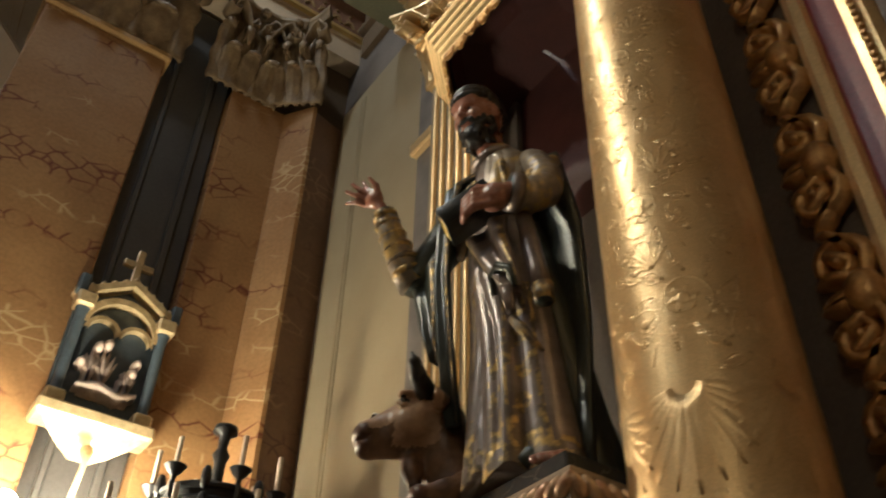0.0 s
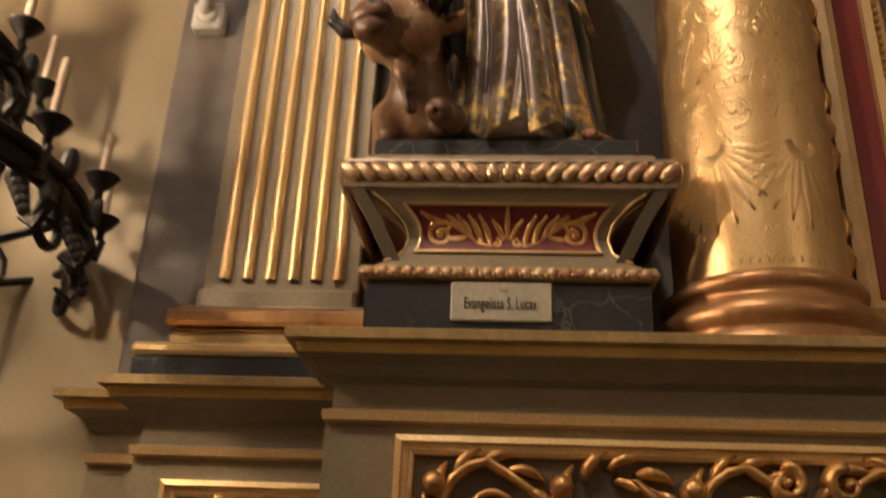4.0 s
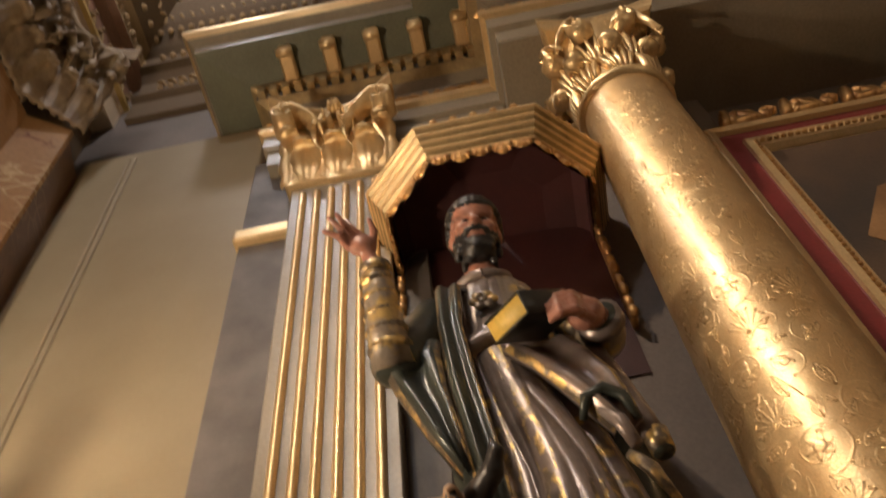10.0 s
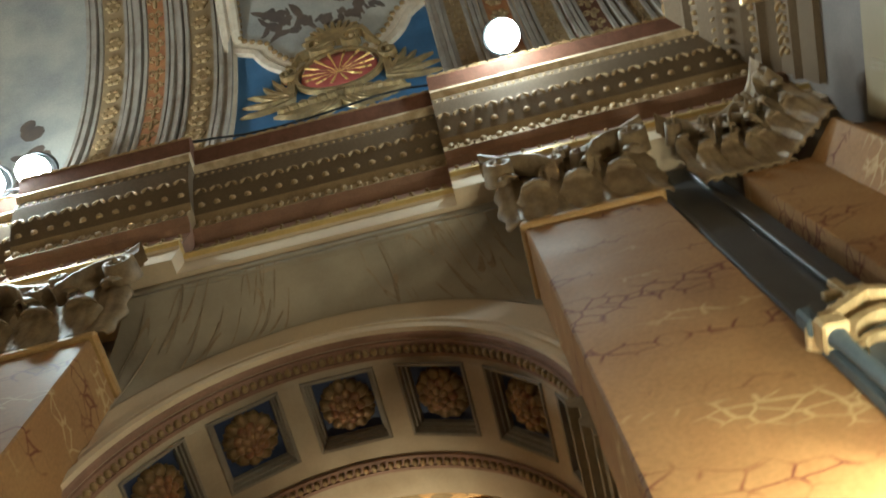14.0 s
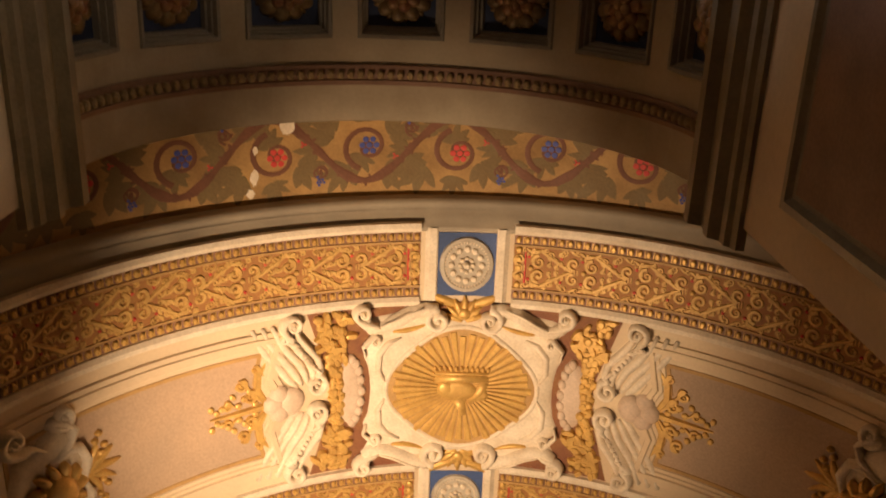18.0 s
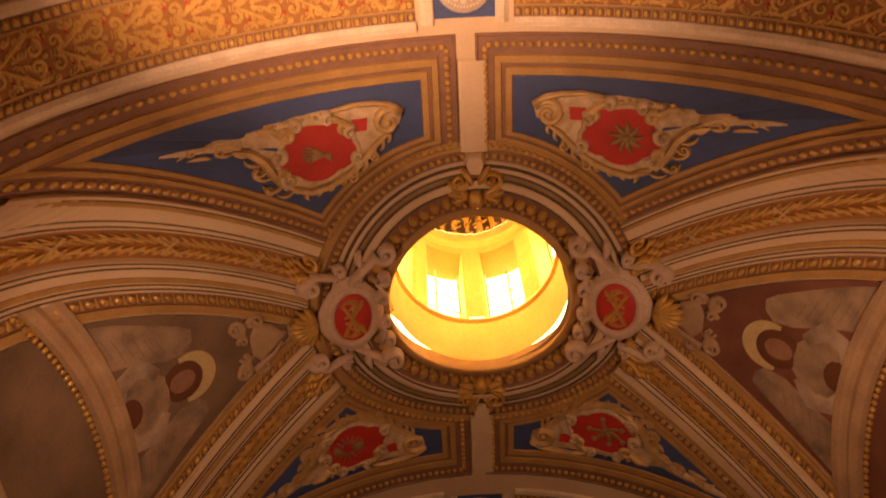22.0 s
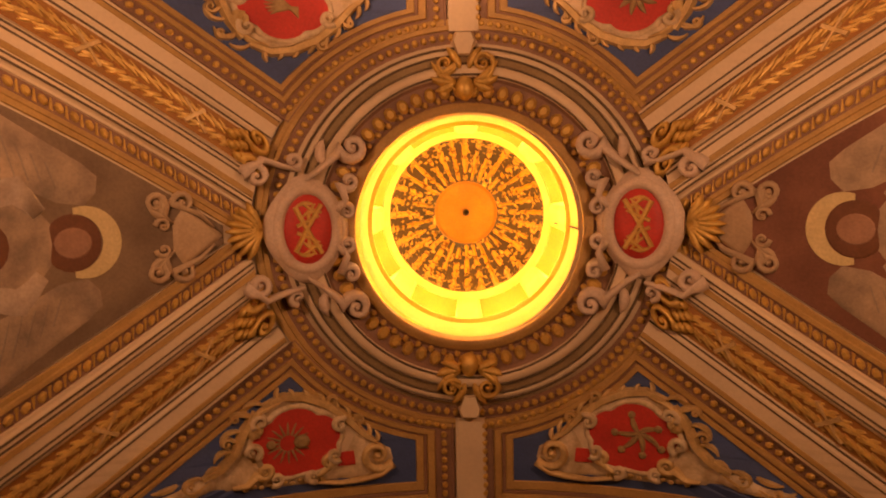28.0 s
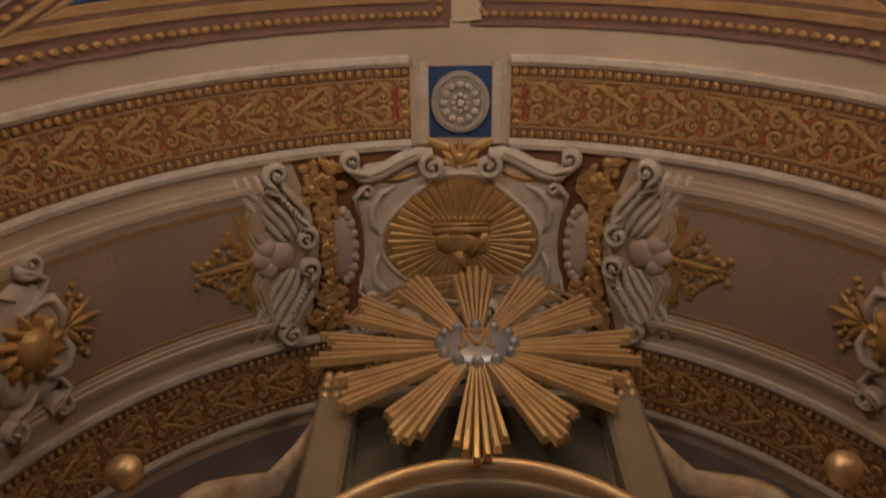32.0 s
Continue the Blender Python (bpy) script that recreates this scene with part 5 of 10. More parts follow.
# keystones of leaves on the axis, and the central ribs
for sy in (-1, 1):
    t = thing("leaf_keystone", "gilt acanthus keystone clasping the lantern surround", "keystone", "leaf keystones", at=(X0, YC + sy * 1.0, ZC + R))
    f = lambda x, y, h: on_plan(x + 0.04, sy * y, h)
    g = Shape().disc((0, 0.88), 0.06, 0.08, 0.08, 14, 0.05)
    for q in (-1, 1):
        g.scroll((q * 0.12, 1.03), 0.07, 1.3, 0, 0.02, 0.06, q, 14, 0.05, [(q * 0.03, 0.84), (q * 0.09, 0.9), (q * 0.17, 0.96)])
        for a, ln in ((0.4, 0.2), (-0.1, 0.17), (-0.7, 0.14)):
            g.leaf((q * 0.06, 0.92), a if q > 0 else math.pi - a, ln, 0.03, 0.05, q * 0.7, 0.05)
        g.leaf((q * 0.03, 1.0), 1.57 - q * 0.3, 0.16, 0.03, 0.05, -q * 0.6, 0.05)
    g.ob("acanthus", STUCCO_GOLD, t, fold=f, smooth=True)
    k = Shape().slab([(-0.05, 1.07), (0.05, 1.07), (0.085, 1.17), (0.06, 1.24), (-0.06, 1.24), (-0.085, 1.17)], 0.09, 0.003, 0.02)
    k.ob("key_block", CREAM, t, fold=f)
    t = thing("crown_rib", "narrow cream rib between two blue panels", "rib", "crown ribs", at=(X0, YC + sy * 1.5, ZC + R))
    Shape().loft([[(x, y, h) for y in (1.24, 1.4, 1.6, 1.8, 1.92)] for x, h in ((-0.1, 0.003), (-0.095, 0.02), (-0.075, 0.026), (0.075, 0.026), (0.095, 0.02), (0.1, 0.003))], False).ob("band", CREAM, t, fold=f)

# red ovals at the sides of the opening
for sx in (-1, 1):
    t = thing("red_oval_cartouche", "white stucco cartouche with a red oval and gilt cipher", "cartouche", "red oval cartouches", at=(X0 + sx * 1.1, YC, ZC + 2.1))
    f = lambda x, y, h: on_plan(sx * (x - 0.085) + 0.07, y - 0.02, h)
    w = Shape()
    w.slab([(1.13 + (0.245 + 0.012 * math.cos(4 * an)) * math.cos(an), (0.325 + 0.014 * math.cos(4 * an)) * math.sin(an)) for an in [2 * math.pi * i / 48 for i in range(48)]], 0.05, 0.06, 0.03)
    for q in (-1, 1):
        w.scroll((0.84, q * 0.5), 0.085, 1.4, 0, 0.04, 0.09, -q, 18, 0.06, [(1.14, q * 0.3), (1.05, q * 0.36), (0.98, q * 0.42), (0.93, q * 0.46)])
        w.scroll((0.87, q * 0.29), 0.058, 1.3, 0, 0.03, 0.08, -q, 16, 0.07, [(0.93, q * 0.08), (0.89, q * 0.18)])
        w.scroll((0.89, q * 0.1), 0.06, 1.2, 0, 0.026, 0.07, q, 14, 0.07)
        w.scroll((1.42, q * 0.33), 0.075, 1.3, 0, 0.032, 0.08, q, 16, 0.06, [(1.16, q * 0.36), (1.27, q * 0.39), (1.38, q * 0.43)])
        w.scroll((1.2, q * 0.42), 0.05, 1.2, 1.57, 0.024, 0.07, -q, 14, 0.05)
        w.leaf((1.02, q * 0.4), q * 1.2, 0.16, 0.035, 0.05, q * 1.0, 0.05)
    w.ob("scroll_frame", SHELLPLASTER, t, fold=f, smooth=True)
    Shape().disc((1.13, 0), 0.145, 0.215, 0.02, 26, 0.108, 0, 0.9).ob("red_oval", RED, t, fold=f, smooth=True)
    Shape().rim(arc((1.13, 0), 0.155, 0, 6.2832, 30, 0.225)[:-1], [(-0.06, 0.1), (-0.045, 0.128), (-0.015, 0.135), (0.0, 0.125), (0.01, 0.112)]).ob("oval_rim", SHELLPLASTER, t, fold=f, smooth=True)
    c = Shape()
    for q in (-1, 1):
        c.stroke([(1.05, -0.15 * q), (1.13, -0.02 * q), (1.21, 0.14 * q)], 0.016, 0.02, 0.127)
        c.stroke([(1.2, 0.02 * q), (1.07, 0.08 * q), (1.16, 0.16 * q)], 0.013, 0.02, 0.127)
        c.leaf((1.05, q * 0.1), 0.4 * q, 0.13, 0.016, 0.014, -q * 1.5, 0.127)
        c.leaf((1.2, q * 0.14), 2.6 * q, 0.12, 0.014, 0.014, q * 1.2, 0.127)
        c.leaf((1.13, q * 0.05), q * 1.57, 0.12, 0.014, 0.014, q, 0.127)
    c.ob("cipher", STUCCO_GOLD, t, "gilt ornament on the oval", fold=f)
    sh = Shape()
    for i in range(-4, 5):
        sh.leaf((1.4, 0), i * 0.3, 0.19, 0.03, 0.06, 0, 0.05)
    tagged(sh.ob("shell", STUCCO_GOLD, t, "gilt scallop shell", fold=f, smooth=True), kind="stuff")

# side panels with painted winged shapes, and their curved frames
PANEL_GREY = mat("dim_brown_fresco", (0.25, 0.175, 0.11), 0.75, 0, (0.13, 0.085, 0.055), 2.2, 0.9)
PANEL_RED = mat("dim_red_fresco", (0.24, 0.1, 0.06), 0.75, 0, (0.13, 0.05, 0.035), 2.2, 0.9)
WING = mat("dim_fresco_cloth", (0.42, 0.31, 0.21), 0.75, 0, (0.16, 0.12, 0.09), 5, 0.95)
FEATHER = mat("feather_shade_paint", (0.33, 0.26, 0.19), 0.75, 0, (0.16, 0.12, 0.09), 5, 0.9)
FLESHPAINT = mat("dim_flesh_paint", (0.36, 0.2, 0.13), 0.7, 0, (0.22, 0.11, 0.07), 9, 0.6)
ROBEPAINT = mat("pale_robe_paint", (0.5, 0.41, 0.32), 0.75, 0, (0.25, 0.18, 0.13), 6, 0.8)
ARCHBROWN = mat("brown_cream_plaster", (0.5, 0.36, 0.22), 0.65, 0, (0.3, 0.19, 0.11), 3, 0.7)
HALO = mat("halo_paint", (0.62, 0.5, 0.26), 0.6, 0, None, 8, 0.3)
for sx in (-1, 1):
    t = thing("vault_painting", "dim painted vault panel with a pale halo and wings", "painting", "side panels", at=(X0 + sx * 2.0, YC, ZC + 1.0))
    f = lambda u, y, h: (X0 + sx * (R - h) * math.sin(u / R), YC + y, ZC + (R - h) * math.cos(u / R))
    half = lambda u: max(0.0, 0.75 * R * math.sin(u / R) - 1.02)
    us = [1.5 + 2.3 * i / 24 for i in range(25)]
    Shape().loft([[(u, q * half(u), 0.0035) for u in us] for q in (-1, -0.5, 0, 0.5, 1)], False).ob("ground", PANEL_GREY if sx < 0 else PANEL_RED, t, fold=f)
    Shape().disc((2.37, 0), 0.16, 0.16, 0.004, 20, 0.006).ob("dark_round", VINE, t, fold=f)
    outer = arc((2.3, 0), 0.2, math.pi - 1.9, math.pi + 1.9, 20)
    inner = arc((2.36, 0), 0.155, math.pi + 1.6, math.pi - 1.6, 20)
    Shape().loft([[(u, y, h) for u, y in outer] for h in (0.004, 0.012)] + [[(u, y, 0.012) for u, y in inner[::-1]]], False).ob("halo", HALO, t, "pale crescent halo", fold=f)
    Shape().disc((2.37, 0), 0.105, 0.085, 0.006, 16, 0.011).ob("plain_oval", FLESHPAINT, t, fold=f)
    for q in (-1, 1):
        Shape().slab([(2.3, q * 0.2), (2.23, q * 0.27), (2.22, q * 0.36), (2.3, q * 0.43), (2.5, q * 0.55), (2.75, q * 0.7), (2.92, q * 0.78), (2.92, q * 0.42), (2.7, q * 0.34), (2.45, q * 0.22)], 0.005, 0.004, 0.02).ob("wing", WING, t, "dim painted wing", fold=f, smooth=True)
        fe = Shape()
        for k in range(6):
            fe.stroke([(2.45 + 0.07 * k, q * (0.3 + 0.02 * k)), (2.5 + 0.075 * k, q * (0.44 + 0.045 * k))], 0.006, 0.003, 0.009)
        tagged(fe.ob("feather_line", FEATHER, t, fold=f), kind="stuff")
        Shape().stroke([(2.55, q * 0.16), (2.66, q * 0.3), (2.82, q * 0.24), (2.9, q * 0.06)], [0.05, 0.085, 0.085, 0.05], 0.008, 0.006).ob("sleeve", ROBEPAINT, t, fold=f, smooth=True)
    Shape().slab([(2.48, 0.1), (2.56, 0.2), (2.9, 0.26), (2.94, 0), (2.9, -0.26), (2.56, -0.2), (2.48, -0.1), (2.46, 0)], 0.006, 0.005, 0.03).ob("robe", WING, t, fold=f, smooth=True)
    Shape().disc((2.8, 0.0), 0.09, 0.12, 0.006, 12, 0.012).ob("dark_fold", VINE, t, fold=f)
    c = Shape().slab([(1.5, 0.0), (1.62, 0.09), (1.74, 0.17), (1.8, 0.08), (1.8, -0.08), (1.74, -0.17), (1.62, -0.09)], 0.02, 0.004, 0.015)
    for q in (-1, 1):
        c.scroll((1.74, q * 0.2), 0.065, 1.3, 0, 0.022, 0.03, q, 14, 0.02, [(1.56, q * 0.05), (1.64, q * 0.13)])
        c.scroll((1.9, q * 0.2), 0.06, 1.3, 3.14, 0.02, 0.03, -q, 14, 0.01, [(1.8, q * 0.08), (1.86, q * 0.14)])
        c.scroll((1.86, q * 0.07), 0.045, 1.2, 0, 0.016, 0.03, q, 12, 0.01)
        for k in range(4):
            c.leaf((1.84, q * 0.12), q * (0.2 + 0.45 * k), 0.12, 0.02, 0.025, q * 0.8, 0.008)
    tagged(c.ob("corner_scroll", ARCHBROWN, t, "brown-cream painted scroll cluster", fold=f, smooth=True), kind="stuff")
    # curved outer frame over the side opening
    o = arc((5.6, 0.0), 2.62, math.pi - 0.5, math.pi + 0.5, 30)
    Shape().rim(o, [(-0.16, 0.004), (-0.15, 0.03), (-0.1, 0.035), (-0.08, 0.02), (-0.04, 0.02), (0.0, 0.045), (0.07, 0.05), (0.085, 0.0)], False).ob("curved_frame", ARCHBROWN, t, fold=f)
    Shape().eggs(arc((5.6, 0.0), 2.5, math.pi - 0.5, math.pi + 0.5, 40), 0.055, 0.02, 0.022, 0.02, 0.02).ob("egg_moulding", STUCCO_GOLD, t, fold=f)

XL = X0 + 0.06
# lantern
t = thing("lantern", "yellow plastered lantern drum with eight windows and a gilt rayed cap", "lantern", at=(XL, YC, ZC + R + 0.1))
# Orange puts the shade of the heads, away from direct sky, into their colour.
WINDOWHEAD = mat("orange_reveal_shade", (0.6, 0.27, 0.05), 0.7, 0, (0.45, 0.18, 0.03), 5, 0.5)
WB, WT, ZD, RD = 8.02, 9.18, 9.56, 0.722
s = Shape()
n = 64


def ring(r, z):
    return [(XL + r * math.cos(2 * math.pi * i / n), YC + r * math.sin(2 * math.pi * i / n), z) for i in range(n)]


s.loft([ring(RD, 7.42), ring(RD, WB - 0.06), ring(RD - 0.03, WB - 0.05), ring(RD - 0.03, WB - 0.02), ring(RD, WB)], True)
s.ob("lower_wall", DRUM, t)
s = Shape()
s.loft([ring(RD, WT), ring(RD, WT + 0.12), ring(RD - 0.05, WT + 0.16), ring(RD - 0.05, WT + 0.22), ring(RD - 0.02, WT + 0.28), ring(RD - 0.02, ZD)], True)
Shape().loft([ring(RD, WT), ring(RD + 0.3, WT - 0.04)], True).ob("window_head", WINDOWHEAD, t, "window heads with their shade put in as orange")
sl = Shape().loft([ring(RD, WB), ring(RD + 0.3, WB + 0.06)], True)
sl.ob("window_sill", DRUM, t)
for i in range(8):
    a0 = 2 * math.pi * (i + 0.5) / 8 + 0.26
    a1 = 2 * math.pi * (i + 1.5) / 8 - 0.26
    pts = [(a0 + (a1 - a0) * j / 6) for j in range(7)]
    prof = [(RD + 0.3, pts[0])] + [(RD - (0.025 if 0 < j < 6 else 0), a) for j, a in enumerate(pts)] + [(RD + 0.3, pts[-1])]
    p = Shape().loft([[(XL + r * math.cos(a), YC + r * math.sin(a), z) for r, a in prof] for z in (WB, WT)], False)
    p.ob("pier", DRUM, t)
s.ob("upper_wall", DRUM, t)
for i in range(8):
    a = 2 * math.pi * (i + 0.5) / 8
    w = Shape()
    wide = 2 * (RD + 0.2) * math.sin(0.26)
    c = Vector((XL + (RD + 0.22) * math.cos(a), YC + (RD + 0.22) * math.sin(a), 0))
    tn = Vector((-math.sin(a), math.cos(a), 0))
    for d in (-0.5, 0, 0.5):
        p = c + tn * (d * wide)
        w.tube([p + Vector((0, 0, WB)), p + Vector((0, 0, WT))], 0.012, 5)
    for j in range(6):
        z = WB + (WT - WB) * j / 5
        w.tube([c - tn * (wide / 2) + Vector((0, 0, z)), c + tn * (wide / 2) + Vector((0, 0, z))], 0.009, 5)
    w.ob("window_frame", CREAM, t, "pale glazing bars")
cap = Shape()
prof = [(0.70, 0.0), (0.69, 0.12), (0.64, 0.27), (0.55, 0.4), (0.42, 0.51), (0.29, 0.57)]
cap.loft([ring(r, ZD + z) for r, z in prof], True)
cap.ob("cap", FLAKED, t, "dark flaking painted cap", smooth=True)
rays = Shape()
rnd = random.Random(77)
fine = []
for (r0, z0), (r1, z1) in zip(prof, prof[1:]):
    fine += [(r0 + (r1 - r0) * k / 4, z0 + (z1 - z0) * k / 4) for k in range(4)]
for i in range(32):
    a = 2 * math.pi * i / 32
    for p0, p1 in zip(fine, fine[1:]):
        if rnd.random() < 0.12:
            continue
        v = []
        j = rnd.uniform(0.6, 1.25)
        for r, z in (p0, p1):
            w = 0.03 * (0.3 + r) * j
            for d, q in ((-w, 0.0), (0, 0.016), (w, 0.0)):
                v.append((XL + (r - q) * math.cos(a) - d * math.sin(a), YC + (r - q) * math.sin(a) + d * math.cos(a), ZD + z - q))
        rays.add(v, [(0, 1, 4, 3), (1, 2, 5, 4)])
for i in range(110):
    a, k = rnd.uniform(0, 6.283), rnd.randrange(len(fine) - 1)
    r, z = fine[k]
    w, u = rnd.uniform(0.008, 0.022), rnd.uniform(0.02, 0.06)
    r1, z1 = fine[k + 1]
    rays.add([(XL + (rr - 0.012) * math.cos(a + d), YC + (rr - 0.012) * math.sin(a + d), ZD + zz - 0.012) for rr, zz, d in ((r, z, -w), (r, z, w), (r1, z1, u), (r1, z1, -w * 0.5))], [(0, 1, 2, 3)])
tagged(rays.ob("gilt_ray", FLAKED_GOLD, t, "flaking gilt rays"), kind="stuff")
Shape().loft([ring(0.3, ZD + 0.56), ring(0.27, ZD + 0.545), ring(0.05, ZD + 0.56), ring(0.005, ZD + 0.56)], True).ob("centre_disc", OCHRE_BRIGHT, t, "orange centre disc")
Shape().lathe([(0.0, -0.06), (0.02, -0.05), (0.03, -0.02), (0.015, 0.0)], 10, (XL, YC, ZD + 0.55)).ob("hook", IRON, t)
s = Shape()
s.loft([ring(1.6, 7.95), ring(1.6, 9.6), ring(0.9, 10.6), ring(0.02, 10.7)], True)
tagged(s.ob("backdrop", SKYGLOW), "bright hazy daylight outside the lantern windows", "sky", kind="structure")
wire = Shape().tube([(XL + 0.69, YC + 0.05, 8.7), (XL + 0.72, YC + 0.04, 8.1), (XL + 0.71, YC + 0.03, 7.5), (XL + 0.8, YC + 0.02, 7.28), (XL + 0.98, YC, 7.16)], 0.006, 5)
tagged(wire.ob("cable", IRON), "thin dark cable hanging from the lantern window", "cable")

# ---- walls and floors ----


def wall_block(name, label, x0, x1, y0, y1, z0, z1, material):
    return tagged(Shape().box(x0, x1, y0, y1, z0, z1).ob(name, material), label, "wall", kind="structure")


wall_block("floor", "grey stone floor of church and chapel", -9, 4, -9, 20, -0.2, 0.0, STONEFLOOR)
wall_block("wall_chapel_west", "plain plaster side wall of the chapel", X0 - R - 0.35, X0 - R, 6.3, 17.2, 0, 4.6, CREAM)
wall_block("wall_chapel_east", "plain plaster side wall of the chapel", X0 + R, X0 + R + 0.35, 6.3, 17.2, 0, 4.6, CREAM)
wall_block("wall_chapel_end", "dark painted end wall behind the chapel altar", X0 - R - 0.35, X0 + R + 0.35, 16.75, 17.05, 0, 8, DARKBOARD)
for sx, nm in ((-1, "west"), (1, "east")):
    s = Shape()
    pr = [(0.0, 4.17), (0.06, 4.17), (0.08, 4.23), (0.16, 4.29), (0.17, 4.37), (0.24, 4.40), (0.24, 4.45), (0.0, 4.45)]
    s.loft([[(X0 + sx * (R - d), y, z) for d, z in pr] for y in (7.2, 16.7)], True, True)
    tagged(s.ob("trim", WHITE), "white cornice along the chapel wall", "cornice", kind="structure")

# thick wall with the coffered arch
YF, YB = 5.1, 6.36
s = Shape()
na = 40
ar = [(XA - RA * math.cos(math.pi * i / na), ZA + RA * math.sin(math.pi * i / na)) for i in range(na + 1)]
low = [(XA - RA, 0.0)] + ar + [(XA + RA, 0.0)]
for y, d in ((YF, 0), (YB, 0)):
    L, Rr, T = -8.0, 0.63, 9.2
    outer = [(L, 0.0)] + [(L + (Rr - L) * i / na, T) for i in range(na + 1)] + [(Rr, 0.0)]
    v = [(x, y, z) for x, z in low] + [(x, y, z) for x, z in outer]
    m = len(low)
    s.add(v, [(i, i + 1, m + i + 1, m + i) for i in range(m - 1)])
s.loft([[(x, y, z) for x, z in low[:2]] for y in (YF, YB)], False)
s.loft([[(x, y, z) for x, z in low[-2:]] for y in (YF, YB)], False)
tagged(s.ob("wall_north", CREAM), "cream plaster wall round the coffered arch", "wall", kind="structure")

# coffered soffit: ribs, sunk coffers with rosettes


def on_soffit(u, y, h):
    a = u / RA
    return (XA + (RA - h) * math.sin(a), y, ZA + (RA - h) * math.cos(a))


CARVEDBRONZE = mat("bronzed_gilding", (0.3, 0.2, 0.085), 0.45, 0.3, (0.13, 0.075, 0.03), 18, 0.8)
ROSEGOLD = mat("reddish_gilding", (0.26, 0.115, 0.06), 0.4, 0.35, (0.5, 0.34, 0.14), 16, 0.7)
# ARCHCREAM is the cream plaster darkened, with the soffit's shade in its colour.
ARCHCREAM = mat("shaded_arch_plaster", (0.5, 0.41, 0.28), 0.7, 0, (0.33, 0.25, 0.16), 2.5, 0.7, 0.06, 45, grained=0.14)
NAVY = mat("navy_coffer_paint", (0.03, 0.048, 0.12), 0.6, 0, (0.02, 0.028, 0.06), 5, 0.6)
COFFERGREY = mat("grey_coffer_paint", (0.3, 0.26, 0.2), 0.65, 0, (0.22, 0.19, 0.16), 6, 0.7)
NC = 7
t = thing("coffered_arch", "cream coffered arch soffit with egg mouldings", "arch", at=(XA, 5.6, ZA + RA))
pitch = math.pi * RA / NC
y0, y1 = 5.32, 5.86
hw = pitch * 0.37
for i in range(NC + 1):
    u = (i - NC / 2) * pitch
    w = pitch / 2 - hw
    us = [u - w, u + w] if 0 < i < NC else ([u, u + w] if i == 0 else [u - w, u])
    Shape().loft([[(k, y, 0.0) for k in us] for y in (y0, y1)], False).ob("coffer_rib", ARCHCREAM, t, fold=on_soffit)
us = [(-0.5 + i / 60) * math.pi * RA for i in range(61)]
for ya, yb in ((YF, y0), (y1, YB)):
    Shape().loft([[(u, y, 0.0) for u in us] for y in (ya, yb)], False).ob("soffit_band", ARCHCREAM, t, fold=on_soffit)
for i in range(NC):
    u = (i - (NC - 1) / 2) * pitch
    o = [(u - hw, y0), (u + hw, y0), (u + hw, y1), (u - hw, y1)]
    c = Shape().rim(o, [(-0.012, 0.0), (-0.006, 0.014), (0.012, 0.012), (0.02, -0.02), (0.03, -0.02), (0.036, -0.05), (0.05, -0.05), (0.055, -0.085)])
    cf = c.ob("coffer", COFFERGREY, t, "grey stepped coffer frame", fold=on_soffit)
    Shape().slab(inset(o, 0.05), 0.004, -0.088).ob("coffer_ground", NAVY, cf, fold=on_soffit)
    r = Shape()
    m = (y0 + y1) / 2
    for k in range(11):
        a = 2 * math.pi * k / 11
        r.disc((u + 0.125 * math.cos(a), m + 0.14 * math.sin(a)), 0.062, 0.048, 0.05, 10, -0.085, a)
        r.leaf((u + 0.1 * math.cos(a + 0.28), m + 0.11 * math.sin(a + 0.28)), a + 0.28, 0.085, 0.026, 0.03, 0.2, -0.085)
    ro = Shape()
    for n, rr, wd, hh in ((9, 0.08, 0.045, -0.05), (6, 0.045, 0.036, -0.025)):
        for k in range(n):
            a = 2 * math.pi * k / n + rr * 9
            ro.disc((u + rr * math.cos(a), m + rr * 1.1 * math.sin(a)), wd * 1.1, wd * 0.9, 0.04, 8, hh, a)
    ro.ball((u, m, 0.0), 0.03, 10, 7)
    tagged(ro.ob("rosette_heart", ROSEGOLD, cf, "reddish gilt rosette heart", fold=on_soffit, smooth=True), kind="stuff")
    tagged(r.ob("rosette", CARVEDBRONZE, cf, "dull gilt rosette", fold=on_soffit, smooth=True), kind="stuff")
e = Shape()
for y in (5.2, 6.08):
    e.eggs([(us[0], y), (us[-1], y)], 0.06, 0.024, 0.03, 0.03, 0.01)
tagged(e.ob("egg_moulding", STUCCO_DULL, t, fold=on_soffit), kind="stuff")
b = Shape()
for y in (5.2, 6.08):
    b.loft([[(u, y + d, h) for u in us] for d, h in ((-0.06, 0.001), (-0.055, 0.02), (-0.035, 0.022), (-0.033, 0.008), (0.033, 0.008), (0.035, 0.018), (0.06, 0.018), (0.065, 0.001))], False)
b.loft([[(u, y, h) for u in us] for y, h in ((5.085, -0.14), (5.085, 0.0), (5.1, 0.008), (5.13, 0.01), (5.135, 0.002))], False)
b.ob("moulding", BROWN, t, fold=on_soffit)

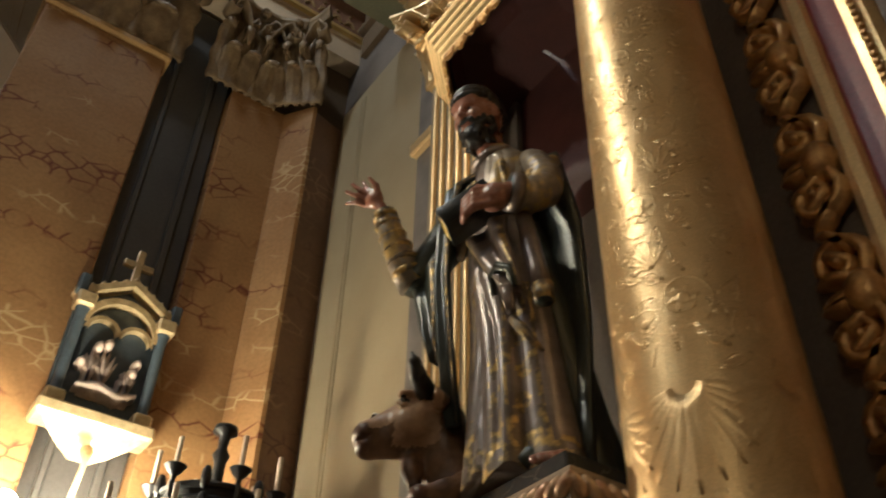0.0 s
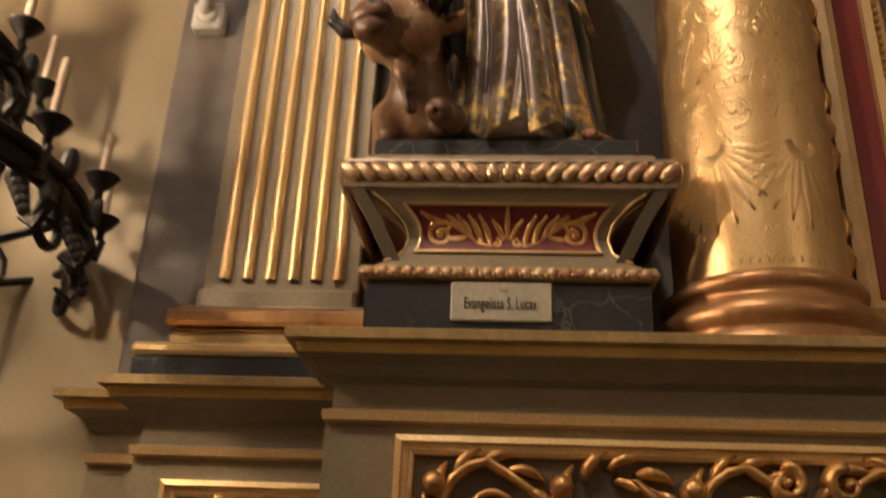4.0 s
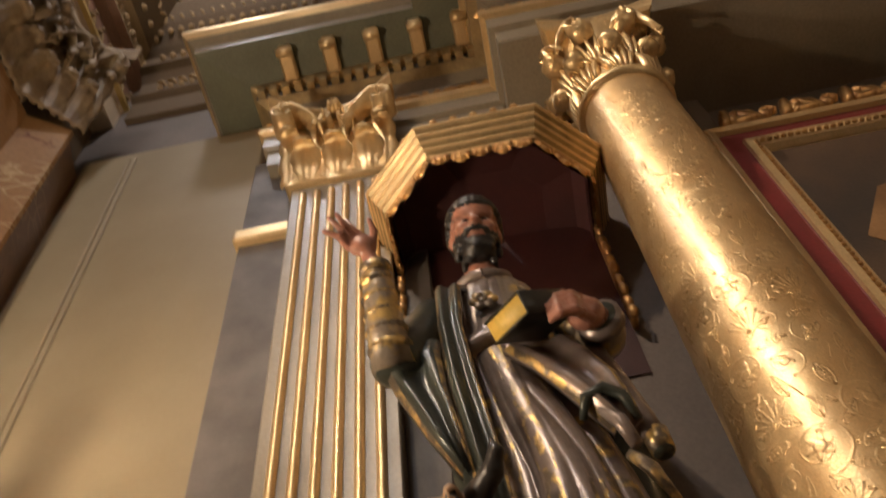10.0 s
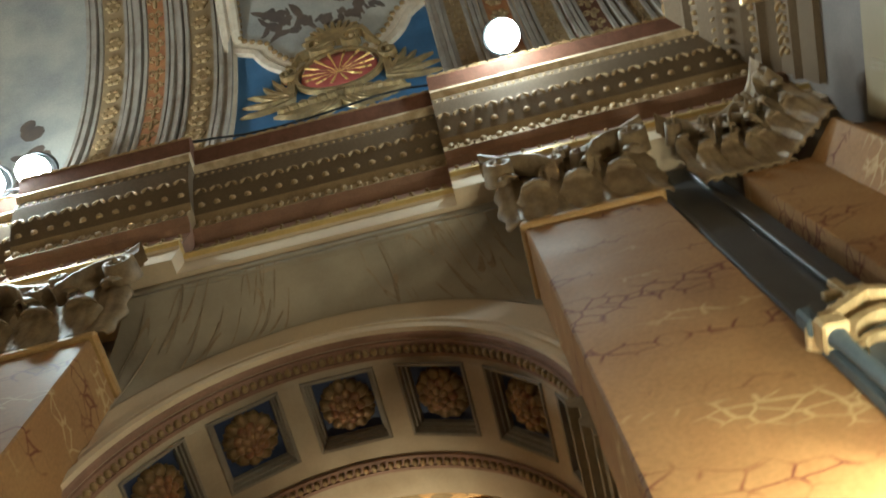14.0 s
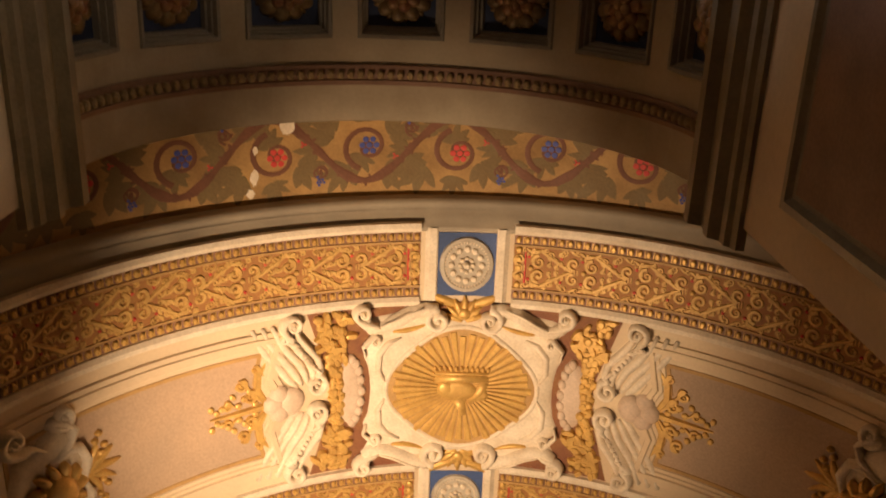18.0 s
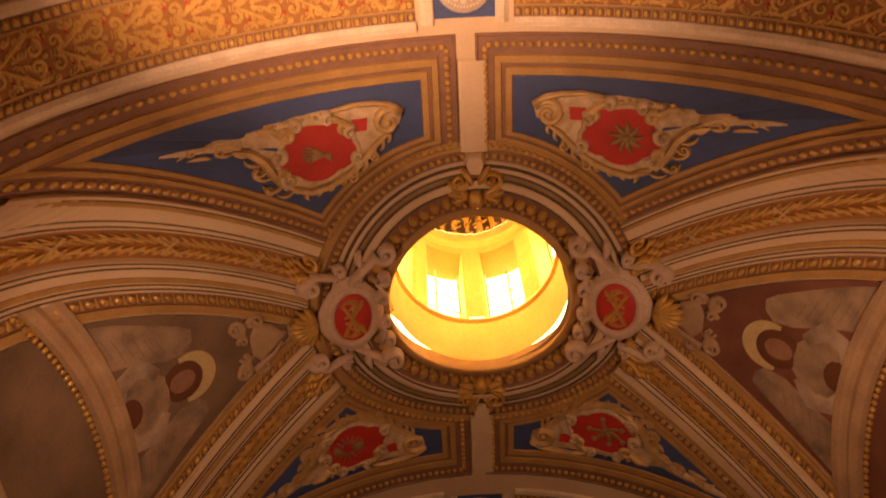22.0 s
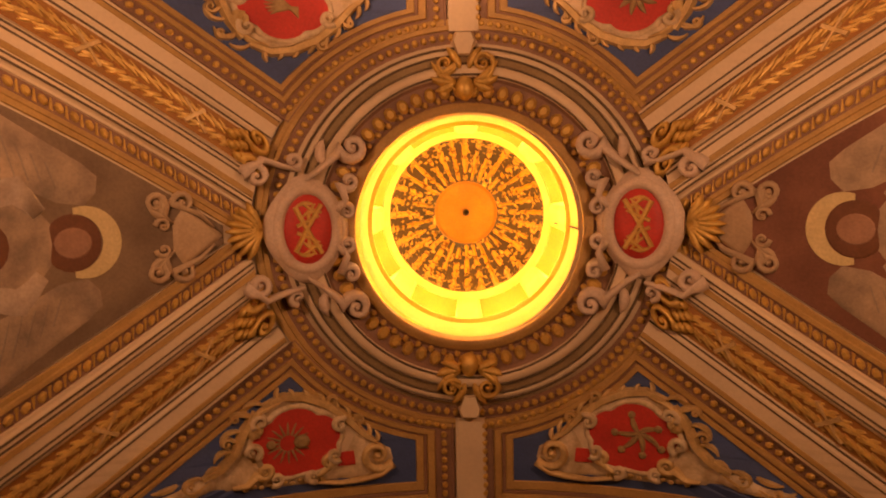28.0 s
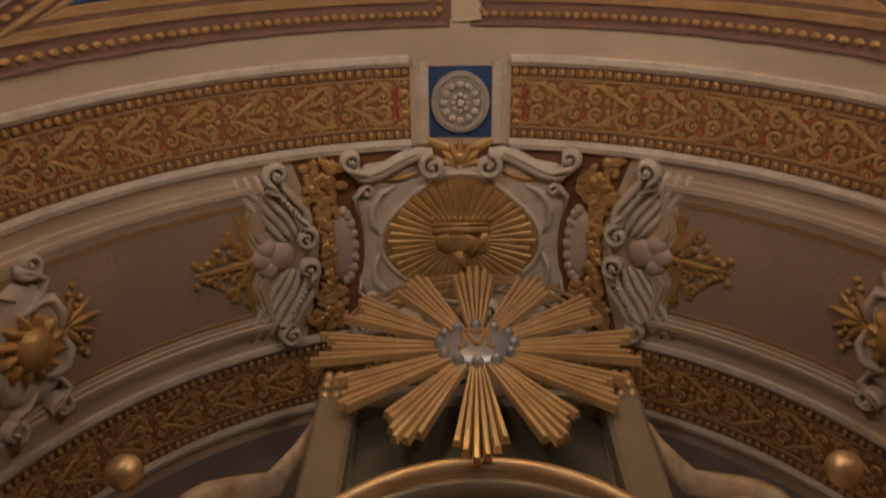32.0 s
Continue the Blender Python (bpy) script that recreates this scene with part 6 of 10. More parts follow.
# archivolt on the wall face, impost cornices, sunk jamb panels
s = Shape()
pr = [(0.0, -0.002), (0.0, 0.05), (0.04, 0.06), (0.06, 0.03), (0.09, 0.03), (0.1, 0.05), (0.13, 0.05), (0.15, 0.0)]
s.loft([[(XA + (RA + d) * math.sin(-1.57 + 3.14 * i / 60), YF - h, ZA + (RA + d) * math.cos(-1.57 + 3.14 * i / 60)) for i in range(61)] for d, h in pr], False)
tagged(s.ob("trim", CREAM), "cream archivolt round the coffered arch", "moulding", kind="structure")
for sx in (-1, 1):
    s = Shape()
    pr = [(-0.02, ZA - 0.42), (0.02, ZA - 0.42), (0.03, ZA - 0.38), (0.05, ZA - 0.36), (0.05, ZA - 0.3), (0.09, ZA - 0.26), (0.09, ZA - 0.2), (0.07, ZA - 0.19), (0.07, ZA - 0.1), (0.12, ZA - 0.07), (0.12, ZA), (-0.02, ZA)]
    xb = XA + sx * RA
    s.loft([[(xb - sx * d, y, z) for d, z in pr] for y in (YF - 0.06, YB + 0.1)], True, True)
    tagged(s.ob("trim", IMPOST), "olive and gilt impost cornice under the arch", "cornice", kind="structure")
    t = thing("jamb_panel", "brown sunk panel with a moulded frame on the arch jamb", "panel", "jamb panels", at=(xb, 5.7, 2.2))
    o = [(5.3, 0.6), (6.1, 0.6), (6.1, 4.5), (5.3, 4.5)]
    fj = lambda y, z, h: (xb - sx * h, y, z)
    Shape().slab(o, 0.004, 0.002).ob("field", BROWN, t, fold=fj)
    Shape().rim(o, [(-0.06, 0.0), (-0.05, 0.03), (-0.02, 0.03), (0.0, 0.01), (0.02, 0.005)]).ob("frame", OLIVE, t, fold=fj)

# ---- the church outside the chapel ----
wall_block("wall_east", "grey-brown wall behind the side altar", 2.15, 2.5, -8, 5.95, 0, 14.6, DARKBOARD)
wall_block("wall_west", "plain wall closing the church", -8.4, -8.0, -8, 5.4, 0, 14.6, CREAM)
wall_block("wall_south", "plain wall closing the church", -8.4, 2.5, -8.4, -8.0, 0, 14.6, CREAM)
wall_block("wall_corner_back", "plain wall behind the corner piers", 0.6, 2.3, 5.0, 5.3, 0, 9.2, GREYWALL)
wall_block("wall_upper_north", "plaster wall above the nave cornice", -8.0, 2.3, 4.75, 5.1, 8.9, 9.6, CREAM)
for xa, xb in ((0.72, 0.76), (1.0, 1.05)):
    tagged(Shape().box(xa, xb, 4.705, 4.74, 0, 7.5, 0.008).ob("trim", GREYDARK), "upright fillet on the dark painted strip", "moulding", kind="structure")
t = Shape().box(0.64, 1.16, 4.74, 5.0, 0, 7.6, 0.01)
tagged(t.ob("pilaster_strip", GREYDARK), "dark blue-grey painted strip between marble piers", "pilaster", kind="structure")
plan = [(1.165, 5.0), (1.165, 4.6), (1.6, 4.6), (1.6, 5.0)]
tagged(Shape().loft([[(x, y, z) for x, y in plan] for z in (0, 6.75)], True, True).ob("pilaster_corner", MARBLE), "orange painted marble corner pier", "pilaster", kind="structure")
plan = [(1.603, 5.0), (1.603, 4.6), (1.75, 4.38), (1.78, 4.38), (1.8, 5.0)]
tagged(Shape().loft([[(x, y, z) for x, y in plan] for z in (0, 6.75)], True, True).ob("pilaster_splay", MARBLE), "splayed orange marble edge of the corner pier", "pilaster", kind="structure")
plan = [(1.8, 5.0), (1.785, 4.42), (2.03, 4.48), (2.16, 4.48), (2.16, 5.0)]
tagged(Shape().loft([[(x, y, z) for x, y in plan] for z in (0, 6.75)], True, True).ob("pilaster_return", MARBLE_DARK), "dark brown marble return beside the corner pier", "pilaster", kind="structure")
s = Shape().box(2.05, 2.16, 3.24, 4.47, 0, 6.9, 0.01)
for yy in (4.1, 4.14):
    s.tube([(2.05, yy, 0.1), (2.05, yy, 6.8)], 0.014, 6)
tagged(s.ob("wall_panel", CREAMWALL), "smooth cream wall panel with an upright bead", "wall", kind="structure")


CAPITALGOLD = mat("tarnished_capital_gilding", (0.31, 0.225, 0.12), 0.55, 0.12, (0.14, 0.085, 0.045), 9, 0.8)


def acanthus_capital(t, x0, x1, y, z0, z1, material, turn=None):
    """Leafy capital on a pilaster that faces -y; turn: a matrix that lays it elsewhere."""
    fold = (lambda a, b, h: tuple(turn @ Vector((a, y - h, b)))) if turn else (lambda a, b, h: (a, y - h, b))
    w, hgt = x1 - x0, z1 - z0
    core = Shape()
    core.loft([[(x0 + w * q - (0.1 * k * k * w * (1 if q < 0.5 else -1) if q in (0, 1) else 0), z0 + hgt * k, 0.02 + 0.1 * k * k) for q in (0, 0.25, 0.5, 0.75, 1)] for k in (0, 0.2, 0.4, 0.6, 0.8, 0.9)], False)
    core.ob("bell", material, t, fold=fold)

    def curled(xx, zb, ln, wd, out):
        """One acanthus leaf: climbs the bell, then curls over at the tip."""
        front = []
        for i in range(19):
            k = i / 18
            if k < 0.62:
                z, h = zb + ln * k / 0.62, 0.03 + out * 0.45 * (k / 0.62) ** 2
            else:
                a = (k - 0.62) / 0.38 * 3.3
                z, h = zb + ln + ln * 0.2 * math.sin(a), 0.03 + out * (0.45 + 0.55 * (1 - math.cos(min(a, 2.6))) / 1.86)
            wide = wd * (0.72 + 0.3 * math.sin(math.pi * min(1, k / 0.85))) * (1 - 0.55 * max(0, k - 0.8) / 0.2) * (1 + 0.13 * math.sin(22 * k))
            front.append([(xx + u * wide, z - 0.04 * ln * u * u, h - 0.3 * wide * u * u + 0.05 * wide * math.cos(9.4 * u)) for u in [-1 + j / 5 for j in range(11)]])
        rows = [r + [(a, b - 0.004, h - 0.014) for a, b, h in r[::-1]] for r in front]
        Shape().loft(rows, True, True).ob("acanthus_leaf", material, t, "curled acanthus leaf", fold=fold, smooth=True)

    for i in range(4):
        curled(x0 + w * i / 3, z0, hgt * 0.56, w * 0.14, 0.17)
    for i in range(3):
        curled(x0 + w * (i + 0.5) / 3, z0, hgt * 0.32, w * 0.17, 0.16)
    for q in (-1, 1):
        m = (x0 + x1) / 2
        sc = Shape().scroll((m + q * w * 0.53, z1 - hgt * 0.25), w * 0.13, 1.5, 1.57, w * 0.045, 0.16, -q, 20, 0.1, [(m + q * w * 0.12, z0 + hgt * 0.5), (m + q * w * 0.22, z0 + hgt * 0.7), (m + q * w * 0.34, z0 + hgt * 0.84), (m + q * w * 0.44, z0 + hgt * 0.89)])
        sc.ob("volute", material, t, fold=fold, smooth=True)
        sc = Shape().scroll((m + q * w * 0.11, z1 - hgt * 0.25), w * 0.075, 1.4, 1.57, w * 0.03, 0.12, q, 16, 0.08, [(m + q * w * 0.2, z0 + hgt * 0.5), (m + q * w * 0.2, z0 + hgt * 0.68)])
        sc.ob("small_volute", material, t, fold=fold, smooth=True)
    ab = Shape()
    mid = (x0 + x1) / 2
    outl = [(mid + w * k * 0.68, 0.27 - 0.15 * math.cos(k * 3.1 / 2)) for k in (-1, -0.75, -0.5, -0.25, 0, 0.25, 0.5, 0.75, 1)]
    ab.loft([[(xx, z1 - hgt * a, h + d) for xx, h in outl] for a, d in ((0.12, -0.12), (0.12, -0.01), (0.07, 0.01), (0.04, 0.03), (0.0, 0.03), (0.0, -0.12))], False)
    ab.ob("abacus", material, t, fold=fold)
    fl = Shape()
    for i in range(7):
        a = 2 * math.pi * i / 7
        fl.disc((mid + w * 0.05 * math.cos(a), z1 - hgt * 0.07 + w * 0.05 * math.sin(a)), w * 0.035, w * 0.035, 0.06, 7, 0.15)
    fl.ob("flower", material, t, fold=fold, smooth=True)


def marble_pilaster(x0, x1, yf, z1, label):
    t = thing("marble_pilaster", label, "pilaster", "marble pilasters", at=((x0 + x1) / 2, yf, 0))
    Shape().box(x0, x1, yf, 5.12, 0.5, z1 - 0.05, 0.012).ob("shaft", MARBLE, t, "veined orange marble shaft")
    b = Shape().box(x0 - 0.08, x1 + 0.08, yf - 0.08, 5.12, 0, 0.35, 0.015)
    b.box(x0 - 0.05, x1 + 0.05, yf - 0.05, 5.12, 0.35, 0.5, 0.03)
    b.ob("base", BLACKSTONE, t)
    Shape().box(x0 - 0.03, x1 + 0.03, yf - 0.03, 5.12, z1 - 0.05, z1 + 0.02, 0.015).ob("necking", OCHRE, t)
    acanthus_capital(t, x0, x1, yf, z1 + 0.02, z1 + 0.92, CAPITALGOLD)
    return t


marble_pilaster(-0.24, 0.63, 4.58, 6.72, "veined orange marble pilaster with a leafy gilt capital")
marble_pilaster(-4.05, -3.1, 4.62, 6.78, "veined orange marble pilaster with a leafy gilt capital")
t = thing("corner_capital", "dull gilt leafy capital on the corner pier", "capital", at=(1.4, 4.6, 6.75))
acanthus_capital(t, 0.98, 1.46, 4.6, 6.75, 7.64, CAPITALGOLD)
t = thing("corner_capital", "dull gilt leafy capital in the corner above the altar", "capital", at=(2.0, 4.3, 6.75))
acanthus_capital(t, -0.2, 0.2, 0.0, 6.75, 7.64, CAPITALGOLD, pose(1.6, 4.48, 0, 0, 0, -40))
Shape().box(1.2, 2.16, 4.66, 5.0, 6.75, 7.66).ob("core", UMBER, t)

# spandrel decoration over the arch
t = thing("spandrel_field", "cream spandrels with faded painted leaves over the arch", "painting", at=(-1.7, 5.08, 7.3))
fs = lambda a, b, h: (a, YF - h, b)
band = [[(XA + (RA + d) * math.sin(-1.45 + 2.9 * i / 48), ZA + (RA + d) * math.cos(-1.45 + 2.9 * i / 48), h) for i in range(49)] for d, h in ((0.15, 0.004), (0.16, 0.03), (0.4, 0.034), (0.42, 0.015), (0.425, 0.002))]
Shape().loft(band, False).ob("concentric_band", CREAM, t, "plain cream band round the arch", fold=fs)
rnd = random.Random(3)
cove = Shape()
rows = []
for i in range(41):
    a = -1.05 + 2.1 * i / 40
    x = XA + (RA + 0.42) * math.sin(a)
    zb = ZA + (RA + 0.42) * math.cos(a)
    xt = XA + 1.44 * (i - 20) / 20
    rows.append([(xt + (x - xt) * k, 4.67 + 0.4 * math.sin(k * math.pi / 2), 7.5 + (zb - 7.5) * k ** 1.4) for k in [j / 8 for j in range(9)]])
cove.loft(rows, False)
cove.ob("coved_spandrel", SPANDREL, t, "grey-cream coved plaster above the arch", smooth=True)
steps = Shape().box(-3.1, -0.24, 4.655, 5.1, 7.56, 7.655, 0.012)
steps.box(-3.1, -0.24, 4.675, 5.1, 7.49, 7.56, 0.008)
steps.ob("architrave_step", SPANDREL, t, "plain architrave steps")
g = Shape()
for i in range(70):
    k, j = rnd.uniform(2, 38), rnd.uniform(0.25, 0.7)
    if abs(k - 20) < 3:
        continue
    g.leaf((k, j), rnd.uniform(0, 6.28), rnd.uniform(0.6, 1.6), rnd.uniform(0.03, 0.07), 0.003, rnd.uniform(-1.5, 1.5), 0.004)


def on_cove(k, j, h):
    """k: steps along the arch, j: share of the way down the cove."""
    k, j = min(39.99, max(0, k)), min(0.99, max(0, j))
    p, q = Vector(rows[int(k)][int(j * 8)]), Vector(rows[int(k) + 1][int(j * 8)])
    r = Vector(rows[int(k)][int(j * 8) + 1])
    v = p + (q - p) * (k - int(k)) + (r - p) * (j * 8 - int(j * 8))
    return (v.x, v.y - 0.004 - h, v.z)


tagged(g.ob("painted_foliage", FADED, t, "faded grey-brown painted foliage", fold=on_cove), kind="stuff")

# nave entablature: runs along the north wall and round the corner to the east wall
ENT = [(5.12, 7.65, CREAM), (4.62, 7.66, CREAM), (4.62, 7.92, CREAM), (4.6, 7.93, GOLDLINE), (4.57, 7.95, GOLDLINE), (4.57, 7.99, GOLDLINE), (4.62, 8.0, BROWN), (4.62, 8.3, BROWN), (4.56, 8.36, BROWN), (4.5, 8.38, OCHRE_DIM), (4.5, 8.52, OCHRE_DIM),
       (4.44, 8.56, UMBER), (4.3, 8.7, UMBER), (4.2, 8.86, UMBER), (4.18, 8.96, CREAM_SHADE), (4.12, 8.98, CREAM_SHADE), (4.12, 9.05, CARVED_RED), (4.02, 9.16, CARVED_RED), (4.02, 9.22, CARVED_RED), (4.5, 9.24, CREAM)]


def entablature(name, x0, x1, out, label):
    """A run of the nave's entablature that projects by out."""
    t = thing(name, label, "entablature", "nave entablature", at=((x0 + x1) / 2, 4.3, 7.7))
    i = 0
    while i < len(ENT) - 1:
        j = i + 1
        while j < len(ENT) - 1 and ENT[j][2] is ENT[i][2]:
            j += 1
        s = Shape()
        seg = ENT[i:j + 1]
        s.loft([[(x, y - out, z) for x in (x0, x1)] for y, z, _ in seg], False)
        for x in (x0, x1):
            s.loft([[(x, y - out, z), (x, 5.1, z)] for y, z, _ in seg], False)
        s.ob(("architrave", "fillet", "frieze", "bed_moulding", "fascia", "cornice_face", "crown_moulding", "ledge")[min(7, sum(1 for k in range(1, i + 1) if ENT[k][2] is not ENT[k - 1][2]))], ENT[i][2], t)
        i = j
    e, d, r = Shape(), Shape(), Shape()
    fe = lambda a, b, h: (a, 4.5 - out - h, b)
    k = int((x1 - x0) / 0.13)
    for i in range(k):
        x = x0 + (x1 - x0) * (i + 0.5) / k
        e.disc((x, 8.46), 0.03, 0.045, 0.03, 8, 0.0)
        e.leaf((x + 0.06, 8.41), 1.57, 0.1, 0.012, 0.02, 0, 0.0)
        d.disc((x, 8.62), 0.03, 0.035, 0.03, 8, 0.11)
        for o in (-0.033, 0.033):
            d.disc((x + o, 8.9), 0.02, 0.026, 0.022, 7, 0.295)
        d.leaf((x - 0.05, 8.7), 1.0, 0.13, 0.02, 0.03, -0.6, 0.2)
        d.leaf((x + 0.05, 8.7), 2.14, 0.13, 0.02, 0.03, 0.6, 0.2)
        r.leaf((x - 0.05, 8.1), 1.1, 0.12, 0.018, 0.02, -0.8, -0.12)
        r.leaf((x + 0.05, 8.1), 2.04, 0.12, 0.018, 0.02, 0.8, -0.12)
        r.disc((x, 8.24), 0.018, 0.018, 0.02, 6, -0.12)
    tagged(e.ob("drop_ornament", STUCCO_DULL, t, fold=fe), kind="stuff")
    tagged(r.ob("frieze_ornament", STUCCO_DULL, t, fold=fe), kind="stuff")
    fr = lambda a, b, h: (a, 4.02 - out - h, b)
    c = Shape()
    k = int((x1 - x0) / 0.09)
    for i in range(k):
        x = x0 + (x1 - x0) * (i + 0.5) / k
        c.leaf((x - 0.04, 9.165 + 0.0), 0.4, 0.09, 0.018, 0.02, -0.8, 0.0)
    tagged(c.ob("leaf_carving", STUCCO_DULL, t, fold=fr), kind="stuff")
    tagged(d.ob("bead_moulding", STUCCO_DULL, t, fold=fe), kind="stuff")
    return t


entablature("entablature_over_arch", -2.75, -0.62, 0.0, "moulded cream and gilt nave entablature over the arch")
entablature("entablature_over_pilaster", -0.62, 2.2, 0.12, "nave entablature breaking forward over a pilaster")
entablature("entablature_over_pilaster", -4.3, -2.75, 0.12, "nave entablature breaking forward over a pilaster")
entablature("entablature_run", -8.0, -4.3, 0.0, "nave entablature running along the wall")
t = thing("entablature_east", "nave entablature on the east wall above the altar", "entablature", "nave entablature", at=(1.7, 0, 7.7))
s = Shape()
s.loft([[(x, y, z) for y in (-8, 4.4)] for x, z in [(yy - 4.62 + 2.1, zz) for yy, zz, _ in ENT]], False)
s.ob("moulding", UMBER, t)
c = Shape()
for i in range(110):
    y = -5 + 9.3 * i / 110
    for z, x, r in ((8.46, 1.98, 0.034), (8.64, 1.84, 0.032), (8.9, 1.675, 0.026), (8.12, 2.1, 0.03)):
        c.disc((y, z), r * 0.8, r * 1.1, 0.035, 7, 1.5 - x)
    c.leaf((y - 0.03, 8.72), 1.1, 0.12, 0.018, 0.03, -0.7, 1.5 - 1.77)
    c.leaf((y - 0.03, 8.18), 1.2, 0.13, 0.018, 0.03, -0.9, 1.5 - 2.1)
for i in range(90):
    y = -5 + 9.3 * i / 90
    c.leaf((y, 9.165), 0.4, 0.09, 0.018, 0.02, -0.8, 0.0)
tagged(c.ob("leaf_carving", STUCCO_DULL, t, fold=lambda a, b, h: (1.5 - h, a, b)), kind="stuff")

# nave vault along x
YN, ZN, RN = -0.7, 9.1, 5.05


def on_nave(x, a, h):
    """a: metres up the curve from the north springing."""
    q = a / RN
    return (x, YN + (RN - h) * math.cos(q), ZN + (RN - h) * math.sin(q))


s = Shape()
s.loft([[on_nave(x, RN * math.pi * i / 40, 0) for i in range(41)] for x in (-8.2, 2.3)], False)
s.loft([[on_nave(x, RN * math.pi * i / 40, -0.2) for i in range(41)] for x in (-8.2, 2.3)], False)
tagged(s.ob("ceiling_nave", CREAM), "painted barrel vault over the nave", "vault", kind="structure")
AS = [0.1 + 9.6 * i / 54 for i in range(55)]


BANDEDGE = mat("grey_white_band", (0.42, 0.37, 0.31), 0.6, 0, (0.26, 0.21, 0.16), 5, 0.7)


def vault_band(name, x0, x1, h, material, label, motif=None):
    t = thing(name, label, "vault band", "nave vault bands", at=((x0 + x1) / 2, 4.2, 9.4))
    Shape().loft([[(x, a, hh) for a in AS] for x, hh in ((x0, 0.0), (x0, h), (x1, h), (x1, 0.0))], False).ob("band", material, t, fold=on_nave)
    e = Shape()
    for x in (x0 + 0.02, x1 - 0.02):
        e.loft([[(x + d, a, hh) for a in AS] for d, hh in ((-0.025, h), (-0.02, h + 0.03), (0.02, h + 0.03), (0.025, h))], False)
    e.ob("edge_moulding", BANDEDGE, t, fold=on_nave)
    if motif:
        o = Shape()
        a = 0.3
        m, w = (x0 + x1) / 2, (x1 - x0) / 2
        while a < 9.0:
            if motif == "scroll":
                for q in (-1, 1):
                    o.scroll((m + q * w * 0.32, a), w * 0.38, 1.3, 1.57 * q, w * 0.09, 0.02, q, 10, h)
                o.leaf((m, a + 0.1), 1.57, 0.16, w * 0.2, 0.02, 0, h)
                a += 0.24
            else:
                o.disc((m, a), w * 0.5, w * 0.5, 0.025, 10, h)
                for i in range(6):
                    o.disc((m + w * 0.42 * math.cos(i * 1.047), a + w * 0.42 * math.sin(i * 1.047)), w * 0.2, w * 0.2, 0.03, 7, h + 0.01)
                a += 0.3
        tagged(o.ob("ornament", STUCCO_DULL, t, "dull gilt relief ornament", fold=on_nave), kind="stuff")
    return t


for x0, x1, h, mt, mo in ((-0.42, -0.28, 0.05, BANDEDGE, None), (-0.27, 0.0, 0.03, OCHRE_DIM, "scroll"), (0.03, 0.12, 0.05, BANDEDGE, None), (0.15, 0.5, 0.02, FLORAL, "rose"), (0.53, 0.62, 0.05, BANDEDGE, None), (0.65, 0.95, 0.03, OCHRE_DIM, "scroll"),
                          (0.98, 1.08, 0.06, BROWN, None), (1.1, 1.4, 0.04, CARVED_RED, "scroll"), (1.43, 1.55, 0.1, UMBER, None), (1.57, 1.8, 0.04, OCHRE_DIM, "scroll"), (1.82, 1.93, 0.12, UMBER, None), (1.95, 2.14, 0.06, BROWN, "rose"),
                          (-2.85, -2.7, 0.05, BANDEDGE, None), (-3.25, -2.88, 0.03, OCHRE_DIM, "rose"), (-3.42, -3.28, 0.06, BANDEDGE, None), (-3.75, -3.45, 0.04, FLORAL, "scroll"), (-3.92, -3.78, 0.06, BANDEDGE, None), (-4.3, -3.95, 0.03, OCHRE_DIM, "rose"), (-4.45, -4.33, 0.06, BANDEDGE, None)):
    vault_band("vault_band", x0, x1, h, mt, "transverse painted and gilt band of the nave vault", mo)

t = thing("fresco_panel", "framed sky fresco with a red shell cartouche on blue", "painting", at=(-1.56, 4.2, 10.4))
L, Rr = -2.72, -0.38
m, ms = (L + Rr) / 2, (L + Rr) / 2 + 0.04
Shape().loft([[(x, a, 0.004) for a in AS] for x in (L, m, Rr)], False).ob("blue_ground", SKYBLUE, t, fold=on_nave)
o = [(L + 0.12, 5.9), (L + 0.12, 3.1), (L + 0.3, 3.02)] + arc((m, 3.2), 0.78, math.pi * 1.1, math.pi * 1.9, 18, 0.85) + [(Rr - 0.3, 3.06), (Rr - 0.1, 3.2), (Rr - 0.1, 5.9)]
Shape().slab(o, 0.01, 0.006).ob("sky_field", FRESCO, t, "clouded pale sky", fold=on_nave)
Shape().rim(o, [(-0.22, 0.006), (-0.2, 0.05), (-0.13, 0.055), (-0.1, 0.03), (-0.05, 0.04), (0.0, 0.04), (0.02, 0.016)]).ob("sky_frame", WHITE, t, fold=on_nave)
tagged(Shape().eggs(o, 0.1, 0.035, 0.035, 0.03, 0.04).ob("bead_frame", STUCCO_DULL, t, fold=on_nave), kind="stuff")
d = Shape()
rnd = random.Random(12)
for i in range(34):
    k = rnd.uniform(-1, 1)
    d.leaf((m + 0.75 * k, 2.75 + 0.4 * abs(k) + rnd.uniform(0, 0.4)), rnd.uniform(0, 6.28), rnd.uniform(0.12, 0.34), rnd.uniform(0.03, 0.09), 0.003, rnd.uniform(-1.5, 1.5), 0.016)
for i in range(9):
    d.disc((m + rnd.uniform(-0.55, 0.55), 3.0 + rnd.uniform(0, 0.45)), rnd.uniform(0.05, 0.11), rnd.uniform(0.05, 0.12), 0.003, 11, 0.017, rnd.uniform(0, 3))
d.ob("dark_cloud", FRESCO_DARK, t, "dark painted cloud shapes", fold=on_nave)
Shape().disc((ms, 2.08), 0.43, 0.34, 0.07, 28, 0.03).ob("red_shell", SHELLRED, t, "rose red shell boss", fold=on_nave, smooth=True)
c = Shape()
